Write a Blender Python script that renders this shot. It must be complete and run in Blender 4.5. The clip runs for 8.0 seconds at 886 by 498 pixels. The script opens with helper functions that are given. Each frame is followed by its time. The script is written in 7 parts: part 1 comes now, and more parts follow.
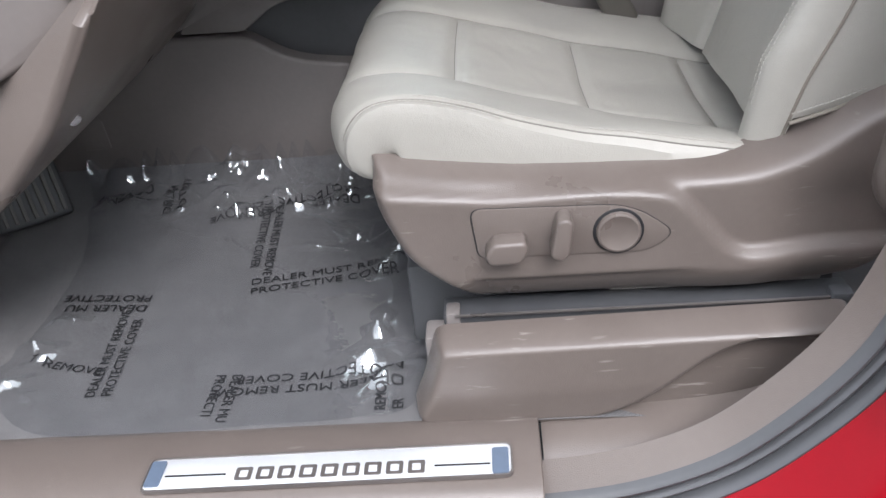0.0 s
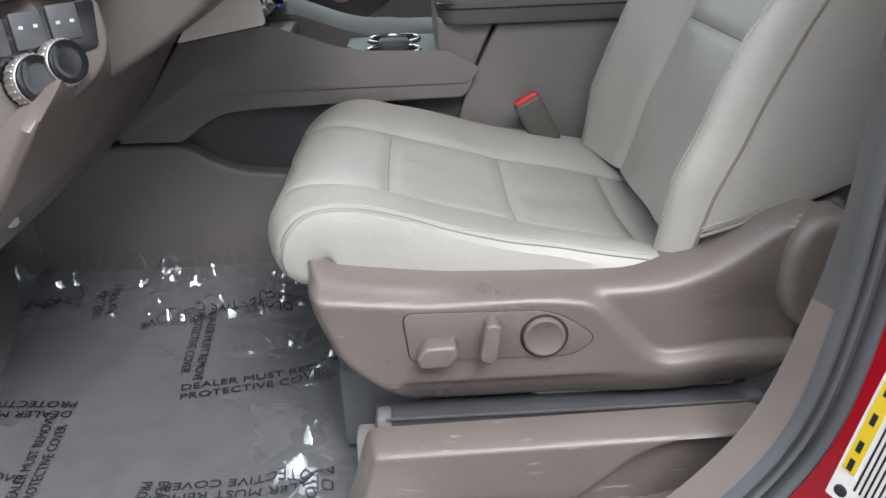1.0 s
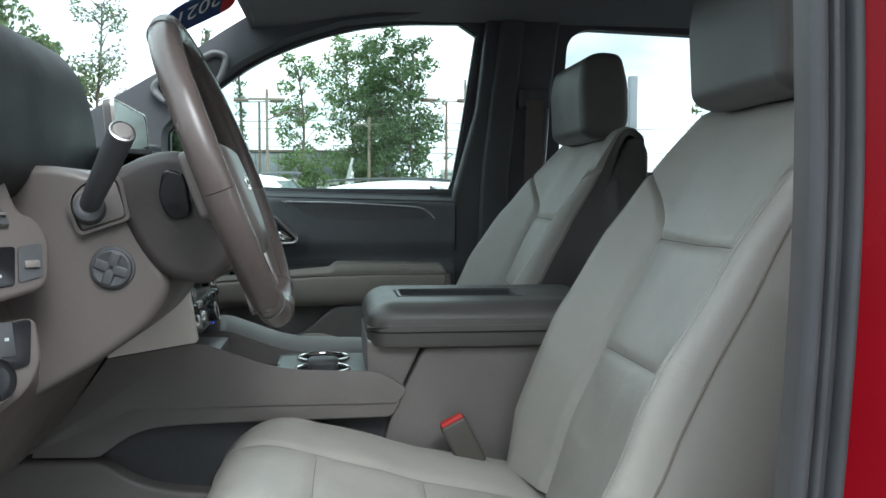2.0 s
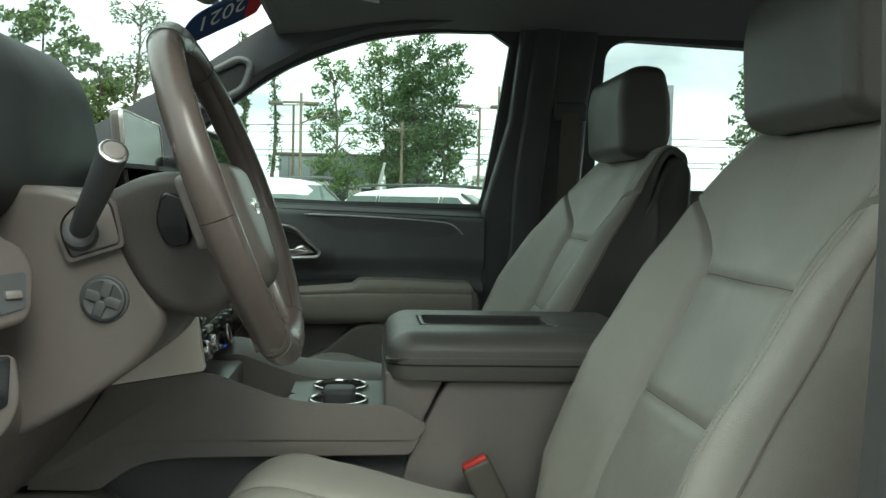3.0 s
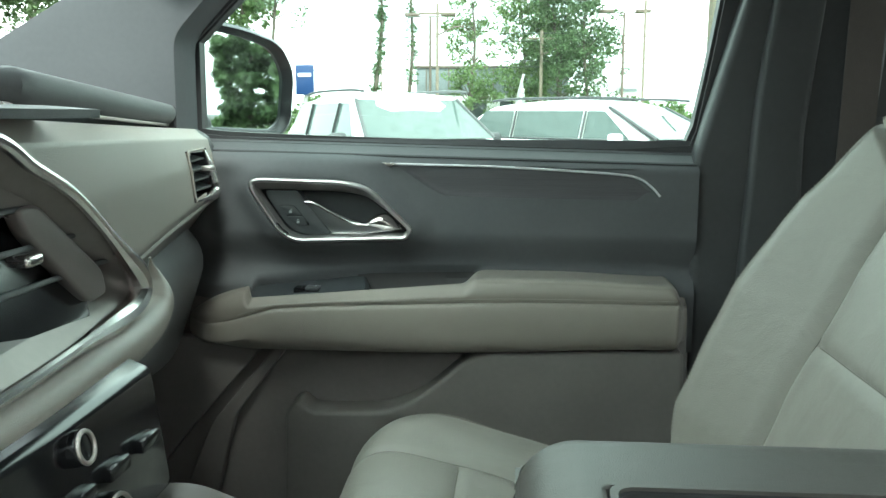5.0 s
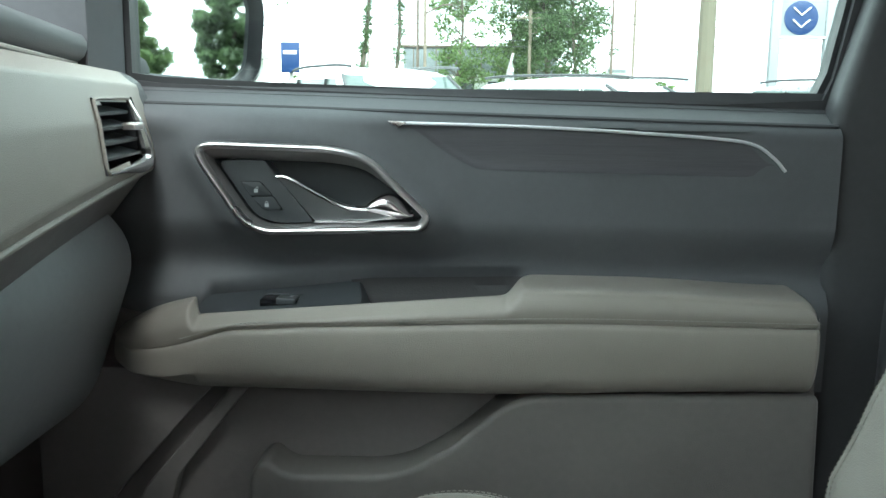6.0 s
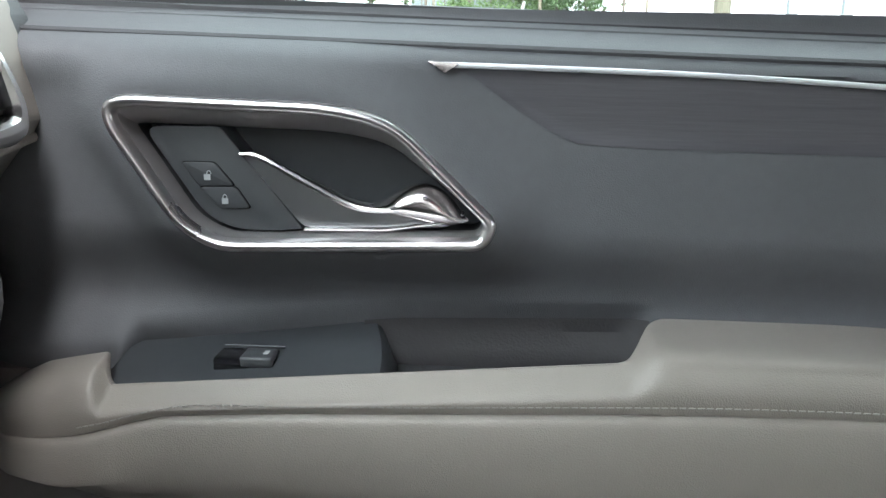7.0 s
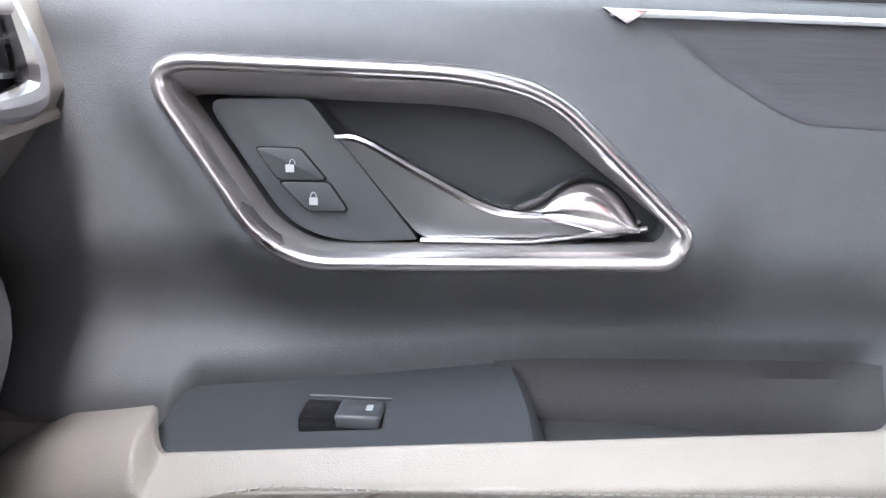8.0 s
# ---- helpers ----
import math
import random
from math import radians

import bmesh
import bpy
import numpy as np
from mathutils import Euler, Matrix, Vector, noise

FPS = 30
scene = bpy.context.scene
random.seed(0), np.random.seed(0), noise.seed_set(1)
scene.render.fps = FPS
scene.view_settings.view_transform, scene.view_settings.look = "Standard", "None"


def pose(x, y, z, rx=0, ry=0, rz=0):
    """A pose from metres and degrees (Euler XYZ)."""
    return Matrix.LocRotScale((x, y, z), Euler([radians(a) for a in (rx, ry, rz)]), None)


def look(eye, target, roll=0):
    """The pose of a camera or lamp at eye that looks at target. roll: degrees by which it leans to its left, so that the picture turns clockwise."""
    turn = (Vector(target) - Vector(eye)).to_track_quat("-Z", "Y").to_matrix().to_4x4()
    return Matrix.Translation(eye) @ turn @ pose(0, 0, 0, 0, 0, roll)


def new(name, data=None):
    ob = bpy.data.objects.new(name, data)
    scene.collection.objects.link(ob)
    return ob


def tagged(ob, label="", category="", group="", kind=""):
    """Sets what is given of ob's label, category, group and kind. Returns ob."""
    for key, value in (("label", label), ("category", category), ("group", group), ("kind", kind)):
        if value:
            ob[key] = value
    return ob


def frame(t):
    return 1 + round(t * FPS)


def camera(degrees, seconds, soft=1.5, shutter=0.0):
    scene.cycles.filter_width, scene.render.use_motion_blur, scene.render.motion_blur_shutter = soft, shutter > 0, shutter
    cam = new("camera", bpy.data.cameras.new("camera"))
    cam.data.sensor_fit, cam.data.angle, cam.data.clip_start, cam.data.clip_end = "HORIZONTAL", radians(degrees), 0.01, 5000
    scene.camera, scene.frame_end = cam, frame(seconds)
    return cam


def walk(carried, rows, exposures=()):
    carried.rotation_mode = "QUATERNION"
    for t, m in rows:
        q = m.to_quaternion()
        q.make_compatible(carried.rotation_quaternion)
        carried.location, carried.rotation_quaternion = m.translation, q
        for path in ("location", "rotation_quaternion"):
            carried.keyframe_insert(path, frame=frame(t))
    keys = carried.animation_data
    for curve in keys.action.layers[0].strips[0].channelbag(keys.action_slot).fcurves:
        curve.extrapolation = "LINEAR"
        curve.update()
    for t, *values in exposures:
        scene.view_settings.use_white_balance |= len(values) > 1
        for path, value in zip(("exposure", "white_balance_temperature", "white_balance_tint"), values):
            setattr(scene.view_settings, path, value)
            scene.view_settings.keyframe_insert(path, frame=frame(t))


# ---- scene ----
cam = camera(53.0, 8.0)
PATH = [
    (0, (0.114, -1.469, 1.331), (-0.016, 0.259, 0.333), -5.4),
    (0.5, (0.107, -1.494, 1.332), (0.103, 0.252, 0.357), -2.9),
    (1, (0.11, -1.503, 1.338), (0.155, 0.339, 0.56), -2.3),
    (1.5, (0.103, -1.515, 1.353), (0.235, 0.437, 0.941), -1.0),
    (2, (0.105, -1.519, 1.36), (0.338, 0.464, 1.246), 0.2),
    (2.2, (0.101, -1.517, 1.366), (0.362, 0.466, 1.343), 0.5),
    (3.3, (0.154, -1.303, 1.387), (0.185, 0.692, 1.246), 1.9),
    (3.5, (0.181, -1.191, 1.383), (0.091, 0.8, 1.213), 2.1),
    (4, (0.186, -0.916, 1.388), (0.003, 1.051, 1.077), 2.0),
    (4.5, (0.162, -0.667, 1.414), (-0.002, 1.302, 1.106), 0.3),
    (4.7, (0.151, -0.591, 1.431), (-0.001, 1.38, 1.131), 0.3),
    (5.8, (0.089, -0.144, 1.381), (-0.043, 1.827, 1.065), 0.2),
    (6, (0.066, -0.086, 1.379), (-0.046, 1.881, 1.037), 0.7),
    (6.5, (0.053, 0.085, 1.355), (-0.066, 2.05, 1.005), 0.8),
    (7, (0.002, 0.281, 1.362), (-0.121, 2.226, 0.914), 1.1),
    (7.5, (-0.066, 0.391, 1.335), (-0.179, 2.337, 0.888), 1.4),
    (8, (-0.083, 0.422, 1.333), (-0.215, 2.369, 0.896), 1.3),
]
import functools

walk(cam, [(t, look(eye, target, roll)) for t, eye, target, roll in PATH],
     exposures=[(0.0, 1.7, 6050, 14), (1.0, 1.65, 6050, 12), (1.5, 1.8, 6000, 6), (2.0, 1.4, 5850, 5), (2.2, 1.05, 5950, 3), (3.3, 1.2, 6450, -9), (3.6, 1.45, 6450, -9), (4.0, 2.2, 6250, -9), (4.5, 2.4, 6250, -8), (6.0, 2.45, 6000, 2), (6.5, 2.65, 6050, 9), (7.0, 2.8, 6150, 14), (7.5, 3.4, 6050, 18), (8.0, 3.85, 6100, 23)])

# ---- daylight: a bright overcast sky and a wide, weak sun ----
SUN_ELEVATION, SUN_TURN = radians(58), radians(200)
world = bpy.data.worlds.new("overcast_sky")
scene.world = world
world.use_nodes = True
wn, wl = world.node_tree.nodes, world.node_tree.links
wn.clear()
sky = wn.new("ShaderNodeTexSky")
sky.sky_type, sky.sun_disc = "NISHITA", False
sky.sun_elevation, sky.sun_rotation = SUN_ELEVATION, SUN_TURN
sky.dust_density, sky.air_density = 4.0, 1.0
pale = wn.new("ShaderNodeHueSaturation")
pale.inputs["Saturation"].default_value = 0.25
pale.inputs["Value"].default_value = 1.0
coord = wn.new("ShaderNodeTexCoord")
stretch = wn.new("ShaderNodeMapping")
stretch.inputs["Scale"].default_value = (2.0, 2.0, 5.0)
cloud = wn.new("ShaderNodeTexNoise")
cloud.inputs["Scale"].default_value, cloud.inputs["Detail"].default_value, cloud.inputs["Roughness"].default_value = 1.6, 8, 0.58
shade = wn.new("ShaderNodeValToRGB")
shade.color_ramp.elements[0].position, shade.color_ramp.elements[0].color = 0.34, (5.2, 5.7, 6.1, 1)
shade.color_ramp.elements[1].position, shade.color_ramp.elements[1].color = 0.62, (12.5, 12.7, 12.6, 1)
veil = wn.new("ShaderNodeMix")
veil.data_type = "RGBA"
veil.inputs["Factor"].default_value = 0.85
back = wn.new("ShaderNodeBackground")
back.inputs["Strength"].default_value = 0.11
out = wn.new("ShaderNodeOutputWorld")
wl.new(sky.outputs[0], pale.inputs["Color"])
wl.new(coord.outputs["Generated"], stretch.inputs["Vector"])
wl.new(stretch.outputs[0], cloud.inputs["Vector"])
wl.new(cloud.outputs["Fac"], shade.inputs["Fac"])
wl.new(pale.outputs[0], veil.inputs["A"])
wl.new(shade.outputs[0], veil.inputs["B"])
wl.new(veil.outputs["Result"], back.inputs["Color"])
wl.new(back.outputs[0], out.inputs[0])
sun = new("sun", bpy.data.lights.new("sun", "SUN"))
sun.data.energy, sun.data.angle, sun.data.color = 1.2, radians(25), (1.0, 0.97, 0.92)
sun.matrix_world = look((10, -26, 30), (0, 0, 0))


# ---- materials ----
def mat(name, color, rough=0.5, metal=0.0, grain=0.0, scale=600.0, wear=0.12, wear_scale=9.0, kind="NOISE", spec=0.5,
        coat=0.0, rough_wear=0.08, sheen=0.0, island=0.0, crease=0.0):
    """A painted, moulded or woven surface: colour with blotches at two scales, and a fine relief of its own."""
    m = bpy.data.materials.new(name)
    m.use_nodes = True
    n, l = m.node_tree.nodes, m.node_tree.links
    b = n["Principled BSDF"]
    b.inputs["Metallic"].default_value = metal
    b.inputs["Specular IOR Level"].default_value = spec
    b.inputs["Coat Weight"].default_value = coat
    b.inputs["Sheen Weight"].default_value = sheen
    place = n.new("ShaderNodeTexCoord")
    big = n.new("ShaderNodeTexNoise")
    big.inputs["Scale"].default_value, big.inputs["Detail"].default_value = wear_scale, 6
    l.new(place.outputs["Object"], big.inputs["Vector"])
    fine = n.new("ShaderNodeTexNoise")
    fine.inputs["Scale"].default_value, fine.inputs["Detail"].default_value = wear_scale * 14, 3
    l.new(place.outputs["Object"], fine.inputs["Vector"])
    both = n.new("ShaderNodeMath")
    both.operation = "MULTIPLY_ADD"
    both.inputs[1].default_value = 0.35
    l.new(fine.outputs["Fac"], both.inputs[0])
    l.new(big.outputs["Fac"], both.inputs[2])
    ramp = n.new("ShaderNodeValToRGB")
    ramp.color_ramp.elements[0].position, ramp.color_ramp.elements[1].position = 0.42, 0.93
    ramp.color_ramp.elements[0].color = (*[c * (1 - wear) for c in color], 1)
    ramp.color_ramp.elements[1].color = (*[min(1, c * (1 + wear)) for c in color], 1)
    l.new(both.outputs[0], ramp.inputs["Fac"])
    tone = ramp.outputs["Color"]
    if island:
        geo = n.new("ShaderNodeNewGeometry")
        vary = n.new("ShaderNodeMapRange")
        vary.inputs["To Min"].default_value, vary.inputs["To Max"].default_value = 1 - island, 1 + island
        l.new(geo.outputs["Random Per Island"], vary.inputs["Value"])
        hsv = n.new("ShaderNodeHueSaturation")
        l.new(tone, hsv.inputs["Color"])
        l.new(vary.outputs[0], hsv.inputs["Value"])
        tone = hsv.outputs["Color"]
    l.new(tone, b.inputs["Base Color"])
    r = n.new("ShaderNodeMapRange")
    r.inputs["From Min"].default_value, r.inputs["From Max"].default_value = 0.3, 0.75
    r.inputs["To Min"].default_value, r.inputs["To Max"].default_value = max(0.02, rough - rough_wear), min(1, rough + rough_wear)
    l.new(big.outputs["Fac"], r.inputs["Value"])
    l.new(r.outputs[0], b.inputs["Roughness"])
    if grain:
        if kind == "VORONOI":
            relief = n.new("ShaderNodeTexVoronoi")
            relief.inputs["Scale"].default_value = scale
            source = relief.outputs["Distance"]
        else:
            relief = n.new("ShaderNodeTexNoise")
            relief.inputs["Scale"].default_value, relief.inputs["Detail"].default_value = scale, 2
            source = relief.outputs["Fac"]
        l.new(place.outputs["Object"], relief.inputs["Vector"])
        bump = n.new("ShaderNodeBump")
        bump.inputs["Strength"].default_value, bump.inputs["Distance"].default_value = grain, 0.0008
        l.new(source, bump.inputs["Height"])
        l.new(bump.outputs[0], b.inputs["Normal"])
        if crease:
            soft = n.new("ShaderNodeTexNoise")
            soft.inputs["Scale"].default_value, soft.inputs["Detail"].default_value, soft.inputs["Distortion"].default_value = 16, 4, 1.2
            l.new(place.outputs["Object"], soft.inputs["Vector"])
            pucker = n.new("ShaderNodeBump")
            pucker.inputs["Strength"].default_value, pucker.inputs["Distance"].default_value = crease, 0.012
            l.new(soft.outputs["Fac"], pucker.inputs["Height"])
            l.new(pucker.outputs[0], bump.inputs["Normal"])
    return m


def glass(name, tint=(1, 1, 1), clear=0.9, rough=0.0, base=0.02):
    """A thin pane: mostly see-through, with a gloss that grows at grazing angles."""
    m = bpy.data.materials.new(name)
    m.use_nodes = True
    n, l = m.node_tree.nodes, m.node_tree.links
    n.clear()
    see = n.new("ShaderNodeBsdfTransparent")
    see.inputs[0].default_value = (*[c * clear for c in tint], 1)
    gloss = n.new("ShaderNodeBsdfGlossy")
    gloss.inputs["Roughness"].default_value = rough
    gloss.inputs["Color"].default_value = (0.9, 0.95, 0.95, 1)
    facing = n.new("ShaderNodeLayerWeight")
    facing.inputs["Blend"].default_value = 0.5
    steep = n.new("ShaderNodeMath")
    steep.operation = "POWER"
    steep.inputs[1].default_value = 4.5
    edge = n.new("ShaderNodeMath")
    edge.operation = "MULTIPLY_ADD"
    edge.inputs[1].default_value, edge.inputs[2].default_value = 0.7, base
    l.new(facing.outputs["Facing"], steep.inputs[0])
    l.new(steep.outputs[0], edge.inputs[0])
    mix = n.new("ShaderNodeMixShader")
    end = n.new("ShaderNodeOutputMaterial")
    l.new(edge.outputs[0], mix.inputs[0])
    l.new(see.outputs[0], mix.inputs[1])
    l.new(gloss.outputs[0], mix.inputs[2])
    l.new(mix.outputs[0], end.inputs[0])
    return m


LEATHER = mat("pale_grey_leather", (0.315, 0.30, 0.268), 0.38, grain=0.35, scale=900, wear=0.06, wear_scale=6, kind="VORONOI", crease=0.14)
VINYL = mat("pale_grey_vinyl", (0.32, 0.292, 0.258), 0.42, grain=0.25, scale=1100, wear=0.05, wear_scale=5, kind="VORONOI")
LEATHER_DARK = mat("charcoal_leather", (0.10, 0.094, 0.088), 0.40, grain=0.3, scale=1000, wear=0.08, kind="VORONOI", crease=0.08)
THREAD = mat("pale_thread", (0.37, 0.35, 0.315), 0.7, grain=0.4, scale=2500)
THREAD_DARK = mat("grey_thread", (0.16, 0.155, 0.14), 0.7, grain=0.4, scale=2500)
TAUPE = mat("taupe_moulded_plastic", (0.126, 0.104, 0.092), 0.34, grain=0.22, scale=1000, wear=0.07, kind="VORONOI")
TAUPE_DARK = mat("dark_taupe_plastic", (0.170, 0.152, 0.144), 0.36, grain=0.12, scale=1300, wear=0.1, kind="VORONOI")
BROWN = mat("brown_soft_panel", (0.120, 0.103, 0.095), 0.36, grain=0.1, scale=1100, wear=0.1, kind="VORONOI")
BLACK = mat("black_soft_plastic", (0.062, 0.063, 0.067), 0.48, grain=0.25, scale=1300, wear=0.15, kind="VORONOI")
DOORDARK = mat("charcoal_door_skin", (0.125, 0.128, 0.134), 0.6, spec=0.3, grain=0.2, scale=1100, wear=0.1, kind="VORONOI")
GLOSSBLACK = mat("gloss_black", (0.012, 0.012, 0.014), 0.16, wear=0.1, rough_wear=0.05)
RUBBER = mat("dark_rubber", (0.04, 0.041, 0.043), 0.5, grain=0.3, scale=500)
CHROME = mat("satin_chrome", (0.78, 0.75, 0.74), 0.2, metal=1.0, wear=0.05, rough_wear=0.05)
CHAMPAGNE = mat("champagne_metal_panel", (0.78, 0.70, 0.64), 0.42, metal=0.15, grain=0.1, scale=1500, wear=0.04)
SATIN = mat("satin_chrome_rim", (0.76, 0.73, 0.73), 0.3, metal=1.0, wear=0.05, rough_wear=0.05)
PLATE = mat("bright_brushed_plate", (0.82, 0.83, 0.85), 0.5, metal=0.55, grain=0.2, scale=1500, wear=0.04)
DULLBLUE = mat("dull_blue_pad", (0.10, 0.13, 0.18), 0.35)
DARKMETAL = mat("dark_satin_metal", (0.20, 0.18, 0.17), 0.35, metal=0.6)
SILVER = mat("brushed_silver_trim", (0.68, 0.63, 0.60), 0.34, metal=0.9, grain=0.15, scale=1800, wear=0.06)
CARPET = mat("charcoal_carpet", (0.084, 0.080, 0.080), 0.95, grain=1.0, scale=1400, wear=0.25, wear_scale=25, sheen=0.3)
HEADLINER = mat("charcoal_headliner_cloth", (0.19, 0.192, 0.20), 0.9, grain=0.6, scale=1800, wear=0.08)
REDPAINT = mat("red_car_paint", (0.21, 0.002, 0.007), 0.26, spec=0.1, coat=0.0, wear=0.05, rough_wear=0.03)
WHITEPAINT = mat("white_car_paint", (0.78, 0.79, 0.79), 0.3, coat=0.8, wear=0.03)
DARKGLASS = mat("tinted_car_glass", (0.04, 0.05, 0.05), 0.08, wear=0.1, rough_wear=0.02, spec=0.35)
PAPER = mat("white_label_paper", (0.75, 0.75, 0.72), 0.5, wear=0.04)
YELLOW = mat("yellow_print", (0.75, 0.58, 0.02), 0.5, wear=0.05)
# black for print and gaps, also the painted shade under the dashboard lip
INK_AND_SHADE = mat("black_ink_and_shade", (0.012, 0.012, 0.014), 0.55)
SIGNBLUE = mat("blue_sign_film", (0.01, 0.04, 0.14), 0.4, wear=0.05)
SIGNRED = mat("red_sign_film", (0.5, 0.02, 0.03), 0.4, wear=0.05)
MARK = mat("pale_switch_print", (0.45, 0.47, 0.48), 0.5)
REDBUTTON = mat("red_buckle_button", (0.5, 0.035, 0.03), 0.45, wear=0.06)
MIRROR = mat("mirror_glass", (0.85, 0.87, 0.87), 0.02, metal=1.0, wear=0.0, rough_wear=0.0)
PANE = glass("clear_car_glass", (0.93, 1.0, 0.97), 0.93)
PANE_TINT = glass("tinted_rear_glass", (0.85, 0.9, 0.9), 0.85)
SCREEN = mat("dark_display_glass", (0.016, 0.02, 0.02), 0.14, rough_wear=0.03, spec=0.15)
ASPHALT = mat("grey_asphalt", (0.06, 0.06, 0.058), 0.9, grain=1.0, scale=120, wear=0.3, wear_scale=0.8)
BARK = mat("grey_brown_bark", (0.12, 0.10, 0.08), 0.9, grain=0.8, scale=30, wear=0.3, wear_scale=3)
LEAF = mat("summer_leaf", (0.15, 0.215, 0.085), 0.55, wear=0.25, wear_scale=1.2, island=0.4)
LEAF_DARK = mat("dark_leaf", (0.11, 0.165, 0.075), 0.55, wear=0.25, wear_scale=1.2, island=0.4)
for leaf_mat in (LEAF, LEAF_DARK):
    ln, ll = leaf_mat.node_tree.nodes, leaf_mat.node_tree.links
    glow = ln.new("ShaderNodeBsdfTranslucent")
    ll.new(ln["Principled BSDF"].inputs["Base Color"].links[0].from_socket, glow.inputs["Color"])
    blend = ln.new("ShaderNodeMixShader")
    blend.inputs[0].default_value = 0.5
    ll.new(ln["Principled BSDF"].outputs[0], blend.inputs[1])
    ll.new(glow.outputs[0], blend.inputs[2])
    ll.new(blend.outputs[0], ln["Material Output"].inputs[0])
CONCRETE = mat("pale_grey_concrete", (0.38, 0.37, 0.34), 0.85, grain=0.5, scale=60, wear=0.15, wear_scale=2)
WALLGREY = mat("grey_metal_cladding", (0.22, 0.24, 0.26), 0.6, wear=0.08, wear_scale=1)
WALLPALE = mat("pale_wall_paint", (0.6, 0.6, 0.57), 0.7, wear=0.08, wear_scale=1)
TIMBER = mat("weathered_pole_timber", (0.22, 0.18, 0.14), 0.85, grain=0.6, scale=40, wear=0.25, wear_scale=4)
STEEL = mat("brown_painted_steel", (0.16, 0.12, 0.10), 0.5, wear=0.12, wear_scale=4)


SCUFFED = mat("scuffed_taupe_plastic", (0.126, 0.104, 0.092), 0.34, grain=0.22, scale=1000, wear=0.09, kind="VORONOI")


def add_scuffs(m):
    """Fine pale scratches in loose patches."""
    n, l = m.node_tree.nodes, m.node_tree.links
    place = n.new("ShaderNodeTexCoord")
    turn = n.new("ShaderNodeMapping")
    turn.inputs["Rotation"].default_value, turn.inputs["Scale"].default_value = (0.3, 0.6, 0.2), (22, 90, 210)
    fine = n.new("ShaderNodeTexNoise")
    fine.inputs["Scale"].default_value, fine.inputs["Detail"].default_value = 1.0, 4
    patch = n.new("ShaderNodeTexNoise")
    patch.inputs["Scale"].default_value, patch.inputs["Detail"].default_value = 14, 2
    l.new(place.outputs["Object"], turn.inputs["Vector"])
    l.new(turn.outputs[0], fine.inputs["Vector"])
    l.new(place.outputs["Object"], patch.inputs["Vector"])
    masks = []
    for src, lo, hi in ((fine, 0.63, 0.70), (patch, 0.54, 0.66)):
        r = n.new("ShaderNodeMapRange")
        r.inputs["From Min"].default_value, r.inputs["From Max"].default_value = lo, hi
        l.new(src.outputs["Fac"], r.inputs["Value"])
        masks.append(r)
    both = n.new("ShaderNodeMath")
    both.operation = "MULTIPLY"
    l.new(masks[0].outputs[0], both.inputs[0])
    l.new(masks[1].outputs[0], both.inputs[1])
    soft = n.new("ShaderNodeMath")
    soft.operation = "MULTIPLY"
    soft.inputs[1].default_value = 0.45
    l.new(both.outputs[0], soft.inputs[0])
    mix = n.new("ShaderNodeMix")
    mix.data_type = "RGBA"
    mix.inputs["B"].default_value = (0.42, 0.39, 0.36, 1)
    base = n["Principled BSDF"].inputs["Base Color"]
    l.new(base.links[0].from_socket, mix.inputs["A"])
    l.new(soft.outputs[0], mix.inputs["Factor"])
    l.new(mix.outputs["Result"], base)


add_scuffs(SCUFFED)


def film_material():
    """Thin clear plastic sheet: see-through, faintly milky, with sharp glints on its creases."""
    m = glass("clear_plastic_film", (0.95, 0.96, 0.985), 0.95, 0.045, 0.16)
    n, l = m.node_tree.nodes, m.node_tree.links
    place = n.new("ShaderNodeTexCoord")
    crease = n.new("ShaderNodeTexNoise")
    crease.inputs["Scale"].default_value, crease.inputs["Detail"].default_value = 22, 3
    bump = n.new("ShaderNodeBump")
    bump.inputs["Strength"].default_value, bump.inputs["Distance"].default_value = 0.15, 0.004
    l.new(place.outputs["Object"], crease.inputs["Vector"])
    l.new(crease.outputs["Fac"], bump.inputs["Height"])
    milk = n.new("ShaderNodeBsdfDiffuse")
    milk.inputs["Color"].default_value = (0.75, 0.77, 0.80, 1)
    haze = n.new("ShaderNodeMixShader")
    haze.inputs[0].default_value = 0.02
    for node in list(n):
        if node.type in ("BSDF_GLOSSY", "LAYER_WEIGHT"):
            l.new(bump.outputs[0], node.inputs["Normal"])
        if node.type == "MIX_SHADER" and node.name != haze.name:
            old = node.inputs[1].links[0].from_socket
            l.new(old, haze.inputs[1])
            l.new(milk.outputs[0], haze.inputs[2])
            l.new(haze.outputs[0], node.inputs[1])
    return m


FILM = film_material()


# ---- shaping helpers ----
def curve(pts, n=8, closed=False):
    """A smooth line through a few points, of any dimension: n steps to each stretch."""
    p = [np.array(q, float) for q in pts]
    k, outp = len(p), []
    for i in range(k if closed else k - 1):
        a = p[(i - 1) % k] if closed or i else 2 * p[0] - p[1]
        b, c = p[i], p[(i + 1) % k]
        d = p[(i + 2) % k] if closed or i + 2 < k else 2 * p[-1] - p[-2]
        for j in range(n):
            t = j / n
            outp.append(0.5 * (2 * b + (c - a) * t + (2 * a - 5 * b + 4 * c - d) * t * t + (3 * b - a - 3 * c + d) * t ** 3))
    if not closed:
        outp.append(p[-1])
    return outp


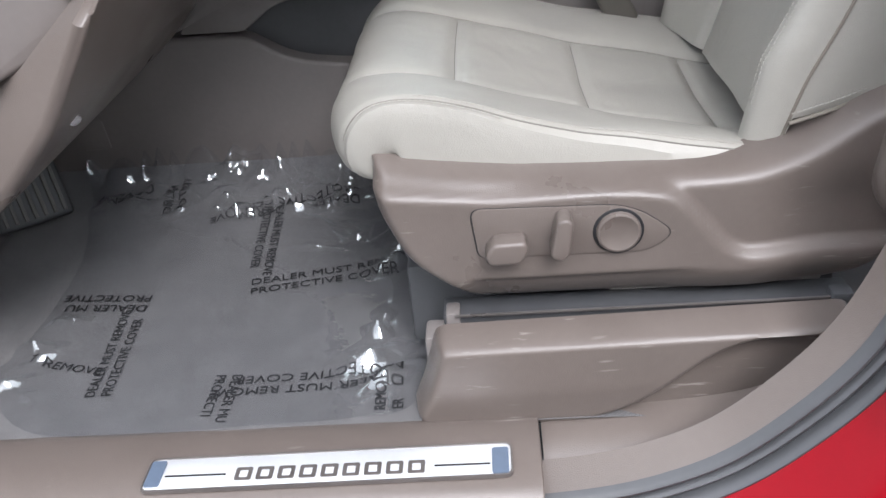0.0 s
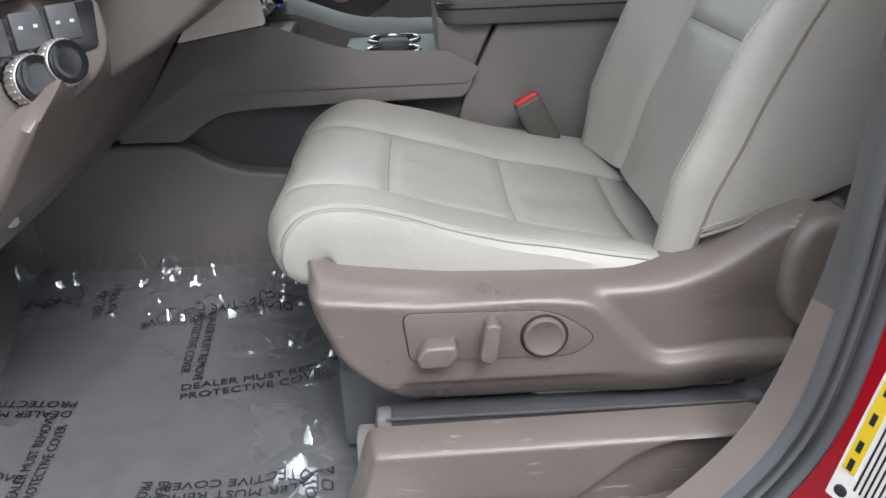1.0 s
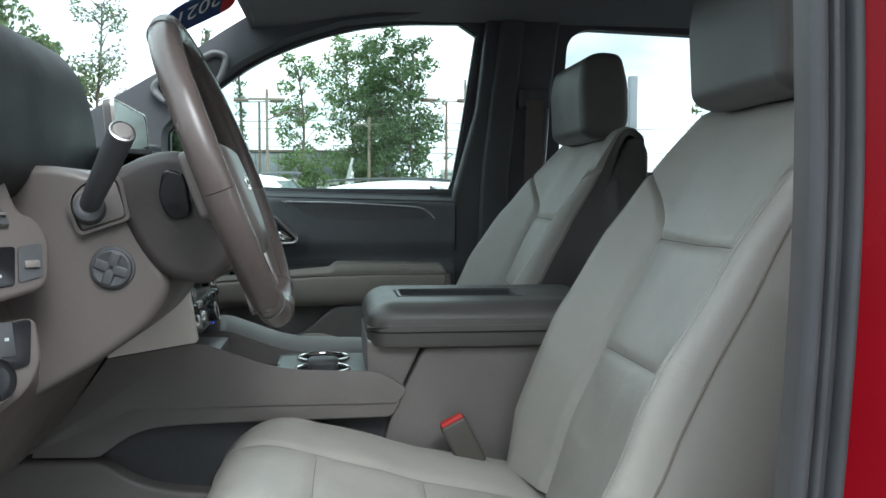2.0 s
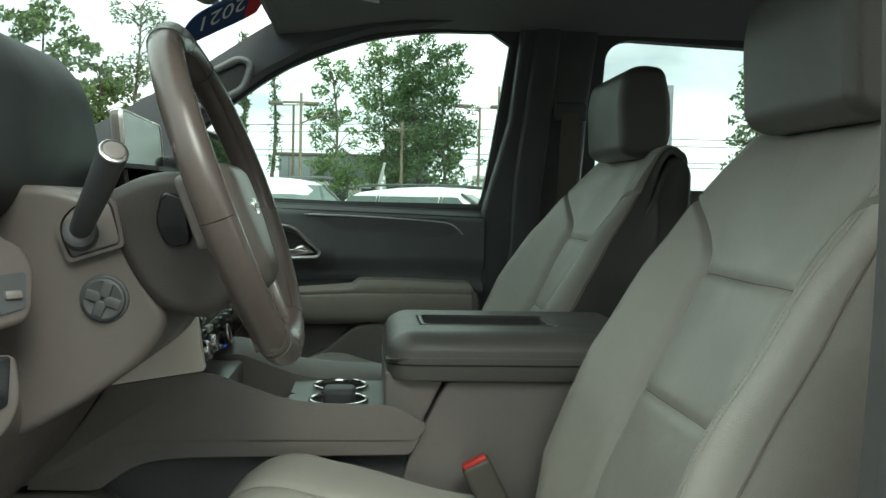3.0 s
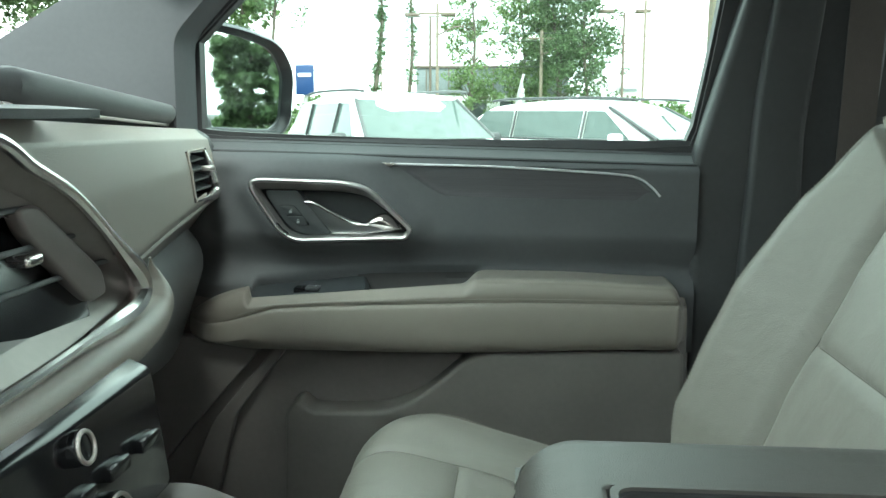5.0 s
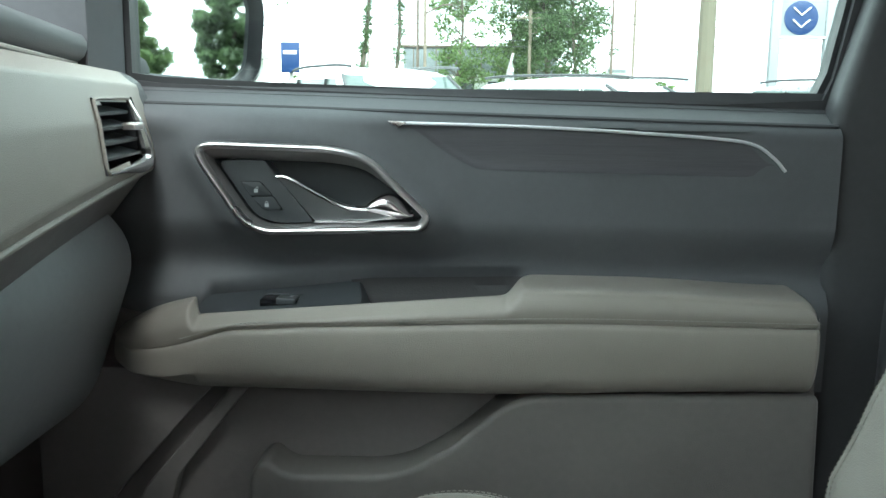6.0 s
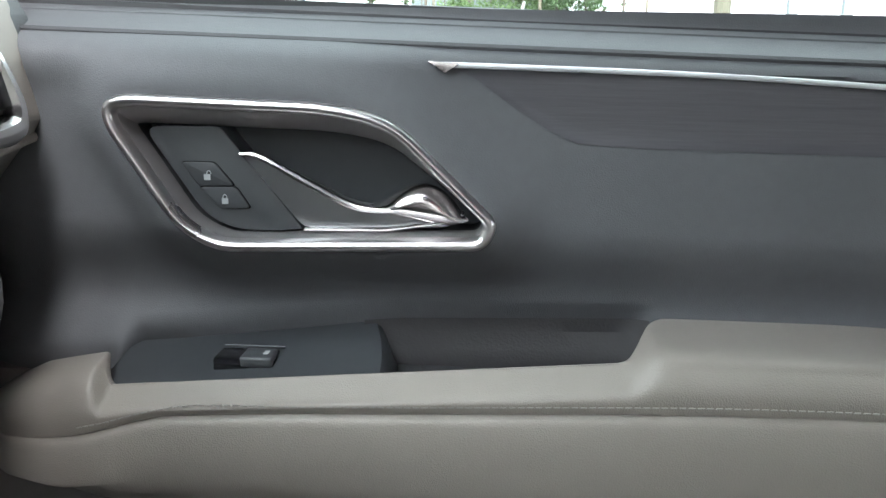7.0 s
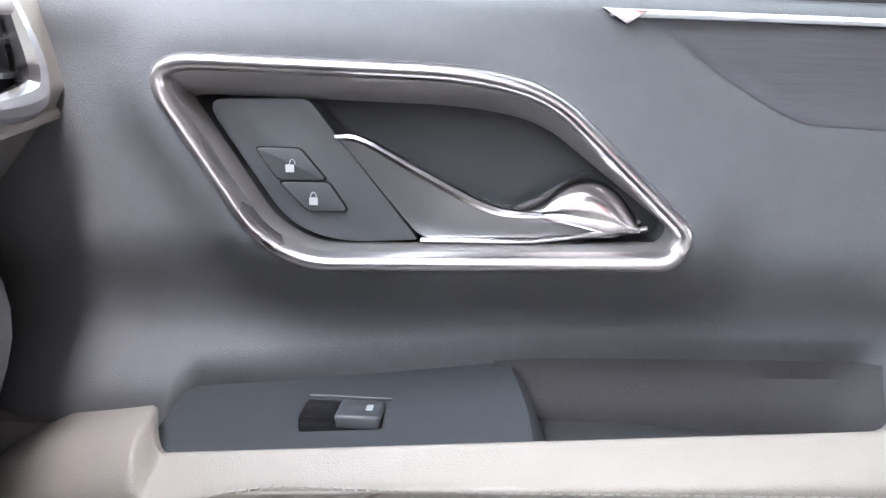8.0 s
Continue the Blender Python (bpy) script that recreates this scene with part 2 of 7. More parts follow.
def rounded(pts, r, n=4):
    """A closed outline with its corners rounded to r (one number, or one for each corner)."""
    p = [np.array(q, float) for q in pts]
    k, outp = len(p), []
    for i in range(k):
        ri = r[i] if isinstance(r, (list, tuple)) else r
        a, b, c = p[i - 1], p[i], p[(i + 1) % k]
        u, v = a - b, c - b
        lu, lv = np.linalg.norm(u), np.linalg.norm(v)
        e = min(ri, 0.48 * lu, 0.48 * lv)
        s, f = b + u / lu * e, b + v / lv * e
        for j in range(n + 1):
            t = j / n
            outp.append((1 - t) ** 2 * s + 2 * t * (1 - t) * b + t * t * f)
    return outp


def place3(q, h, axis):
    return {"y": (q[0], h, q[1]), "z": (q[0], q[1], h), "x": (h, q[0], q[1])}[axis]


def tidy(bm):
    bmesh.ops.recalc_face_normals(bm, faces=bm.faces[:])
    return bm


def prism(outline, lo, hi, axis="y", bevel=0.0, seg=3):
    """A slab with the given outline between two heights on an axis, its rims rounded."""
    bm = bmesh.new()
    a = [bm.verts.new(place3(q, lo, axis)) for q in outline]
    b = [bm.verts.new(place3(q, hi, axis)) for q in outline]
    k = len(a)
    caps = [bm.faces.new(a), bm.faces.new(b[::-1])]
    for i in range(k):
        bm.faces.new((a[i], b[i], b[(i + 1) % k], a[(i + 1) % k]))
    tidy(bm)
    if bevel:
        edges = list({e for f in caps for e in f.edges})
        bmesh.ops.bevel(bm, geom=edges, offset=bevel, segments=seg, profile=0.5, affect="EDGES", clamp_overlap=True)
    return bm


def ring(inner, outer, lo, hi, axis="y"):
    """A frame between two outlines of the same count."""
    bm = bmesh.new()
    k = len(inner)
    loops = [[bm.verts.new(place3(q, h, axis)) for q in o] for o, h in ((inner, lo), (outer, lo), (outer, hi), (inner, hi))]
    for j in range(4):
        p, q = loops[j], loops[(j + 1) % 4]
        for i in range(k):
            bm.faces.new((p[i], p[(i + 1) % k], q[(i + 1) % k], q[i]))
    return tidy(bm)


def rbox(c, s, r=0.004, seg=2):
    """A box with rounded edges, centre c and size s."""
    bm = bmesh.new()
    bmesh.ops.create_cube(bm, size=1)
    for v in bm.verts:
        v.co = Vector((c[0] + v.co.x * s[0], c[1] + v.co.y * s[1], c[2] + v.co.z * s[2]))
    if r:
        bmesh.ops.bevel(bm, geom=bm.edges[:], offset=min(r, 0.45 * min(s)), segments=seg, profile=0.5, affect="EDGES")
    return bm


def tube(pts, r, n=10, closed=False, squash=1.0, caps=True):
    """A round bar along a line; r is one radius or one for each point; squash flattens it along its second direction."""
    p = [Vector(q) for q in pts]
    k = len(p)
    bm, rings, up = bmesh.new(), [], None
    for i in range(k):
        t = (p[(i + 1) % k] - p[i - 1]) if closed else (p[min(i + 1, k - 1)] - p[max(i - 1, 0)])
        t.normalize()
        if up is None:
            up = t.orthogonal().normalized()
        up = (up - t * up.dot(t)).normalized()
        side = t.cross(up)
        ri = r[i] if isinstance(r, (list, tuple)) else r
        rings.append([bm.verts.new(p[i] + (up * math.cos(a) + side * math.sin(a) * squash) * ri) for a in [2 * math.pi * j / n for j in range(n)]])
    for i in range(k if closed else k - 1):
        a, b = rings[i], rings[(i + 1) % k]
        for j in range(n):
            bm.faces.new((a[j], a[(j + 1) % n], b[(j + 1) % n], b[j]))
    if not closed and caps:
        bm.faces.new(rings[0][::-1])
        bm.faces.new(rings[-1])
    return tidy(bm)


def grid(fn, us, vs, thick=0.0):
    """A sheet of points fn(u, v), made solid where thick is given."""
    bm = bmesh.new()
    rows = [[bm.verts.new(fn(u, v)) for v in vs] for u in us]
    for i in range(len(us) - 1):
        for j in range(len(vs) - 1):
            bm.faces.new((rows[i][j], rows[i + 1][j], rows[i + 1][j + 1], rows[i][j + 1]))
    if thick:
        tidy(bm)
        bmesh.ops.solidify(bm, geom=bm.faces[:], thickness=thick)
    return bm


def loft(rings, closed=True, caps=True):
    """A skin over rings of equal count."""
    bm = bmesh.new()
    r = [[bm.verts.new(q) for q in one] for one in rings]
    k = len(r[0])
    for a, b in zip(r, r[1:]):
        for i in range(k if closed else k - 1):
            bm.faces.new((a[i], a[(i + 1) % k], b[(i + 1) % k], b[i]))
    if caps and closed:
        bm.faces.new(r[0][::-1])
        bm.faces.new(r[-1])
    return tidy(bm)


def outline_distance(outline, pts):
    """How deep points lie inside an outline (negative outside), and the nearest points on it."""
    a = np.array(outline, float)
    b = np.roll(a, -1, 0)
    p = np.array(pts, float)
    ab = b - a
    t = np.clip(((p[:, None] - a) * ab).sum(2) / np.maximum(1e-12, (ab * ab).sum(1)), 0, 1)
    near = a + ab * t[..., None]
    d2 = np.linalg.norm(near - p[:, None], axis=2)
    i = d2.argmin(1)
    crossing = ((a[:, 1] > p[:, 1:2]) != (b[:, 1] > p[:, 1:2])) & (p[:, :1] < (b[:, 0] - a[:, 0]) * (p[:, 1:2] - a[:, 1]) / (b[:, 1] - a[:, 1] + 1e-15) + a[:, 0])
    inside = crossing.sum(1) % 2 == 1
    k = np.arange(len(p))
    return np.where(inside, d2[k, i], -d2[k, i]), near[k, i]


def dome(outline, height, cell=0.004):
    """A moulded panel seen along y: height(x, z, d) gives y, where d is the distance from the rim."""
    o = np.array(outline, float)
    lo, hi = o.min(0), o.max(0)
    us, vs = np.arange(lo[0] - cell, hi[0] + 2 * cell, cell), np.arange(lo[1] - cell, hi[1] + 2 * cell, cell)
    uu, vv = np.meshgrid(us, vs, indexing="ij")
    pts = np.stack([uu.ravel(), vv.ravel()], 1)
    d, near = outline_distance(outline, pts)
    pts = np.where(d[:, None] < 0, near, pts)
    inside = (d > 0).reshape(uu.shape)
    bm, made = bmesh.new(), {}

    def vert(i, j):
        if (i, j) not in made:
            k = i * len(vs) + j
            made[i, j] = bm.verts.new((pts[k][0], height(pts[k][0], pts[k][1], max(0.0, d[k])), pts[k][1]))
        return made[i, j]

    for i in range(len(us) - 1):
        for j in range(len(vs) - 1):
            if inside[i:i + 2, j:j + 2].any():
                bm.faces.new((vert(i, j), vert(i + 1, j), vert(i + 1, j + 1), vert(i, j + 1)))
    bmesh.ops.remove_doubles(bm, verts=bm.verts[:], dist=0.0001)
    return bm


def disc(c, n, r, depth, seg=32, bevel=0.0015, dish=0.0):
    """A round button with its face along n, its rim rounded and its face hollowed by dish."""
    bm = bmesh.new()
    prof = [(r, -depth), (r, -bevel), (r - bevel * 0.3, -bevel * 0.3), (r - bevel, 0), (r * 0.55, -dish * 0.8), (r * 0.15, -dish)]
    q = Vector(n).to_track_quat("Z", "Y")
    rings = [[bm.verts.new(Vector(c) + q @ Vector((a * math.cos(t), a * math.sin(t), h))) for t in [2 * math.pi * i / seg for i in range(seg)]] for a, h in prof]
    for a, b in zip(rings, rings[1:]):
        for i in range(seg):
            bm.faces.new((a[i], a[(i + 1) % seg], b[(i + 1) % seg], b[i]))
    bm.faces.new(rings[-1])
    bm.faces.new(rings[0][::-1])
    return tidy(bm)


def join(*bms):
    """Several pieces of one part in one mesh."""
    whole = bmesh.new()
    for b in bms:
        me = bpy.data.meshes.new("piece")
        b.to_mesh(me)
        b.free()
        whole.from_mesh(me)
        bpy.data.meshes.remove(me)
    return whole


def moved(bm, m):
    bmesh.ops.transform(bm, matrix=m, verts=bm.verts[:])
    return bm


def link(name, bm, material, smooth=35):
    me = bpy.data.meshes.new(name)
    bm.to_mesh(me)
    bm.free()
    me.materials.append(material)
    if smooth:
        me.polygons.foreach_set("use_smooth", [True] * len(me.polygons))
        me.set_sharp_from_angle(angle=radians(smooth))
    return new(name, me)


def part(name, bm, material, parent, label="", smooth=35):
    ob = link(name, bm, material, smooth)
    ob.parent = parent
    if label:
        ob["label"] = label
    return ob


def thing(name, label, category, at=(0, 0, 0), group="", kind=""):
    ob = tagged(new(name), label, category, group, kind)
    ob.empty_display_size = 0.05
    return ob


def solid_thing(name, bm, material, label, category, group="", kind="", smooth=35):
    return tagged(link(name, bm, material, smooth), label, category, group, kind)


def stitches(pts, normals, step=0.0052, length=0.0034, r=0.00045):
    """A row of short threads that lie along a line."""
    p = [np.array(q, float) for q in pts]
    verts, faces, carry = [], [], 0.0
    for a, b, nn in zip(p, p[1:], normals):
        d = b - a
        size = np.linalg.norm(d)
        if size < 1e-6:
            continue
        d /= size
        nn = np.array(nn, float)
        side = np.cross(d, nn)
        side /= max(1e-9, np.linalg.norm(side))
        s = carry
        while s < size:
            o = a + d * s
            k = len(verts)
            for along in (0, length):
                for sy, sz in ((-r, -r), (r, -r), (r * 0.7, r), (-r * 0.7, r)):
                    verts.append(o + d * along + side * sy + nn * sz)
            faces += [(k, k + 1, k + 5, k + 4), (k + 1, k + 2, k + 6, k + 5), (k + 2, k + 3, k + 7, k + 6), (k + 3, k, k + 4, k + 7), (k, k + 3, k + 2, k + 1), (k + 4, k + 5, k + 6, k + 7)]
            s += step
        carry = s - size
    bm = bmesh.new()
    vs = [bm.verts.new(v) for v in verts]
    for f in faces:
        bm.faces.new([vs[i] for i in f])
    return bm


def smoothstep(a, b, x):
    t = min(1.0, max(0.0, (x - a) / (b - a)))
    return t * t * (3 - 2 * t)


def words(body, size, m, material, parent, name="printed_text"):
    """Printed words as thin flat letters, at the pose m."""
    c = bpy.data.curves.new(name, "FONT")
    c.body, c.size, c.extrude, c.space_line, c.resolution_u = body, size, 0.0002, 1.1, 3
    tmp = new("tmp", c)
    me = bpy.data.meshes.new_from_object(tmp.evaluated_get(bpy.context.evaluated_depsgraph_get()))
    bpy.data.objects.remove(tmp)
    bpy.data.curves.remove(c)
    me.transform(m)
    me.materials.clear()
    me.materials.append(material)
    ob = new(name, me)
    ob.parent = parent
    return ob


# ================= the car =================
# Forward is -x, the passenger's side +y; the ground is at z = 0.
def floor_z(x, y):
    return 0.715 + 0.05 * smoothstep(-0.75, -0.15, -abs(y)) + max(0.0, -0.60 - x) * 1.1


def bar(pts):
    return np.array(pts, float)


# ---- floor, sill and door opening ----
carpet = solid_thing("floor", grid(lambda x, y: (x, y, floor_z(x, y) + 0.002 * noise.noise((x * 9, y * 9, 0))),
                     np.linspace(-1.05, 2.3, 120), np.linspace(-0.765, 0.80, 70)), CARPET,
                     "charcoal carpeted cabin floor of the car", "floor", kind="structure")

sill = thing("sill_trim", "taupe plastic door sill trim along the cabin floor", "sill trim", kind="structure")
section = [(-0.905, 0.58), (-0.885, 0.68), (-0.868, 0.708), (-0.855, 0.716), (-0.775, 0.722), (-0.758, 0.715), (-0.752, 0.69), (-0.752, 0.58)]
part("sill_cover", prism(section, -0.95, 0.142, "x", 0.002), SCUFFED, sill)


def sill_rear(u, v):
    x = 0.145 + 0.33 * u
    z = 0.702 + 0.02 * u + 0.135 * u ** 7
    y = -0.745 - 0.115 * v
    return (x, y, z - 0.045 * smoothstep(0.3, 1, v) * (1 - 0.6 * u) + 0.01 * (1 - v) ** 3)


part("sill_end_cover", grid(sill_rear, np.linspace(0, 1, 24), np.linspace(0, 1, 14), thick=-0.006), TAUPE, sill)
part("lower_step", rbox((-0.40, -0.875, 0.655), (1.1, 0.05, 0.05), 0.012), TAUPE_DARK, sill)

plate = thing("sill_plate", "bright metal scuff plate set in the door sill", "sill plate")
po = rounded([(-0.250, -0.806), (0.114, -0.802), (0.114, -0.848), (-0.250, -0.852)], 0.009)
pi = rounded([(-0.2482, -0.808), (0.1122, -0.804), (0.1122, -0.846), (-0.2482, -0.850)], 0.0078)
part("plate_frame", ring(pi, po, 0.7185, 0.7225, "z"), DARKMETAL, plate)
part("plate_face", prism(pi, 0.718, 0.7215, "z", 0.0006, 2), PLATE, plate)
for x0, x1 in ((-0.247, -0.232), (0.094, 0.110)):
    part("end_pad", prism(rounded([(x0, -0.811), (x1, -0.811), (x1, -0.846), (x0, -0.846)], 0.003), 0.722, 0.7232, "z"), DULLBLUE, plate, "blue-grey end pad")
for i in range(9):  # nine raised marks stand for the maker's lettering
    x = -0.158 + 0.0213 * i
    mark = ring(rounded([(x + 0.004, -0.8375), (x + 0.0125, -0.8375), (x + 0.0125, -0.8275), (x + 0.004, -0.8275)], 0.001, 2), rounded([(x, -0.841), (x + 0.0165, -0.841), (x + 0.0165, -0.824), (x, -0.824)], 0.002, 2), 0.722, 0.7228, "z")
    part("raised_mark", mark, DARKMETAL, plate, "dull grey raised mark")
for x0, x1 in ((-0.229, -0.168), (0.038, 0.092)):
    part("inlay_line", rbox(((x0 + x1) / 2, -0.832, 0.7222), (x1 - x0, 0.0016, 0.001), 0), GLOSSBLACK, plate)

opening = curve([(-1.0, 0.70), (-0.5, 0.69), (-0.1, 0.684), (0.15, 0.69), (0.27, 0.716), (0.35, 0.768), (0.425, 0.862), (0.458, 0.985), (0.474, 1.15), (0.482, 1.34), (0.478, 1.52), (0.465, 1.72), (0.42, 1.84)], 8)


def outward(line, i):
    a, b = line[max(i - 1, 0)], line[min(i + 1, len(line) - 1)]
    t = (b - a) / np.linalg.norm(b - a)
    return np.array((t[1], -t[0]))


body = thing("car_body", "red car body around the open driver's doorway", "car", kind="structure")


def band(w_from, w_to, y_from, y_to, steps=6, bulge=0.0):
    def at(i, k):
        i = int(i)
        t = k / steps
        p = opening[i] + outward(opening, i) * (w_from + (w_to - w_from) * t)
        return (p[0], y_from + (y_to - y_from) * t - bulge * math.sin(math.pi * t), p[1])
    return grid(at, range(len(opening)), range(steps + 1))


seal = part("door_seal", join(band(-0.004, 0.010, -0.846, -0.850, 6, 0.008), band(0.010, 0.018, -0.849, -0.855, 5, 0.005), band(0.018, 0.024, -0.855, -0.850, 3, 0.0), band(0.024, 0.034, -0.850, -0.862, 6, 0.006)), mat("grey_seal_rubber", (0.055, 0.056, 0.06), 0.45, grain=0.15, scale=500), body, "dark grey rubber door seal")


def trim_point(i, k):
    """Inner trim of the opening: wide above the sill, narrow up the pillar."""
    i = int(i)
    high = smoothstep(0.86, 1.12, opening[i][1])
    p = opening[i] - outward(opening, i) * (0.003 + (0.014 - 0.008 * high) * (1 - k))
    return (p[0], -0.846 + (0.032 - 0.017 * high) * (1 - k), p[1])


PILLARTRIM = mat("dark_pillar_trim", (0.065, 0.062, 0.061), 0.45, grain=0.08, scale=1300, kind="VORONOI")
turn_up = next(i for i, q in enumerate(opening) if q[1] > 0.97)
part("sill_edge_trim", grid(trim_point, range(turn_up + 1), np.linspace(0, 1, 7)), TAUPE, body, "taupe sill edge trim")
part("pillar_trim", grid(trim_point, range(turn_up, len(opening)), np.linspace(0, 1, 7)), PILLARTRIM, body, "dark pillar trim")
part("door_jamb", band(0.033, 0.085, -0.862, -0.93, 8, 0.012), REDPAINT, body, "glossy red painted door jamb")
part("jamb_flange", band(0.085, 0.11, -0.93, -0.955, 4, 0.0), REDPAINT, body)
part("outer_skin", band(0.11, 0.40, -0.955, -1.0, 8, 0.02), REDPAINT, body)

label = thing("tyre_label", "white tyre information label with a yellow band on the red jamb", "label")


def on_jamb(a, b):
    """A point of the jamb's face, a along the pillar and b outwards, lifted by a hair."""
    return (0.452 + 0.50 * b + 0.25 * a, -0.9085 - 0.75 * b, 0.862 + 0.85 * a - 0.25 * b)


def label_piece(name, a0, a1, b0, b1, lift, m, lab=""):
    cut = [on_jamb(a, b) for a, b in ((a0, b0), (a1, b0), (a1, b1), (a0, b1))]
    bm = bmesh.new()
    bm.faces.new([bm.verts.new(Vector(c) + Vector((-0.8, -0.55, 0.1)) * lift) for c in cut])
    bmesh.ops.solidify(bm, geom=bm.faces[:], thickness=0.0004)
    return part(name, bm, m, label, lab)


label_piece("label_sheet", -0.02, 0.115, -0.008, 0.045, 0.0065, PAPER)
label_piece("yellow_band", 0.012, 0.112, -0.005, 0.008, 0.0072, YELLOW, "yellow warning band")
for k in range(6):
    label_piece("print_line", 0.0, 0.1, 0.0125 + 0.005 * k, 0.0145 + 0.005 * k, 0.0072, INK_AND_SHADE, "thin dark line of print")
for x0 in (0.0, 0.02, 0.05, 0.08):
    label_piece("print_block", x0 + 0.014, x0 + 0.026, -0.001, 0.004, 0.0078, INK_AND_SHADE)
part("tyre_mark", disc(Vector(on_jamb(-0.010, 0.003)) + Vector((-0.8, -0.55, 0.1)) * 0.0072, (-0.8, -0.55, 0.1), 0.006, 0.001, 20), INK_AND_SHADE, label, "small round tyre mark")

# ---- roof, pillars, glass on the passenger's side ----
part("roof_skin", grid(lambda x, y: (x, y, 1.91 - 0.03 * y * y - 0.02 * (x - 0.8) ** 2), np.linspace(-0.13, 2.4, 16), np.linspace(-0.85, 0.9, 14), thick=0.01), REDPAINT, body)
part("headliner", grid(lambda x, y: (x, y, 1.868 - 0.05 * abs(y) ** 3 - 0.05 * smoothstep(0.25, -0.12, x)), np.linspace(-0.115, 2.35, 24), np.linspace(-0.80, 0.86, 18), thick=0.008), HEADLINER, body, "charcoal cloth headliner")
part("back_wall", rbox((2.35, 0, 1.0), (0.05, 1.75, 0.66), 0.02), BLACK, body)
part("rear_side", rbox((1.55, -0.92, 1.05), (1.7, 0.05, 0.66), 0.02), TAUPE_DARK, body)
part("firewall", rbox((-1.05, 0, 1.0), (0.06, 1.7, 0.75), 0.02), BLACK, body)
part("cabin_side", rbox((0.9, 0.93, 0.72), (3.4, 0.12, 0.25), 0.02), BLACK, body)
part("foot_side", rbox((-0.72, 0.86, 1.02), (0.66, 0.06, 0.7), 0.02), TAUPE_DARK, body)
part("foot_side", rbox((-0.80, -0.82, 1.0), (0.5, 0.05, 0.7), 0.02), TAUPE_DARK, body)

win = curve([(-0.338, 1.525), (-0.25, 1.61), (-0.13, 1.70), (-0.02, 1.755), (0.11, 1.80), (0.26, 1.826), (0.43, 1.832)], 6) + curve([(0.478, 1.80), (0.455, 1.65), (0.432, 1.50), (0.414, 1.40)], 6)
win = [q for q in win] + [np.array(q) for q in ((0.405, 1.378), (0.30, 1.372), (0.0, 1.378), (-0.20, 1.384), (-0.30, 1.388), (-0.338, 1.392))]
mid = sum(win) / len(win)
wider = [mid + (q - mid) * np.array((1.10, 1.22)) for q in win]

pdoor = thing("passenger_door", "closed front passenger door with charcoal and pale grey trim", "car door")
part("window_frame", ring(win, wider, 0.872, 0.915), BLACK, pdoor, "black window frame")
inner_seal = [mid + (q - mid) * np.array((0.985, 0.975)) for q in win]
part("window_seal", ring(inner_seal, [mid + (q - mid) * 1.01 for q in win], 0.880, 0.905), RUBBER, pdoor)
pane = part("window_pane", prism(win, 0.893, 0.897), PANE, pdoor, "clear side window glass")
pane.visible_shadow = False

apillar = [(-0.98, 1.36), (-0.78, 1.42), (-0.509, 1.572), (-0.307, 1.692), (-0.17, 1.785), (-0.05, 1.86), (0.12, 1.88), (0.42, 1.88), (0.40, 1.845), (0.12, 1.812), (-0.03, 1.762), (-0.14, 1.702), (-0.26, 1.61), (-0.335, 1.53), (-0.335, 1.36)]
part("a_pillar_trim", prism(rounded(apillar, 0.02, 3), 0.785, 0.872, "y", 0.018, 4), mat("grey_pillar_cloth", (0.085, 0.087, 0.095), 0.85, grain=0.4, scale=1500), body, "grey windscreen pillar trim")
slot = rounded([(-0.345, 1.638), (-0.205, 1.715), (-0.178, 1.705), (-0.195, 1.652), (-0.225, 1.635), (-0.315, 1.600)], 0.022, 5)
smid = sum(slot) / len(slot)
part("grab_handle", tube([(q[0], 0.772, q[1]) for q in [smid + (p - smid) * 1.12 for p in slot]], 0.010, 10, closed=True, squash=0.8), mat("grey_handle_plastic", (0.15, 0.15, 0.155), 0.5, grain=0.2), body, "grey grab handle on the pillar")
part("handle_recess", prism(slot, 0.778, 0.785), INK_AND_SHADE, body)

bp = [(0.405, 0.72), (0.408, 1.10), (0.405, 1.36), (0.47, 1.60), (0.50, 1.86), (0.70, 1.86), (0.672, 1.62), (0.655, 1.40), (0.70, 1.10), (0.72, 0.72)]
part("b_pillar_trim", prism(rounded(bp, 0.02, 3), 0.835, 0.905, "y", 0.025, 4), BLACK, body, "black centre pillar trim")
part("pillar_step", prism(rounded([(0.468, 0.72), (0.47, 1.15), (0.485, 1.45), (0.535, 1.84), (0.60, 1.84), (0.555, 1.4), (0.56, 0.72)], 0.015), 0.822, 0.85, "y", 0.012, 4), BLACK, body)

belt = thing("seat_belt", "dark grey woven seat belt hanging on the centre pillar", "seat belt")
part("webbing", grid(lambda u, v: (0.60 + 0.048 * v - 0.035 * u, 0.812 - 0.01 * math.sin(u * 3) - 0.012 * u, 1.62 - 0.95 * u), np.linspace(0, 1, 16), np.linspace(0, 1, 4), thick=0.0015), mat("belt_webbing", (0.105, 0.088, 0.083), 0.8, grain=0.8, scale=900), belt)
part("belt_guide", rbox((0.625, 0.826, 1.625), (0.085, 0.02, 0.05), 0.008), BLACK, belt)
part("guide_bolt", disc((0.624, 0.814, 1.61), (0, -1, 0), 0.006, 0.01, 16), CHROME, belt, "bright guide bolt")

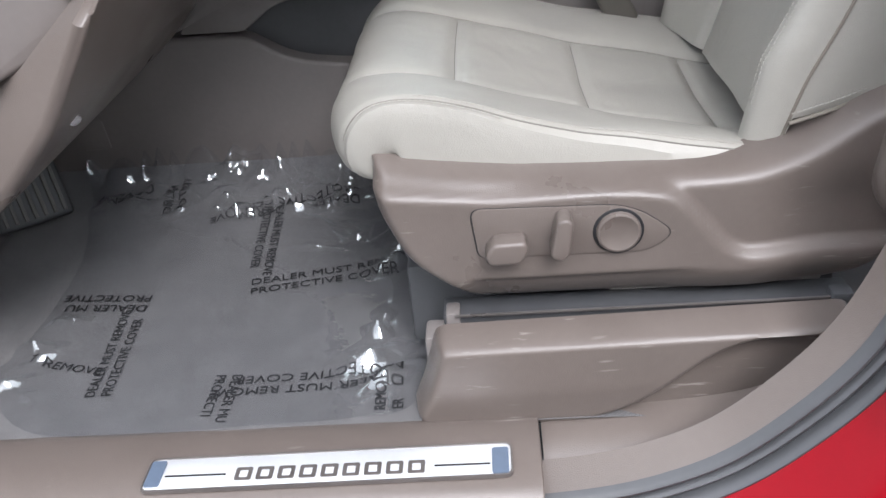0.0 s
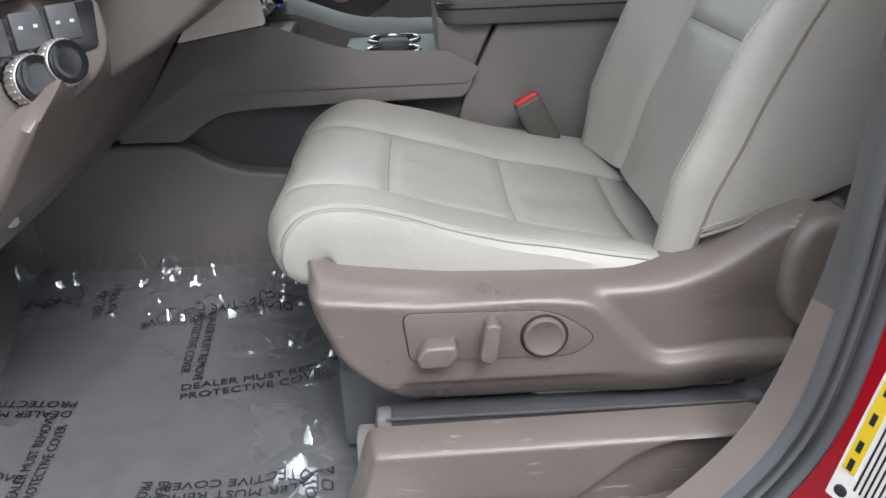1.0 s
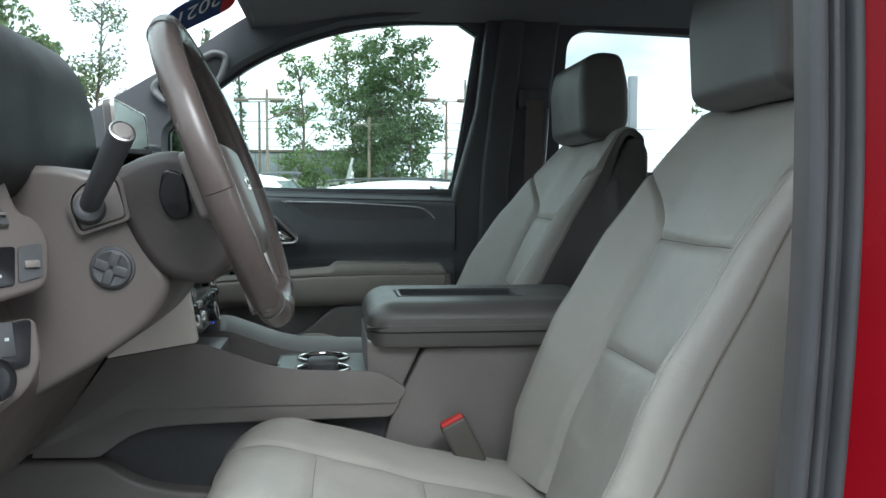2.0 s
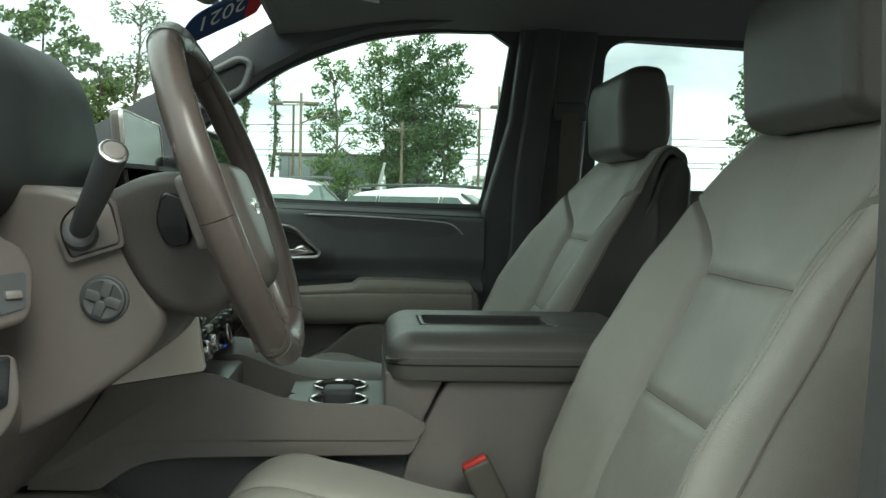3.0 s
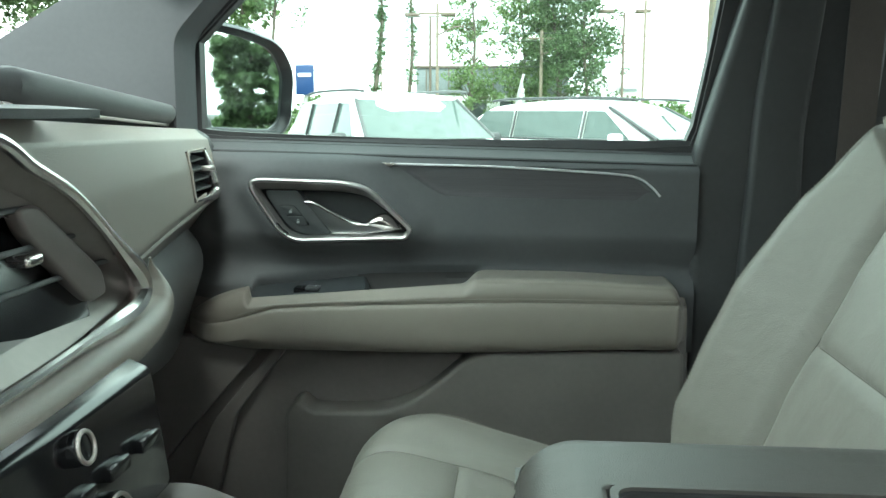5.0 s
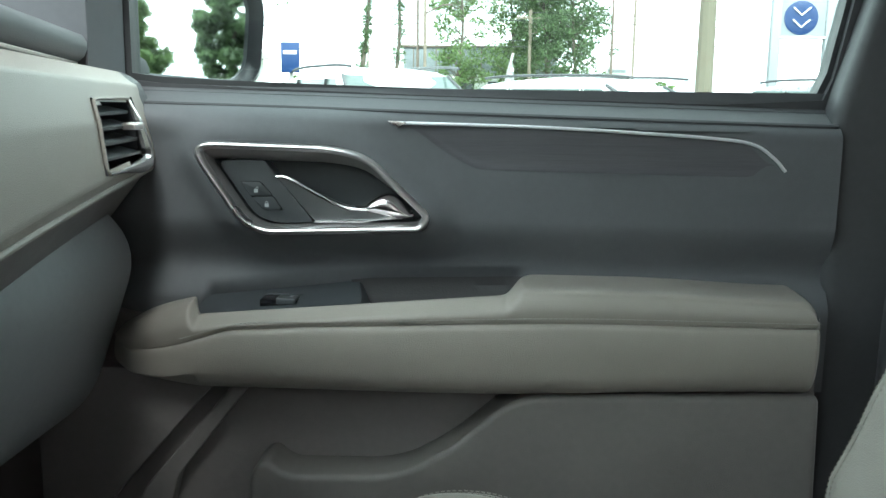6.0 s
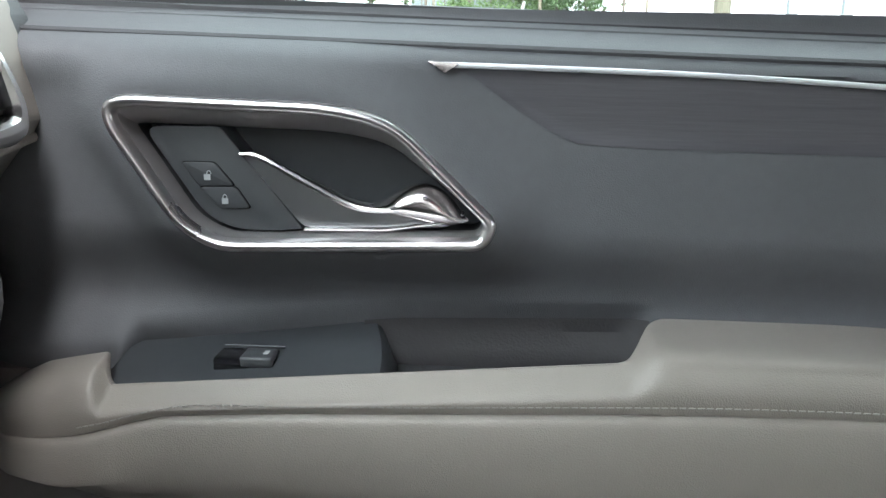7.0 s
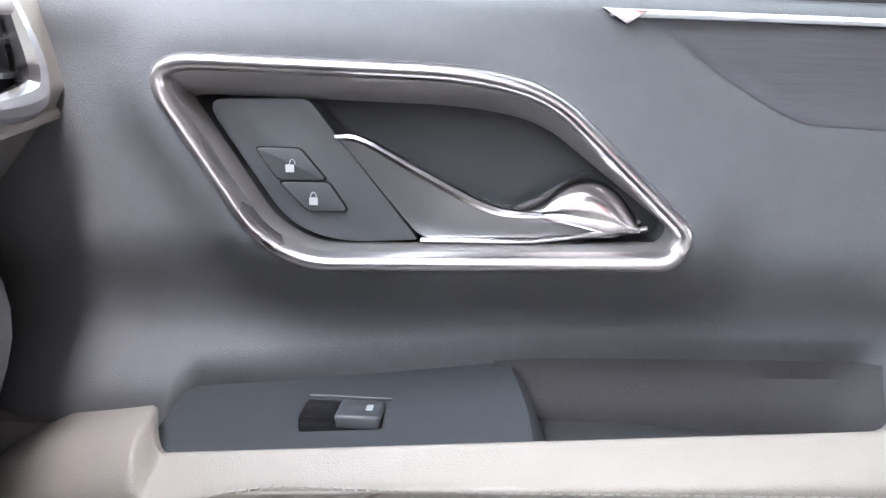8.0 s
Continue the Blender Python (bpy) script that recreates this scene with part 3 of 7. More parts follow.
rdoor = thing("rear_passenger_door", "closed rear passenger door with a tinted window", "car door")
rwin = rounded([(0.70, 1.43), (0.725, 1.79), (0.77, 1.822), (1.50, 1.80), (1.62, 1.44)], [0.02, 0.03, 0.03, 0.05, 0.03], 4)
rmid = sum(rwin) / len(rwin)
part("window_frame", ring(rwin, [rmid + (q - rmid) * np.array((1.10, 1.25)) for q in rwin], 0.872, 0.915), BLACK, rdoor)
rp = part("window_pane", prism(rwin, 0.893, 0.897), PANE_TINT, rdoor, "faintly tinted window glass")
rp.visible_shadow = False
part("door_panel", rbox((1.2, 0.90, 1.06), (1.15, 0.07, 0.75), 0.03), DOORDARK, rdoor)
part("outer_panel", rbox((1.25, 0.98, 1.0), (1.2, 0.05, 0.8), 0.03), REDPAINT, rdoor)
part("rear_quarter", rbox((2.0, 0.90, 1.05), (0.62, 0.08, 0.70), 0.03), BLACK, body)

ws = thing("windscreen", "clear raked windscreen glass", "windscreen", kind="structure")
wp = part("windscreen_pane", grid(lambda u, v: (-1.02 + 0.91 * u + 0.04 * (v * v), v * (0.80 - 0.05 * u), 1.40 + 0.455 * u + 0.03 * math.sin(math.pi * u)), np.linspace(0, 1, 10), np.linspace(-1, 1, 14)), PANE, ws)
wp.visible_shadow = False
part("header_rail", tube([(-0.105 + 0.02 * y * y, y, 1.836 - 0.04 * y * y) for y in np.linspace(-0.78, 0.80, 12)], 0.03, 10, squash=0.6), HEADLINER, body)

# ---- rear-view mirror, sticker, overhead label ----
rv = thing("rear_view_mirror", "black rear-view mirror hanging from the windscreen", "mirror")
rvm = Matrix.Translation((-0.17, -0.02, 1.735)) @ pose(0, 0, 0, 0, 0, -15)
part("mirror_housing", moved(prism(rounded([(-0.125, -0.034), (0.125, -0.034), (0.12, 0.036), (-0.12, 0.036)], 0.03, 6), -0.022, 0.012, "x", 0.013, 5), rvm), BLACK, rv)
part("mirror_glass", moved(prism(rounded([(-0.112, -0.026), (0.112, -0.026), (0.108, 0.028), (-0.108, 0.028)], 0.02), 0.0125, 0.0135, "x"), rvm), MIRROR, rv)
part("mirror_stem", tube([(-0.19, -0.02, 1.74), (-0.25, -0.01, 1.78), (-0.30, 0.0, 1.80)], 0.014, 8), BLACK, rv)
part("sensor_pod", rbox((-0.30, -0.03, 1.765), (0.13, 0.12, 0.07), 0.03, 4), BLACK, rv)
vis = thing("windscreen_sticker", "blue oval year sticker with a red end inside the windscreen", "sticker")
su, sv = Vector((0.874, 0.0, 0.485)), Vector((-0.30, 0.75, -0.59)).normalized()
sw_ = su.cross(sv).normalized()
sq = Matrix.Translation((-0.205, 0.60, 1.795)) @ Matrix((su, sv, sw_)).transposed().to_4x4()
oval = rounded([(-0.115, 0.0), (-0.09, -0.045), (0.085, -0.055), (0.10, 0.0), (0.085, 0.055), (-0.09, 0.045)], 0.04, 6)
part("sticker_sheet", moved(prism(oval, -0.001, 0.001, "z"), sq), SIGNBLUE, vis)
part("sticker_corner", moved(prism(rounded([(0.055, -0.052), (0.088, -0.052), (0.102, 0.0), (0.088, 0.052), (0.055, 0.052)], 0.012), -0.002, 0.002, "z"), sq), SIGNRED, vis, "red end of the sticker")
words("2021", 0.062, sq @ Matrix.Translation((0.050, -0.026, -0.0026)) @ pose(0, 0, 0, 0, 180, 0), PAPER, vis, "year_print")
words("2021", 0.062, sq @ Matrix.Translation((0.050, -0.026, 0.0026)) @ Matrix.Diagonal((-1, 1, 1, 1)), PAPER, vis, "year_print")
note = thing("roof_label", "small pale label stuck on the headliner", "label")
part("label_sheet", moved(rbox((0, 0, 0), (0.085, 0.16, 0.002), 0.0005), pose(0.09, 0.66, 1.8385, 5, 0, 0)), PAPER, note)


over = thing("overhead_console", "dark overhead console with a chrome-framed reading lamp", "overhead console")
part("console_body", prism(rounded([(-0.06, -0.16), (0.27, -0.16), (0.27, 0.10), (0.20, 0.19), (0.02, 0.205), (-0.06, 0.18)], [0.03, 0.03, 0.05, 0.06, 0.06, 0.03], 6), 1.800, 1.845, "z", 0.010, 4), HEADLINER, over)
lamp = part("lamp_frame", ring(rounded([(0.085, 0.105), (0.165, 0.105), (0.165, 0.150), (0.085, 0.150)], 0.008), rounded([(0.08, 0.10), (0.17, 0.10), (0.17, 0.155), (0.08, 0.155)], 0.010), 1.7965, 1.8015, "z"), CHROME, over, "thin chrome lamp frame")
part("lamp_lens", prism(rounded([(0.085, 0.105), (0.165, 0.105), (0.165, 0.150), (0.085, 0.150)], 0.008), 1.7975, 1.8005, "z", 0.001), SILVER, lamp, "unlit reading lamp lens")
for k in range(3):
    part("vent_slot", rbox((0.205 + 0.012 * k, 0.13, 1.7995), (0.005, 0.035, 0.002), 0.0005, 1), INK_AND_SHADE, over)

# ---- seats ----
class Pad:
    """A padded surface that follows a profile in x and z, with the same cross-section all along, bolstered by b and widened by w."""

    def __init__(self, path, across, b, w, side, grooves=(), laterals=(), bow=0.0):
        self.bow, self.flare, self.flank, self.gain, self.thin = bow, None, 9.0, (1.0, 1.0), ([0, 1], [1, 1])
        self.path = bar(curve(path, 14))
        step = np.r_[0, np.cumsum(np.linalg.norm(np.diff(self.path, axis=0), axis=1))]
        self.s = step / step[-1]
        half = bar(curve(across, 10))
        run = np.r_[0, np.cumsum(np.linalg.norm(np.diff(half, axis=0), axis=1))]
        self.half, self.v = half, run / run[-1]
        self.b, self.w, self.side, self.grooves, self.laterals = b, w, side, grooves, laterals

    def at(self, s, v, yc, lift=0.0):
        x, z = np.interp(s, self.s, self.path[:, 0]), np.interp(s, self.s, self.path[:, 1])
        e = 0.02
        tx = np.interp(s + e, self.s, self.path[:, 0]) - np.interp(s - e, self.s, self.path[:, 0])
        tz = np.interp(s + e, self.s, self.path[:, 1]) - np.interp(s - e, self.s, self.path[:, 1])
        k = math.hypot(tx, tz)
        nx, nz = self.side * tz / k, -self.side * tx / k
        if self.side < 0 and abs(v) > self.flank and s > 0.66:
            tx = np.interp(0.68, self.s, self.path[:, 0]) - np.interp(0.64, self.s, self.path[:, 0])
            tz = np.interp(0.68, self.s, self.path[:, 1]) - np.interp(0.64, self.s, self.path[:, 1])
            k = math.hypot(tx, tz)
            nx, nz = self.side * tz / k, -self.side * tx / k
        d, h = np.interp(abs(v), self.v, self.half[:, 0]), np.interp(abs(v), self.v, self.half[:, 1])
        if h > 0:
            h *= np.interp(s, *self.b) * self.gain[0 if v < 0 else 1]
        else:
            h *= np.interp(s, *self.thin)
        for k, (v0, depth, width) in enumerate(self.grooves):
            if k == 0:
                v0 = self.seam_v(s, v0)
            h -= depth * math.exp(-((abs(v) - v0) / width) ** 2)
        for s0, depth, width, most in self.laterals:
            if abs(v) < most:
                h -= depth * math.exp(-((s - s0) / width) ** 2)
        h += 0.0038 * noise.noise((x * 11, yc + d * math.copysign(1, v) * 14, z * 14)) + lift
        x += self.bow * (d / 0.25) ** 4 * smoothstep(0.45, 0.85, s)
        return (x + nx * h, yc + math.copysign(d, v) * np.interp(s, *self.w), z + nz * h)

    def strip(self, ss, f0, f1, nv, yc):
        """A panel between two seams that are given as functions of s."""
        return grid(lambda s, t: self.at(s, f0(s) + (f1(s) - f0(s)) * t, yc), ss, np.linspace(0, 1, nv))

    def seam_v(self, s, v):
        """The main seam, which runs out to the shoulders near the top of a backrest."""
        if not self.flare:
            return v
        a, b, to = self.flare
        f = min(1.0, max(0.0, (s - a) / (b - a)))
        return v + (to - v) * f ** 1.5

    def piece(self, s0, s1, v0, v1, ns, nv, yc):
        return grid(lambda s, v: self.at(s, v, yc), np.linspace(s0, s1, ns), np.linspace(v0, v1, nv))

    def s_at(self, column, value):
        """Where along the profile a coordinate is first reached."""
        for a, b, s0, s1 in zip(self.path[:, column], self.path[1:, column], self.s, self.s[1:]):
            if (a - value) * (b - value) <= 0:
                return s0 + (s1 - s0) * (value - a) / (b - a + 1e-12)
        return 0.5

    def v_at(self, d):
        return float(np.interp(d, np.maximum.accumulate(self.half[:, 0]), self.v))

    def seam(self, s0, s1, v, yc, n=90):
        pts = [self.at(s, v, yc, 0.0006) for s in np.linspace(s0, s1, n)]
        up = [np.array(self.at(s, v, yc, 0.01)) - np.array(self.at(s, v, yc, 0)) for s in np.linspace(s0, s1, n)]
        return stitches(pts, [u / np.linalg.norm(u) for u in up])

    def fold(self, s0, s1, v, yc, r=0.0013):
        return tube([self.at(s, math.copysign(self.seam_v(s, abs(v)), v) if self.flare else v, yc, 0.0002) for s in np.linspace(s0, s1, 90)], r, 5)

    def cross_fold(self, s, v0, v1, yc, r=0.0013):
        return tube([self.at(s, v, yc, 0.0002) for v in np.linspace(v0 * 0.99, v1 * 0.99, 40)], r, 5)


CHARCOAL = mat("charcoal_side_leather", (0.058, 0.055, 0.052), 0.45, grain=0.3, scale=1000, wear=0.1, kind="VORONOI")
HEADREST = mat("headrest_leather", (0.075, 0.071, 0.066), 0.42, grain=0.35, scale=900, kind="VORONOI")
SEAM = mat("grey_seam_fold", (0.17, 0.158, 0.14), 0.7, grain=0.3)
PIPING = mat("tan_piping", (0.17, 0.15, 0.125), 0.55, grain=0.3)
CUSHION = [(0.47, 0.905), (0.39, 0.922), (0.30, 0.943), (0.22, 0.962), (0.15, 0.983), (0.074, 1.006), (0.015, 1.020), (-0.030, 1.018), (-0.055, 0.999), (-0.062, 0.972), (-0.054, 0.954), (-0.030, 0.944)]
CUSHION_ACROSS = [(0, -0.003), (0.06, -0.001), (0.118, 0.002), (0.15, 0.010), (0.18, 0.016), (0.21, 0.0195), (0.230, 0.020), (0.240, 0.0155), (0.2455, 0.003), (0.249, -0.045), (0.247, -0.15)]
BACK = [(0.395, 0.94), (0.43, 1.03), (0.481, 1.151), (0.52, 1.228), (0.558, 1.304), (0.60, 1.385), (0.633, 1.447), (0.652, 1.478), (0.674, 1.489), (0.697, 1.476), (0.706, 1.44)]
BACK_ACROSS = [(0, 0), (0.06, 0.001), (0.112, 0.002), (0.14, 0.009), (0.168, 0.021), (0.195, 0.034), (0.218, 0.043), (0.237, 0.040), (0.248, 0.022), (0.252, -0.02), (0.247, -0.075), (0.23, -0.13)]


def make_seat(name, lab, yc, dx, out, dz=0.0, gain=(1.0, 1.0)):
    """A leather front seat; out is the side of the door (-1 or 1)."""
    seat = thing(name, lab, "car seat", group="front seats")
    cu = Pad([(x + dx, z) for x, z in CUSHION], CUSHION_ACROSS, ([0, 0.15, 0.35, 0.55, 0.72, 1], [1.4, 1.4, 1.15, 0.85, 0.6, 0.2]),
             ([0, 0.2, 0.6, 0.8, 1], [0.97, 1, 1, 0.99, 0.95]), 1, bow=0.036)
    cu.thin = ([0, 0.70, 0.80, 0.90, 1], [1.0, 1.0, 0.7, 0.35, 0.12])
    va, vb = cu.v_at(0.125), cu.v_at(0.236)
    s1, s2, s3 = cu.s_at(0, 0.365 + dx), cu.s_at(0, 0.222 + dx), cu.s_at(0, 0.074 + dx)
    cu.grooves = [(va, 0.004, 0.018), (vb, 0.0022, 0.006)]
    cu.laterals = [(s, 0.0055, 0.012, va) for s in (s1, s2, s3)]
    for k, (a, b) in enumerate(((0, s1), (s1, s2), (s2, s3), (s3, 1))):
        part("cushion_panel", cu.piece(a, b, -va, va, 26, 30, yc), LEATHER, seat)
    for sg in (-1, 1):
        part("cushion_bolster", cu.piece(0, 1, sg * va, sg * vb, 90, 22, yc), LEATHER, seat)
        part("cushion_side", cu.piece(0, 1, sg * vb, sg, 90, 16, yc), LEATHER, seat)
        part("seam_thread", join(cu.seam(0.16, 0.76, sg * (vb - 0.012), yc), cu.seam(0.60, 0.86, sg * (vb + 0.014), yc)), THREAD, seat)
        part("seam", cu.fold(0.0, 0.86, sg * va, yc, 0.0006), SEAM, seat, "sewn fold")
        part("seam", cu.fold(0.10, 0.90, sg * vb, yc, 0.0009), SEAM, seat, "sewn fold")
    for s in (s1, s2, s3):
        part("seam", cu.cross_fold(s, -va, va, yc, 0.0007), SEAM, seat, "sewn fold")
    ba = Pad([(x + dx, z + dz) for x, z in BACK], BACK_ACROSS, ([0, 0.12, 0.35, 0.55, 0.72, 0.85, 1], [0.9, 1.3, 1.3, 1.0, 0.55, 0.2, 0.0]),
             ([0, 0.15, 0.5, 0.72, 0.85, 1], [0.94, 0.98, 1.0, 0.95, 0.86, 0.80]), -1)
    ba.gain, ba.thin = gain, ([0, 0.55, 0.66, 0.74, 0.82, 1], [1.0, 1.0, 0.7, 0.4, 0.2, 0.05])
    va, vb, vc = ba.v_at(0.128), ba.v_at(0.226), ba.v_at(0.2495)
    s1, s2 = ba.s_at(1, 1.151 + dz), ba.s_at(1, 1.304 + dz)
    ba.grooves = [(va, 0.011, 0.016), (vc, 0.004, 0.010)]
    ba.flank = vc + 0.004
    ba.flare = (s2 + 0.02, 0.74, vc)
    ba.laterals = [(s, 0.006, 0.008, va) for s in (s1, s2)]
    for a, b in ((0, s1), (s1, s2), (s2, 1)):
        part("back_panel", ba.strip(np.linspace(a, b, 40 if b == 1 else 26), lambda s: -ba.seam_v(s, va), lambda s: ba.seam_v(s, va), 34, yc), LEATHER, seat)
    for sg in (-1, 1):
        part("back_bolster", ba.strip(np.concatenate([np.linspace(0, s1, 26), np.linspace(s1, s2, 26)[1:], np.linspace(s2, 1, 40)[1:]]), lambda s: sg * ba.seam_v(s, va), lambda s: sg * (vc + 0.002), 26, yc), LEATHER, seat)
        flank = ba.piece(0, 1, sg * vc, sg, 80, 14, yc)
        if sg == out:  # its hem rises to the rear over the hinge
            for v in flank.verts:
                v.co.z = max(v.co.z, 0.983 + 0.28 * (v.co.x - 0.391 - dx))
            hem = [np.array((x + dx, yc + sg * (0.2465 - 0.02 * smoothstep(0.42, 0.56, x)), 0.983 + 0.28 * (x - 0.391))) for x in np.linspace(0.395, 0.56, 30)]
            part("side_hem", tube(hem, 0.0022, 8), PIPING, seat)
            part("hem_thread", stitches([q + np.array((0, sg * 0.0035, 0.011)) for q in hem[:24]], [(0, sg, 0)] * 24), THREAD, seat)
            part("hinge_cover", prism(rounded([(0.43 + dx, 0.90), (0.43 + dx, 0.985), (0.55 + dx, 1.02), (0.57 + dx, 0.90)], 0.02), *sorted((yc + sg * 0.18, yc + sg * 0.235)), "y", 0.01), BLACK, seat)
        part("back_side", flank, LEATHER if sg == out else CHARCOAL, seat, "" if sg == out else "charcoal side panel")
        part("seam_thread", join(ba.seam(0.06, 0.74, sg * (vb - 0.012), yc), ba.seam(0.06, 0.74, sg * (vb + 0.008), yc)), THREAD, seat)
        part("seam", ba.fold(0.0, 0.72, sg * va, yc, 0.0008), SEAM, seat, "sewn fold")
        pipe = [ba.at(s, sg * vc, yc, 0.002) for s in np.linspace(0.02, 0.80, 60)]
        part("piping", tube(pipe, 0.0016, 6), PIPING, seat, "tan edge piping")
    for s in (s1, s2):
        part("seam", ba.cross_fold(s, -va, va, yc, 0.0009), SEAM, seat, "sewn fold")
    shell = [(0.425, 0.935), (0.47, 1.06), (0.545, 1.22), (0.622, 1.38), (0.650, 1.435), (0.668, 1.466), (0.690, 1.472), (0.708, 1.447), (0.700, 1.36), (0.675, 1.25), (0.63, 1.10), (0.575, 0.935)]
    near_, far_ = (yc - 0.222, yc + 0.243) if out < 0 else (yc - 0.243, yc + 0.222)
    rear = prism(rounded([(x + dx, z + dz * smoothstep(1.0, 1.3, z)) for x, z in shell], 0.016, 4), near_, far_, "y", 0.022, 5)
    for v in rear.verts:
        v.co.y = yc + (v.co.y - yc) * (1 - 0.10 * smoothstep(1.38, 1.49, v.co.z))
    part("back_shell", rear, CHARCOAL, seat, "charcoal seat back")
    hr = rounded([(x + 0.4 * dx, z) for x, z in [(0.602, 1.496), (0.596, 1.60), (0.606, 1.652), (0.64, 1.667), (0.688, 1.662), (0.704, 1.60), (0.706, 1.52), (0.682, 1.486), (0.63, 1.482)]], 0.018, 5)
    part("headrest", prism(hr, yc - 0.134, yc + 0.134, "y", 0.028, 6), HEADREST, seat, "dark grey headrest")
    for sy in (-0.06, 0.06):
        part("headrest_post", tube([(0.672 + dx, yc + sy, 1.44), (0.668 + dx, yc + sy, 1.52)], 0.006, 10), GLOSSBLACK, seat)
    skirt = rounded([(q[0] + dx, yc + q[1]) for q in [(-0.012, -0.240), (-0.032, -0.19), (-0.046, -0.09), (-0.046, 0.09), (-0.032, 0.19), (-0.012, 0.240), (0.06, 0.240), (0.06, -0.240)]], 0.03, 5)
    part("cushion_skirt", prism(skirt, 0.944, 0.988, "z", 0.014, 4), LEATHER, seat)
    part("seat_base", rbox((0.22 + dx, yc, 0.86), (0.44, 0.42, 0.10), 0.03), BLACK, seat)
    for sy in (-0.20, 0.20):
        part("seat_rail", rbox((0.24 + dx, yc + sy, 0.785), (0.46, 0.05, 0.10), 0.006), BLACK, seat)
    return seat, cu


driver, dcu = make_seat("driver_seat", "pale grey leather driver's seat with taupe side shield", -0.42, 0.0, -1)
passenger, pcu = make_seat("passenger_seat", "pale grey leather passenger seat with charcoal sides", 0.425, 0.012, 1, 0.012, (0.95, 1.5))

# side shield of the driver's seat with its switches
shield = rounded([(-0.013, 0.983), (-0.010, 0.93), (0.016, 0.872), (0.055, 0.842), (0.086, 0.81), (0.442, 0.808), (0.482, 0.82), (0.524, 0.90), (0.53, 1.0), (0.505, 1.026), (0.468, 1.016), (0.441, 1.0), (0.405, 0.974), (0.36, 0.957), (0.30, 0.955), (0.14, 0.964)],
                 [0.008, 0.02, 0.03, 0.02, 0.012, 0.01, 0.03, 0.04, 0.03, 0.03, 0.02, 0.02, 0.03, 0.03, 0.03, 0.02], 5)
part("front_valance", prism(rounded([(0.04, -0.665), (0.016, -0.645), (0.004, -0.42), (0.012, -0.17), (0.06, -0.15), (0.06, -0.668)], 0.02), 0.885, 0.972, "z", 0.014, 4), TAUPE, driver)
front = rounded([(-0.02, 0.962), (-0.03, 0.78), (0.56, 0.78), (0.54, 0.872), (0.345, 0.869), (0.316, 0.904), (0.286, 0.941), (0.229, 0.951), (0.117, 0.947), (0.033, 0.955)], [0.01, 0.01, 0.01, 0.02, 0.02, 0.02, 0.03, 0.03, 0.03, 0.03], 5)

FRONT = np.array(front)


def roll(d, r):
    """A quarter-round rim of radius r."""
    k = min(1.0, d / r)
    return math.sqrt(max(0.0, 1 - (1 - k) ** 2))


def shield_y(x, z, d):
    """Side shield: rolled over along its top, tucked in below, with a raised front field that ends in a sweep."""
    e, _ = outline_distance(FRONT, [(x, z)])
    r = 0.014 + 0.006 * smoothstep(0.85, 0.93, z)
    y = -0.640 - 0.058 * roll(d, r)
    y -= 0.014 * smoothstep(-0.003, 0.009, float(e[0]))
    y += 0.012 * smoothstep(0.950, 0.975, z) * (1 - smoothstep(0.25, 0.36, x))
    y += 0.006 * smoothstep(0.856, 0.850, z) * smoothstep(0.075, 0.095, x) * (1 - smoothstep(0.25, 0.34, x)) + 0.024 * smoothstep(0.856, 0.806, z)
    y += 0.010 * smoothstep(0.36, 0.44, x) * smoothstep(0.96, 0.90, z)
    return y


part("side_shield", dome(shield, shield_y), SCUFFED, driver, "scuffed taupe plastic side shield", 70)
part("shield_back", prism([(0.02, 0.85), (0.02, 0.955), (0.50, 0.955), (0.50, 0.83), (0.10, 0.83)], -0.655, -0.63), TAUPE_DARK, driver, smooth=0)
boss = rounded([(0.466, 0.93), (0.472, 0.99), (0.49, 1.016), (0.535, 1.022), (0.545, 0.96), (0.525, 0.90), (0.49, 0.89)], 0.025, 5)
part("recliner_cover", prism(boss, -0.716, -0.66, "y", 0.018, 6), TAUPE, driver)
panel = rounded([(0.086, 0.936), (0.24, 0.932), (0.283, 0.899), (0.258, 0.880), (0.092, 0.882)], [0.012, 0.03, 0.014, 0.02, 0.008], 5)
pmid = sum(panel) / len(panel)
part("switch_panel_gap", prism([pmid + (q - pmid) * 1.012 for q in panel], -0.7128, -0.70), INK_AND_SHADE, driver, smooth=0)
switch_panel = part("switch_panel", prism(panel, -0.7142, -0.70, "y", 0.001, 2), TAUPE, driver)
part("seat_switch", prism(rounded([(0.102, 0.884), (0.098, 0.895), (0.107, 0.908), (0.138, 0.909), (0.141, 0.898), (0.132, 0.884)], 0.005), -0.736, -0.71, "y", 0.004, 3), TAUPE, switch_panel, "cushion slide switch")
part("seat_switch", prism(rounded([(0.161, 0.891), (0.172, 0.886), (0.179, 0.892), (0.184, 0.926), (0.178, 0.932), (0.168, 0.930)], 0.005), -0.738, -0.71, "y", 0.004, 3), TAUPE, switch_panel, "backrest tilt switch")
part("lumbar_gap", disc((0.228, -0.7150, 0.904), (0, -1, 0), 0.0250, 0.003, 40), INK_AND_SHADE, switch_panel)
part("lumbar_knob", disc((0.228, -0.7195, 0.904), (0, -1, 0), 0.0218, 0.012, 40, 0.003, 0.0035), TAUPE, switch_panel, "round lumbar knob")
part("rail_channel", rbox((0.26, -0.682, 0.798), (0.42, 0.036, 0.016), 0.003), BLACK, driver)
part("rail_groove", rbox((0.262, -0.704, 0.8075), (0.40, 0.003, 0.003), 0.001), DARKMETAL, driver)
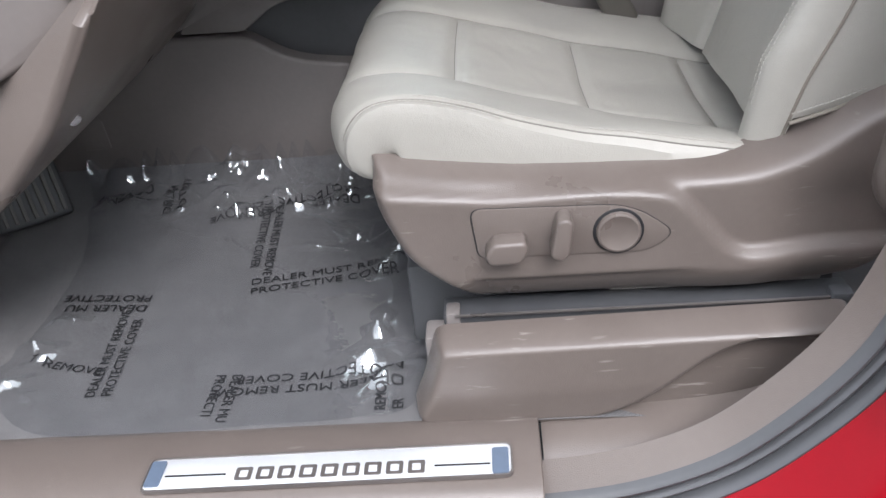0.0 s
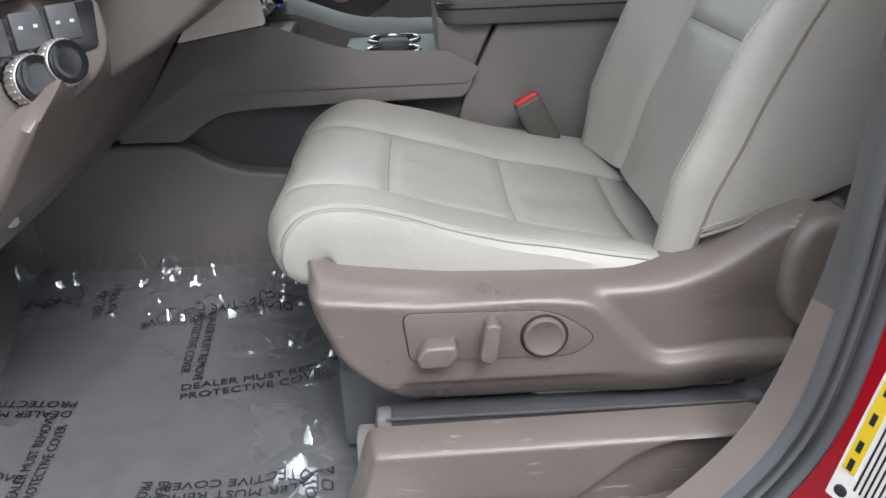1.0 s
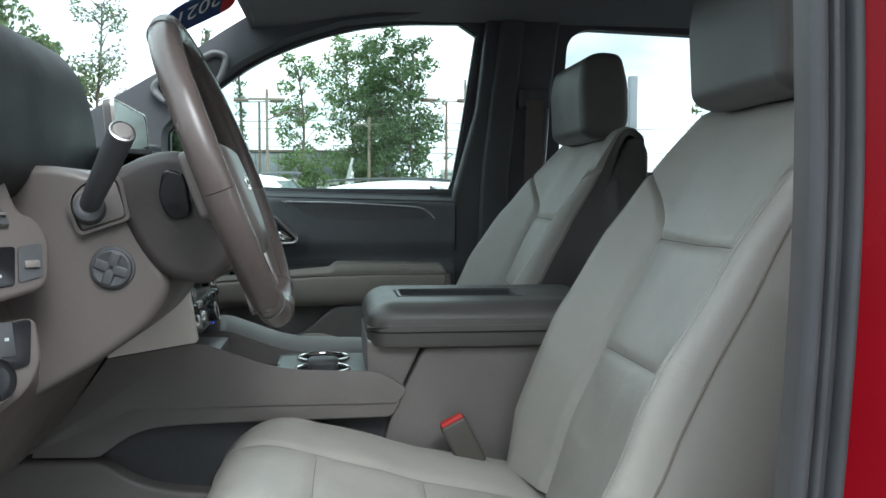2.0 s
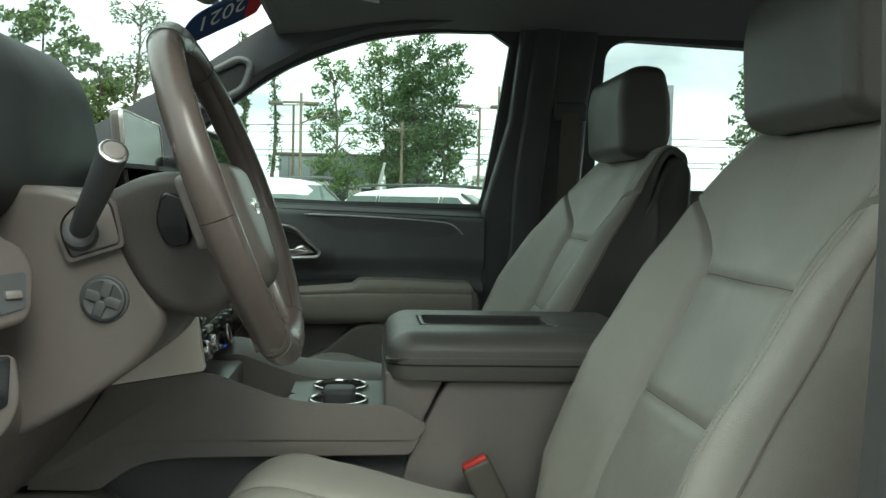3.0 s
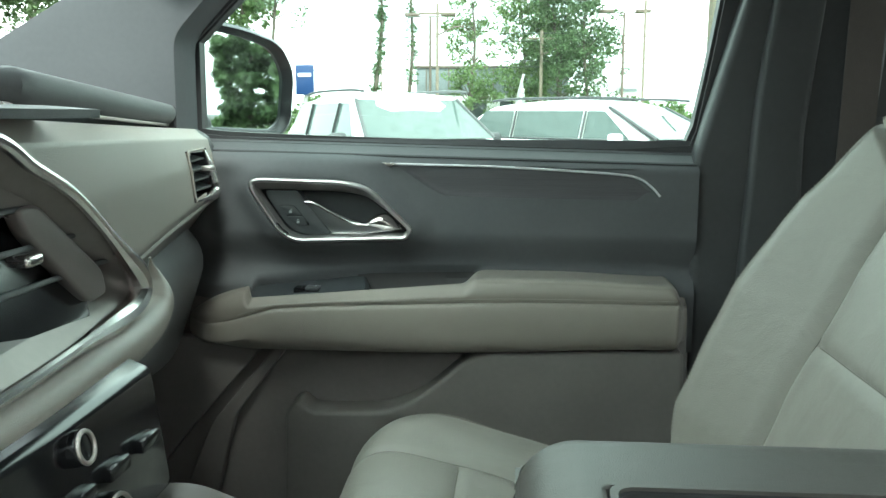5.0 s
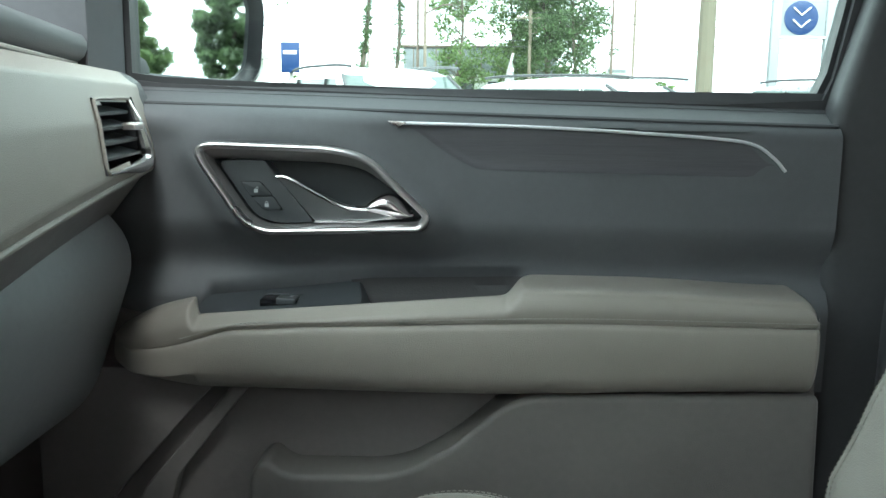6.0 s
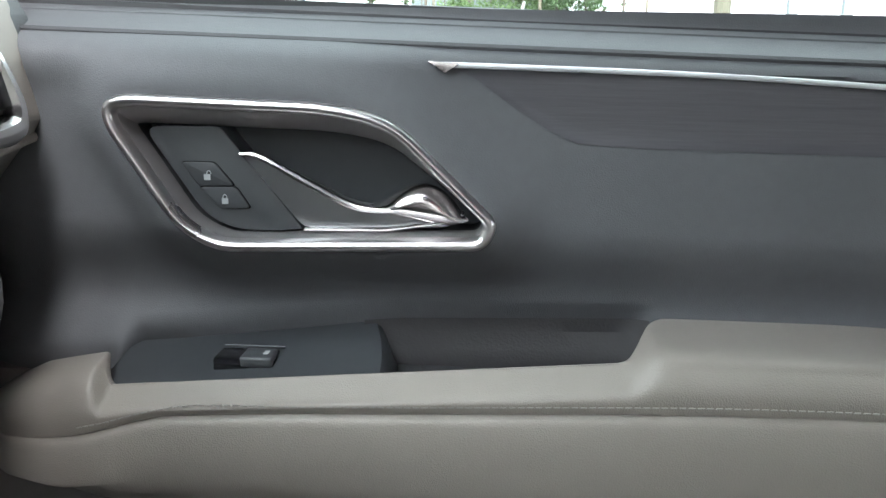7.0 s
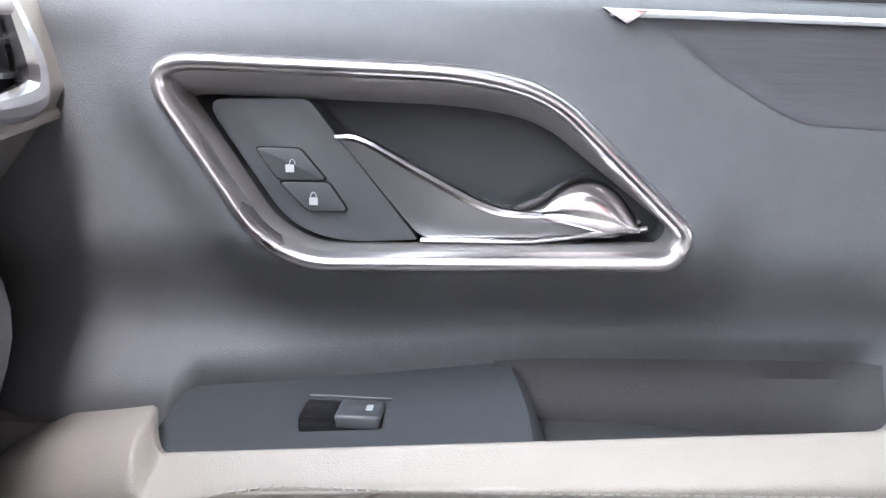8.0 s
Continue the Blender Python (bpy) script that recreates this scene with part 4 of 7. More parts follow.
part("rail_lip", rbox((0.262, -0.697, 0.788), (0.41, 0.012, 0.012), 0.003), TAUPE_DARK, driver)
part("rail_end", rbox((0.060, -0.690, 0.794), (0.016, 0.026, 0.03), 0.004), TAUPE_DARK, driver)
part("rail_stop", rbox((0.455, -0.70, 0.806), (0.022, 0.02, 0.018), 0.004), BLACK, driver)

cover = thing("seat_rail_cover", "taupe plastic cover over the seat rail beside the sill", "rail cover")
base = rounded([(0.044, 0.813), (0.453, 0.82), (0.452, 0.79), (0.41, 0.735), (0.39, 0.70), (0.034, 0.70), (0.011, 0.715), (0.028, 0.757)], 0.012, 4)
swoosh = rounded([(0.046, 0.813), (0.453, 0.82), (0.447, 0.80), (0.35, 0.797), (0.318, 0.783), (0.245, 0.722), (0.20, 0.703), (0.036, 0.70), (0.012, 0.715), (0.030, 0.757)], [0.01, 0.008, 0.008, 0.02, 0.03, 0.03, 0.03, 0.012, 0.012, 0.02], 5)


def cover_y(x, z, d):
    """Rail cover: a rounded raised front that sweeps up into a thin upper rib, with a hollow under it."""
    e, _ = outline_distance(swoosh, [(x, z)])
    return -0.722 - 0.026 * roll(d, 0.010) - 0.020 * smoothstep(-0.004, 0.011, float(e[0])) * (1 - 0.25 * smoothstep(0.76, 0.71, z))


part("cover_shell", dome(base, cover_y, 0.003), SCUFFED, cover, "", 70)
part("cover_back", rbox((0.22, -0.703, 0.748), (0.38, 0.036, 0.09), 0.004), TAUPE_DARK, cover)

buckle = thing("seat_belt_buckle", "black seat belt buckle with a red button", "buckle")
bm4 = pose(0.292, -0.195, 0.988, 0, -27, 0)
part("buckle_body", moved(rbox((0, 0, 0), (0.042, 0.03, 0.078), 0.006, 3), bm4), mat("buckle_plastic", (0.075, 0.068, 0.058), 0.5, grain=0.2), buckle)
part("release_button", moved(rbox((0, -0.004, 0.040), (0.036, 0.018, 0.008), 0.003), bm4), REDBUTTON, buckle, "red release button")
part("buckle_stalk", moved(rbox((0.004, 0.002, -0.075), (0.02, 0.01, 0.09), 0.004), bm4), BLACK, buckle)


# ---- centre console ----
console = thing("centre_console", "dark taupe centre console with cup holders", "console")
rail = rounded([(-0.36, 0.975), (-0.287, 1.049), (-0.235, 1.121), (-0.10, 1.143), (0.012, 1.101), (0.10, 1.097), (0.162, 1.096), (0.209, 1.067), (0.20, 1.053), (0.19, 1.045), (-0.20, 1.045)], [0.004, 0.004, 0.004, 0.02, 0.04, 0.04, 0.03, 0.012, 0.006, 0.004, 0.004], 5)
for sg, nm in ((-1, "side_rail"), (1, "side_rail")):
    y0, y1 = sorted((sg * 0.108, sg * 0.166))
    rb = prism(rail, y0, y1, "y", 0.008, 4)
    for v in rb.verts:  # the top falls gently towards the cup holders
        v.co.z -= max(0.0, 0.166 - abs(v.co.y)) * 0.36 * smoothstep(1.06, 1.09, v.co.z)
    part(nm, rb, TAUPE_DARK, console)
lowband = rounded([(-0.29, 1.046), (0.20, 1.050), (0.187, 1.022), (-0.13, 1.018), (-0.195, 1.012), (-0.252, 0.971), (-0.352, 0.973)], [0.004, 0.006, 0.012, 0.03, 0.03, 0.01, 0.01], 4)
part("lower_band", prism(lowband, -0.163, 0.163, "y", 0.006, 3), TAUPE_DARK, console)
part("pocket_wall", prism([(-0.3, 0.85), (-0.3, 1.03), (0.24, 1.03), (0.24, 0.85)], -0.132, 0.132), BLACK, console, smooth=0)
tunnel = rounded([(-0.95, 0.70), (-0.95, 1.0), (-0.36, 0.969), (-0.252, 0.967), (-0.19, 0.926), (-0.11, 0.913), (0.30, 0.91), (0.30, 0.70)], [0.01, 0.01, 0.02, 0.02, 0.05, 0.04, 0.02, 0.01], 5)
part("tunnel_panel", prism(tunnel, -0.166, 0.166, "y", 0.012, 4), TAUPE_DARK, console)
part("access_flap", prism(rounded([(-0.545, 0.80), (-0.50, 0.80), (-0.505, 0.852), (-0.55, 0.852)], 0.006), -0.1685, -0.15, "y", 0.001), TAUPE_DARK, console)
part("rail_bridge", rbox((-0.17, 0, 1.075), (0.16, 0.22, 0.07), 0.006), TAUPE_DARK, console)

part("bin_floor", rbox((-0.045, 0, 1.04), (0.09, 0.215, 0.008), 0), BLACK, console)
# cup holder deck: a slab with two round wells in it
wells = ((0.068, 0.050), (0.068, -0.052))


def deck_point(i, k, c, well, n=48):
    a = 2 * math.pi * i / n
    d = np.array((math.cos(a), math.sin(a)))
    half = np.array((0.078, 0.0535))
    t = min(half[0] / max(1e-9, abs(d[0])), half[1] / max(1e-9, abs(d[1])))
    rim, edge = 0.0425 * d, t * d
    p = rim + (edge - rim) * k
    return (c[0] + p[0], c[1] + p[1], 1.076)


DECK = mat("dull_grey_metal_deck", (0.19, 0.20, 0.19), 0.36, metal=0.5, grain=0.1, scale=1500)
for c in wells:
    cc = (0.078, 0.0535 if c[1] > 0 else -0.0535)
    part("cup_deck", grid(lambda i, k: deck_point(i, k, cc, c), range(49), (0, 0.33, 0.66, 1.0)), DECK, console, "brushed silver cup holder surround")
    part("cup_well", loft([[(cc[0] + r * math.cos(a), cc[1] + r * math.sin(a), z) for a in np.linspace(0, 2 * math.pi, 41)[:-1]] for r, z in ((0.043, 1.078), (0.041, 1.04), (0.038, 1.0), (0.004, 0.999))], caps=False), BLACK, console)
    part("cup_ring", tube([(cc[0] + 0.0435 * math.cos(a), cc[1] + 0.0435 * math.sin(a), 1.0785) for a in np.linspace(0, 2 * math.pi, 49)[:-1]], 0.0032, 8, closed=True), CHROME, console, "chrome cup holder ring")
part("cup_divider", prism(rounded([(0.050, -0.026), (0.106, -0.026), (0.106, 0.026), (0.050, 0.026)], 0.016), 1.0, 1.088, "z", 0.010, 4), BLACK, console)

# armrest box and its lid with an open tray
box = rounded([(0.155, 0.90), (0.185, 1.02), (0.238, 1.128), (0.62, 1.128), (0.62, 0.85), (0.155, 0.85)], 0.008, 3)
part("armrest_box", prism(box, -0.148, 0.148, "y", 0.004), TAUPE_DARK, console)
wedge = rounded([(0.148, 1.07), (0.146, 1.14), (0.236, 1.135), (0.186, 1.03)], 0.01, 3)
part("box_front", prism(wedge, -0.145, 0.145, "y", 0.006), TAUPE_DARK, console)


def lid_point(u, v):
    """Top of the lid: a pillow with a sunk tray in its front half."""
    x0, x1, y0, y1 = 0.148, 0.56, -0.166, 0.166
    x, y = x0 + (x1 - x0) * u, y0 + (y1 - y0) * v
    r = 0.045
    ex = max(0.0, (x0 + r - x) / r, (x - x1 + r) / r)
    ey = max(0.0, (y0 + r - y) / r, (y - y1 + r) / r)
    k = min(1.0, math.hypot(ex, ey))
    z = 1.198 - 0.036 * (1 - math.sqrt(max(0.0, 1 - k * k)))
    tx = smoothstep(0.200, 0.212, x) * (1 - smoothstep(0.392, 0.420, x))
    ty = smoothstep(-0.066, -0.056, y) * (1 - smoothstep(0.046, 0.056, y))
    return (x, y, z - 0.030 * tx * ty)


part("armrest_lid", grid(lid_point, np.linspace(0, 1, 170), np.linspace(0, 1, 110)), LEATHER_DARK, console, "padded charcoal armrest lid")
lidring = rounded([(0.148, -0.166), (0.56, -0.166), (0.56, 0.166), (0.148, 0.166)], 0.045, 8)
lm = np.array((0.354, 0.0))
part("lid_side", loft([[(*(lm + (q - lm) * k), z) for q in lidring] for k, z in ((0.99, 1.174), (1.0, 1.163), (1.004, 1.155), (0.998, 1.142), (0.98, 1.131), (0.93, 1.128))], caps=False), LEATHER_DARK, console)
edge = [np.array((*(lm + (q - lm) * 1.003), 1.164)) for q in lidring]
part("lid_thread", stitches(edge, [(0, 0, 1)] * len(edge), 0.006, 0.004), THREAD_DARK, console)
welt = [np.array((*(lm + (q - lm) * 1.0045), 1.1535)) for q in lidring]
part("lid_seam", tube(welt, 0.0014, 6, closed=True), INK_AND_SHADE, console, "dark seam round the lid")
tray = rounded([(0.205, -0.065), (0.413, -0.065), (0.413, 0.055), (0.205, 0.055)], 0.014, 5)
tmid = sum(tray) / len(tray)
part("tray_frame", ring([tmid + (q - tmid) * np.array((0.972, 0.95)) for q in tray], [tmid + (q - tmid) * np.array((1.018, 1.03)) for q in tray], 1.190, 1.1990, "z"), LEATHER_DARK, console, "padded tray rim")
part("tray_liner", loft([[(*(tmid + (q - tmid) * np.array((kx, ky))), z) for q in tray] for kx, ky, z in ((0.974, 0.953, 1.1965), (0.955, 0.925, 1.1955), (0.945, 0.905, 1.180), (0.93, 0.88, 1.1715), (0.02, 0.02, 1.1710))], caps=False), RUBBER, console, "dark rubber tray liner")
part("tray_mat", rbox((0.307, -0.005, 1.1725), (0.18, 0.10, 0.003), 0.001), RUBBER, console, "ribbed rubber tray mat")
for k in range(9):
    part("mat_rib", rbox((0.231 + 0.019 * k, -0.005, 1.1745), (0.0016, 0.096, 0.003), 0.0006, 1), TAUPE_DARK, console)

# ---- dashboard ----
dash = thing("dashboard", "two-tone dashboard in black, taupe and pale grey", "dashboard")
knee = rounded([(-0.21, 1.165), (-0.287, 1.045), (-0.362, 0.968), (-0.60, 0.815), (-0.85, 0.74), (-0.95, 1.25), (-0.45, 1.38), (-0.28, 1.30)], [0.03, 0.004, 0.02, 0.06, 0.02, 0.02, 0.02, 0.04], 5)
bolster = prism(knee, -0.735, -0.170, "y", 0.03, 5)
for v in bolster.verts:  # narrower where the switch panel stands
    if v.co.y < -0.5:
        v.co.y = max(v.co.y, -0.735 + 0.115 * smoothstep(1.14, 1.20, v.co.z))
part("knee_panel", bolster, TAUPE, dash, "dark lower knee panel")
pknee = rounded([(-0.30, 1.22), (-0.36, 1.05), (-0.60, 0.90), (-0.95, 0.80), (-0.95, 1.3), (-0.45, 1.38)], 0.04, 5)
part("glove_box", prism(pknee, 0.168, 0.812, "y", 0.012, 4), mat("glove_box_plastic", (0.27, 0.275, 0.28), 0.45, grain=0.25, scale=1200, kind="VORONOI"), dash, "grey glove box")


def dash_lip(y):
    """The rear edge of the dark upper pad across the car."""
    f = (y - 0.1) / 0.772
    if -0.25 < y < 0.15:  # set back behind the display
        return (-0.285, 1.425)
    if f > 0:
        return (-0.215 - 0.152 * f, 1.452 - 0.027 * f)
    return (-0.215 - 0.06 * smoothstep(-0.05, -0.7, y), 1.452 - 0.034 * smoothstep(-0.10, -0.6, y))


part("dash_top", grid(lambda u, y: (-1.02 + (dash_lip(y)[0] + 1.02) * u, y, 1.40 + (dash_lip(y)[1] - 1.40) * smoothstep(0, 0.55, u)), np.linspace(0, 1, 20), np.concatenate([np.linspace(-0.80, -0.26, 14), np.linspace(-0.245, 0.145, 12), np.linspace(0.152, 0.88, 22)])), BLACK, dash, "black soft dashboard top")
part("centre_top", grid(lambda x, y: (x, y, 1.418 + 0.004 * math.sin((x + 0.3) * 20)), np.linspace(-0.30, -0.150, 8), np.linspace(-0.25, 0.15, 10), thick=-0.006), BLACK, dash)
part("dash_lip", tube([(-0.300, 0.09, 1.428), (-0.262, 0.125, 1.438)] + [(dash_lip(y)[0], y, dash_lip(y)[1] - 0.008) for y in np.linspace(0.175, 0.845, 30)], 0.0135, 12, squash=1.15), DOORDARK, dash)
part("lip_strip", tube([(dash_lip(y)[0] + 0.001, y, dash_lip(y)[1] - 0.0225) for y in np.linspace(0.152, 0.84, 30)], 0.0028, 8), SILVER, dash, "thin bright strip")
# the shade in the recess under the lip, painted as a black sheet
part("lip_recess_shade", grid(lambda k, y: (dash_lip(y)[0] - 0.012 - 0.01 * math.sin(k * math.pi) + 0.0 * k, y, dash_lip(y)[1] - 0.012 - 0.075 * k), np.linspace(0, 1, 5), np.linspace(0.152, 0.872, 30)), INK_AND_SHADE, dash)


def pale(k, y):
    """The pale grey panel before the passenger: from its shelf over the bulge to the stitched lower edge."""
    f = (y - 0.02) / 0.80
    far = [(-0.365, 1.398), (-0.325, 1.399), (-0.306, 1.385), (-0.294, 1.35), (-0.287, 1.312), (-0.294, 1.299)]
    near = [(-0.235, 1.425), (-0.165, 1.42), (-0.148, 1.404), (-0.148, 1.355), (-0.150, 1.262), (-0.162, 1.248)]
    i = min(4, int(k * 5))
    t = k * 5 - i
    a = [(1 - f) * np.array(p) + f * np.array(q) for p, q in zip(near, far)]
    p = (1 - t) * a[i] + t * a[i + 1]
    return (p[0] - 0.02 * math.sin(math.pi * f) * 0.6, y, p[1])


pale_rows = [q[0] for q in curve([(0.0,), (0.2,), (0.4,), (0.6,), (0.8,), (1.0,)], 6)]


def pale_start(k):
    """Where the pale panel begins beside the chrome bezel."""
    return float(np.interp(k, [0, 0.42, 0.55, 0.7, 0.8, 1.0], [0.02, 0.03, 0.115, 0.205, 0.245, 0.24]))


pale_skin = grid(lambda k, t: pale(k, pale_start(k) + (0.835 - pale_start(k)) * t), np.linspace(0, 1, 61), np.linspace(0, 1, 90))
hole = [f for f in pale_skin.faces if 0.662 < f.calc_center_median().y < 0.786 and 1.312 < f.calc_center_median().z < 1.368]
bmesh.ops.delete(pale_skin, geom=hole, context="FACES")
part("pale_panel", pale_skin, VINYL, dash, "pale grey stitched leather panel", 60)
part("end_cap", prism([(pale(k, 0.83)[0], pale(k, 0.83)[2]) for k in np.linspace(0, 1, 12)] + [(-0.42, 1.22), (-0.5, 1.39)], 0.828, 0.85), BLACK, dash, smooth=0)
low = [np.array(pale(1.0, y)) + np.array((0.002, 0, 0.007)) for y in np.linspace(0.05, 0.83, 80)]
part("panel_welt", tube([q + np.array((-0.001, 0, -0.006)) for q in low], 0.0034, 8), VINYL, dash)
part("panel_thread", stitches(low, [(0.9, 0, -0.1)] * len(low), 0.006, 0.004, 0.0007), THREAD, dash)
part("under_dash", grid(lambda k, y: (pale(1.0, y)[0] - 0.085 * k - 0.002, y, pale(1.0, y)[2] - 0.10 * k), np.linspace(0, 1, 6), np.linspace(0.02, 0.835, 20)), TAUPE_DARK, dash)

# passenger air vent at the end of the pale panel
def local(bm, m):
    return moved(bm, m)


def vent_at(u, v, sink=0.0):
    """A point of the vent's opening on the pale panel: u across it, v up, sink into the dash."""
    y = 0.660 + 0.128 * u
    z = 1.310 + 0.060 * v
    ks = np.linspace(0.2, 1.0, 60)
    zs = [pale(k, y)[2] for k in ks]
    k = float(np.interp(-z, [-q for q in zs], ks))
    p = pale(k, y)
    return (p[0] + 0.002 - sink, y, z)


bright_pts = curve([(0.02, -0.04), (0.45, -0.05), (0.86, -0.04), (0.985, 0.10), (0.97, 0.45), (0.87, 1.0)], 7)
vent = part("air_vent", tube([vent_at(q[0], q[1]) for q in bright_pts], [0.0018 + 0.0058 * smoothstep(0.25, 0.95, q[0]) * smoothstep(1.1, 0.1, q[1]) for q in bright_pts], 10), CHROME, dash, "chrome-edged corner air vent")
lip_pts = curve([(0.87, 1.0), (0.80, 1.04), (0.40, 1.04), (0.03, 1.03), (-0.015, 0.92), (-0.02, 0.45), (-0.01, 0.06), (0.02, -0.04)], 5)
part("vent_lip", tube([vent_at(q[0], q[1]) for q in lip_pts], 0.0016, 8), VINYL, vent)
part("vent_back", grid(lambda u, v: vent_at(u, v, 0.040), np.linspace(-0.05, 1.05, 8), np.linspace(-0.1, 1.1, 5)), GLOSSBLACK, vent)
for v0, v1 in ((-0.05, -0.05), (1.05, 1.05)):
    part("vent_wall", grid(lambda u, s: vent_at(u, v0, 0.04 * s), np.linspace(-0.05, 1.05, 8), (0, 0.5, 1)), BLACK, vent)
for u0 in (-0.02, 1.0):
    part("vent_wall", grid(lambda v, s: vent_at(u0, v, 0.04 * s), np.linspace(-0.05, 1.05, 6), (0, 0.5, 1)), BLACK, vent)
for k in range(4):
    v = 0.17 + 0.22 * k
    part("vent_slat", grid(lambda u, s: tuple(np.array(vent_at(u, v, 0.004 + 0.022 * s)) + np.array((0, 0, 0.005 * s))), np.linspace(0.02, 0.97 - 0.03 * k, 10), (0, 0.5, 1), thick=0.0026), BLACK, vent)
part("vent_tab", moved(rbox((0, 0, 0), (0.014, 0.022, 0.007), 0.002, 3), Matrix.Translation(vent_at(0.72, 0.60, -0.002))), SILVER, vent, "bright vent tab")

# centre: chrome loop round the middle vents
loop = curve([(-0.150, -0.16, 1.415), (-0.148, -0.005, 1.411), (-0.149, 0.055, 1.389), (-0.152, 0.115, 1.364), (-0.156, 0.190, 1.315), (-0.161, 0.230, 1.284), (-0.159, 0.206, 1.266), (-0.155, 0.118, 1.262), (-0.150, 0.0, 1.258), (-0.150, -0.16, 1.256)], 8)
heart = np.array((-0.15, -0.02, 1.335))


def toward_heart(q, ky, kz, sink):
    e = (q - heart) * np.array((1, ky, kz))
    return heart + e - np.array((sink, 0, 0))


wide = [0.0045 + 0.0055 * smoothstep(0.10, 0.19, q[1]) * smoothstep(1.34, 1.29, q[2]) for q in loop]
part("centre_bezel", tube(loop, wide, 10), CHROME, dash, "curved chrome bezel")
part("inner_ribbon", loft([[toward_heart(q, 1 - 0.13 * k, 1 - 0.22 * k, 0.004 + 0.012 * k) for q in loop] for k in (0, 0.5, 1.0)], closed=False), DARKMETAL, dash, "dark satin ribbon inside the bezel")
part("vent_surround", loft([[toward_heart(q, 0.87 - 0.17 * k, 0.78 - 0.2 * k, 0.016 + 0.006 * k) for q in loop] for k in (0, 1.0)], closed=False), TAUPE_DARK, dash)
part("centre_backing", loft([[toward_heart(q, 0.7, 0.6, 0.020) for q in loop], [toward_heart(q, 0.66, 0.55, 0.06) for q in loop], [toward_heart(q, 0.02, 0.02, 0.06) for q in loop]], closed=False), GLOSSBLACK, dash)
for k in range(3):
    z = 1.358 - 0.026 * k
    part("centre_slat", moved(rbox((0, 0, 0), (0.026, 0.20 + 0.05 * k, 0.004), 0.0012), pose(-0.180, -0.01 + 0.025 * k, z, 0, -18, 0)), BLACK, dash)
part("slat_tab", rbox((-0.164, 0.065, 1.330), (0.016, 0.020, 0.008), 0.003, 3), CHROME, dash)
part("bezel_pad", prism(rounded([(0.060, 1.362), (0.085, 1.364), (0.172, 1.306), (0.178, 1.286), (0.150, 1.284), (0.070, 1.345)], 0.008), -0.176, -0.164, "x", 0.003), TAUPE_DARK, dash)
wrap = curve([(-0.165, 0.262, 1.300), (-0.168, 0.274, 1.278), (-0.165, 0.262, 1.254), (-0.160, 0.212, 1.244), (-0.156, 0.118, 1.240), (-0.152, 0.0, 1.237), (-0.152, -0.16, 1.236)], 8)
part("lower_wrap", tube(wrap, [0.001 + 0.016 * smoothstep(0, 14, i) for i in range(len(wrap))], 14), VINYL, dash, "pale leather wrap under the bezel")
under = [q + np.array((0.006, 0.004, -0.0165)) for q in wrap[14:]]
part("wrap_thread", stitches(under, [(0.4, 0, -0.9)] * len(under), 0.006, 0.004, 0.0007), THREAD, dash)
stack = rounded([(-0.45, 1.10), (-0.112, 1.142), (-0.125, 1.235), (-0.165, 1.25), (-0.19, 1.40), (-0.45, 1.40)], 0.006, 3)
part("control_face", prism(stack, -0.158, 0.160, "y", 0.006), GLOSSBLACK, dash, "gloss black centre stack")
side = rounded([(-0.236, 1.123), (-0.104, 1.1445), (-0.118, 1.236), (-0.15, 1.238), (-0.19, 1.19)], 0.005, 3)
part("stack_flank", prism(side, -0.1745, -0.158, "y", 0.003), CHAMPAGNE, dash, "brushed silver side panel")
for z, ys in ((1.214, (-0.115,)), (1.165, (-0.125, -0.055))):
    for y in ys:
        part("climate_knob", disc((-0.108 - (z - 1.165) * 0.25, y * 0.85, z), (0.95, 0, 0.25), 0.0135, 0.016, 28, 0.003, 0.001), CHROME, dash, "chrome climate control")
BLUEGLOW = mat("blue_lit_ring", (0.03, 0.06, 0.5), 0.4)
BLUEGLOW.node_tree.nodes["Principled BSDF"].inputs["Emission Color"].default_value = (0.03, 0.08, 1.0, 1)
BLUEGLOW.node_tree.nodes["Principled BSDF"].inputs["Emission Strength"].default_value = 0.25
for c, r in (((-0.108, 0.062, 1.162), 0.0175), ((-0.116, 0.034, 1.220), 0.0115)):
    ax = Vector((0.97, 0.0, 0.22))
    kb = part("temperature_knob", disc(c, ax, r, 0.02, 32, 0.002, 0.0015), GLOSSBLACK, dash, "black rotary knob with a bright ring")
    part("knob_ring", tube([Vector(c) + ax.to_track_quat("Z", "Y") @ Vector((r * 0.86 * math.cos(a), r * 0.86 * math.sin(a), 0.0008)) for a in np.linspace(0, 2 * math.pi, 33)[:-1]], 0.0016, 6, closed=True), SILVER, kb)
    if r > 0.015:
        part("lit_ring", tube([Vector(c) + ax.to_track_quat("Z", "Y") @ Vector((r * 1.1 * math.cos(a), r * 1.1 * math.sin(a), -0.010)) for a in np.linspace(0, 2 * math.pi, 33)[:-1]], 0.0014, 6, closed=True), BLUEGLOW, kb, "blue lit ring")
for k in range(6):
    part("climate_button", rbox((-0.116, -0.125 + 0.05 * k, 1.19), (0.008, 0.03, 0.010), 0.002), SILVER if k < 3 and k % 2 else GLOSSBLACK, dash)
part("start_knob", disc((-0.146, -0.225, 1.275), (0.95, -0.2, 0.1), 0.017, 0.02, 28), SILVER, dash, "round start button")

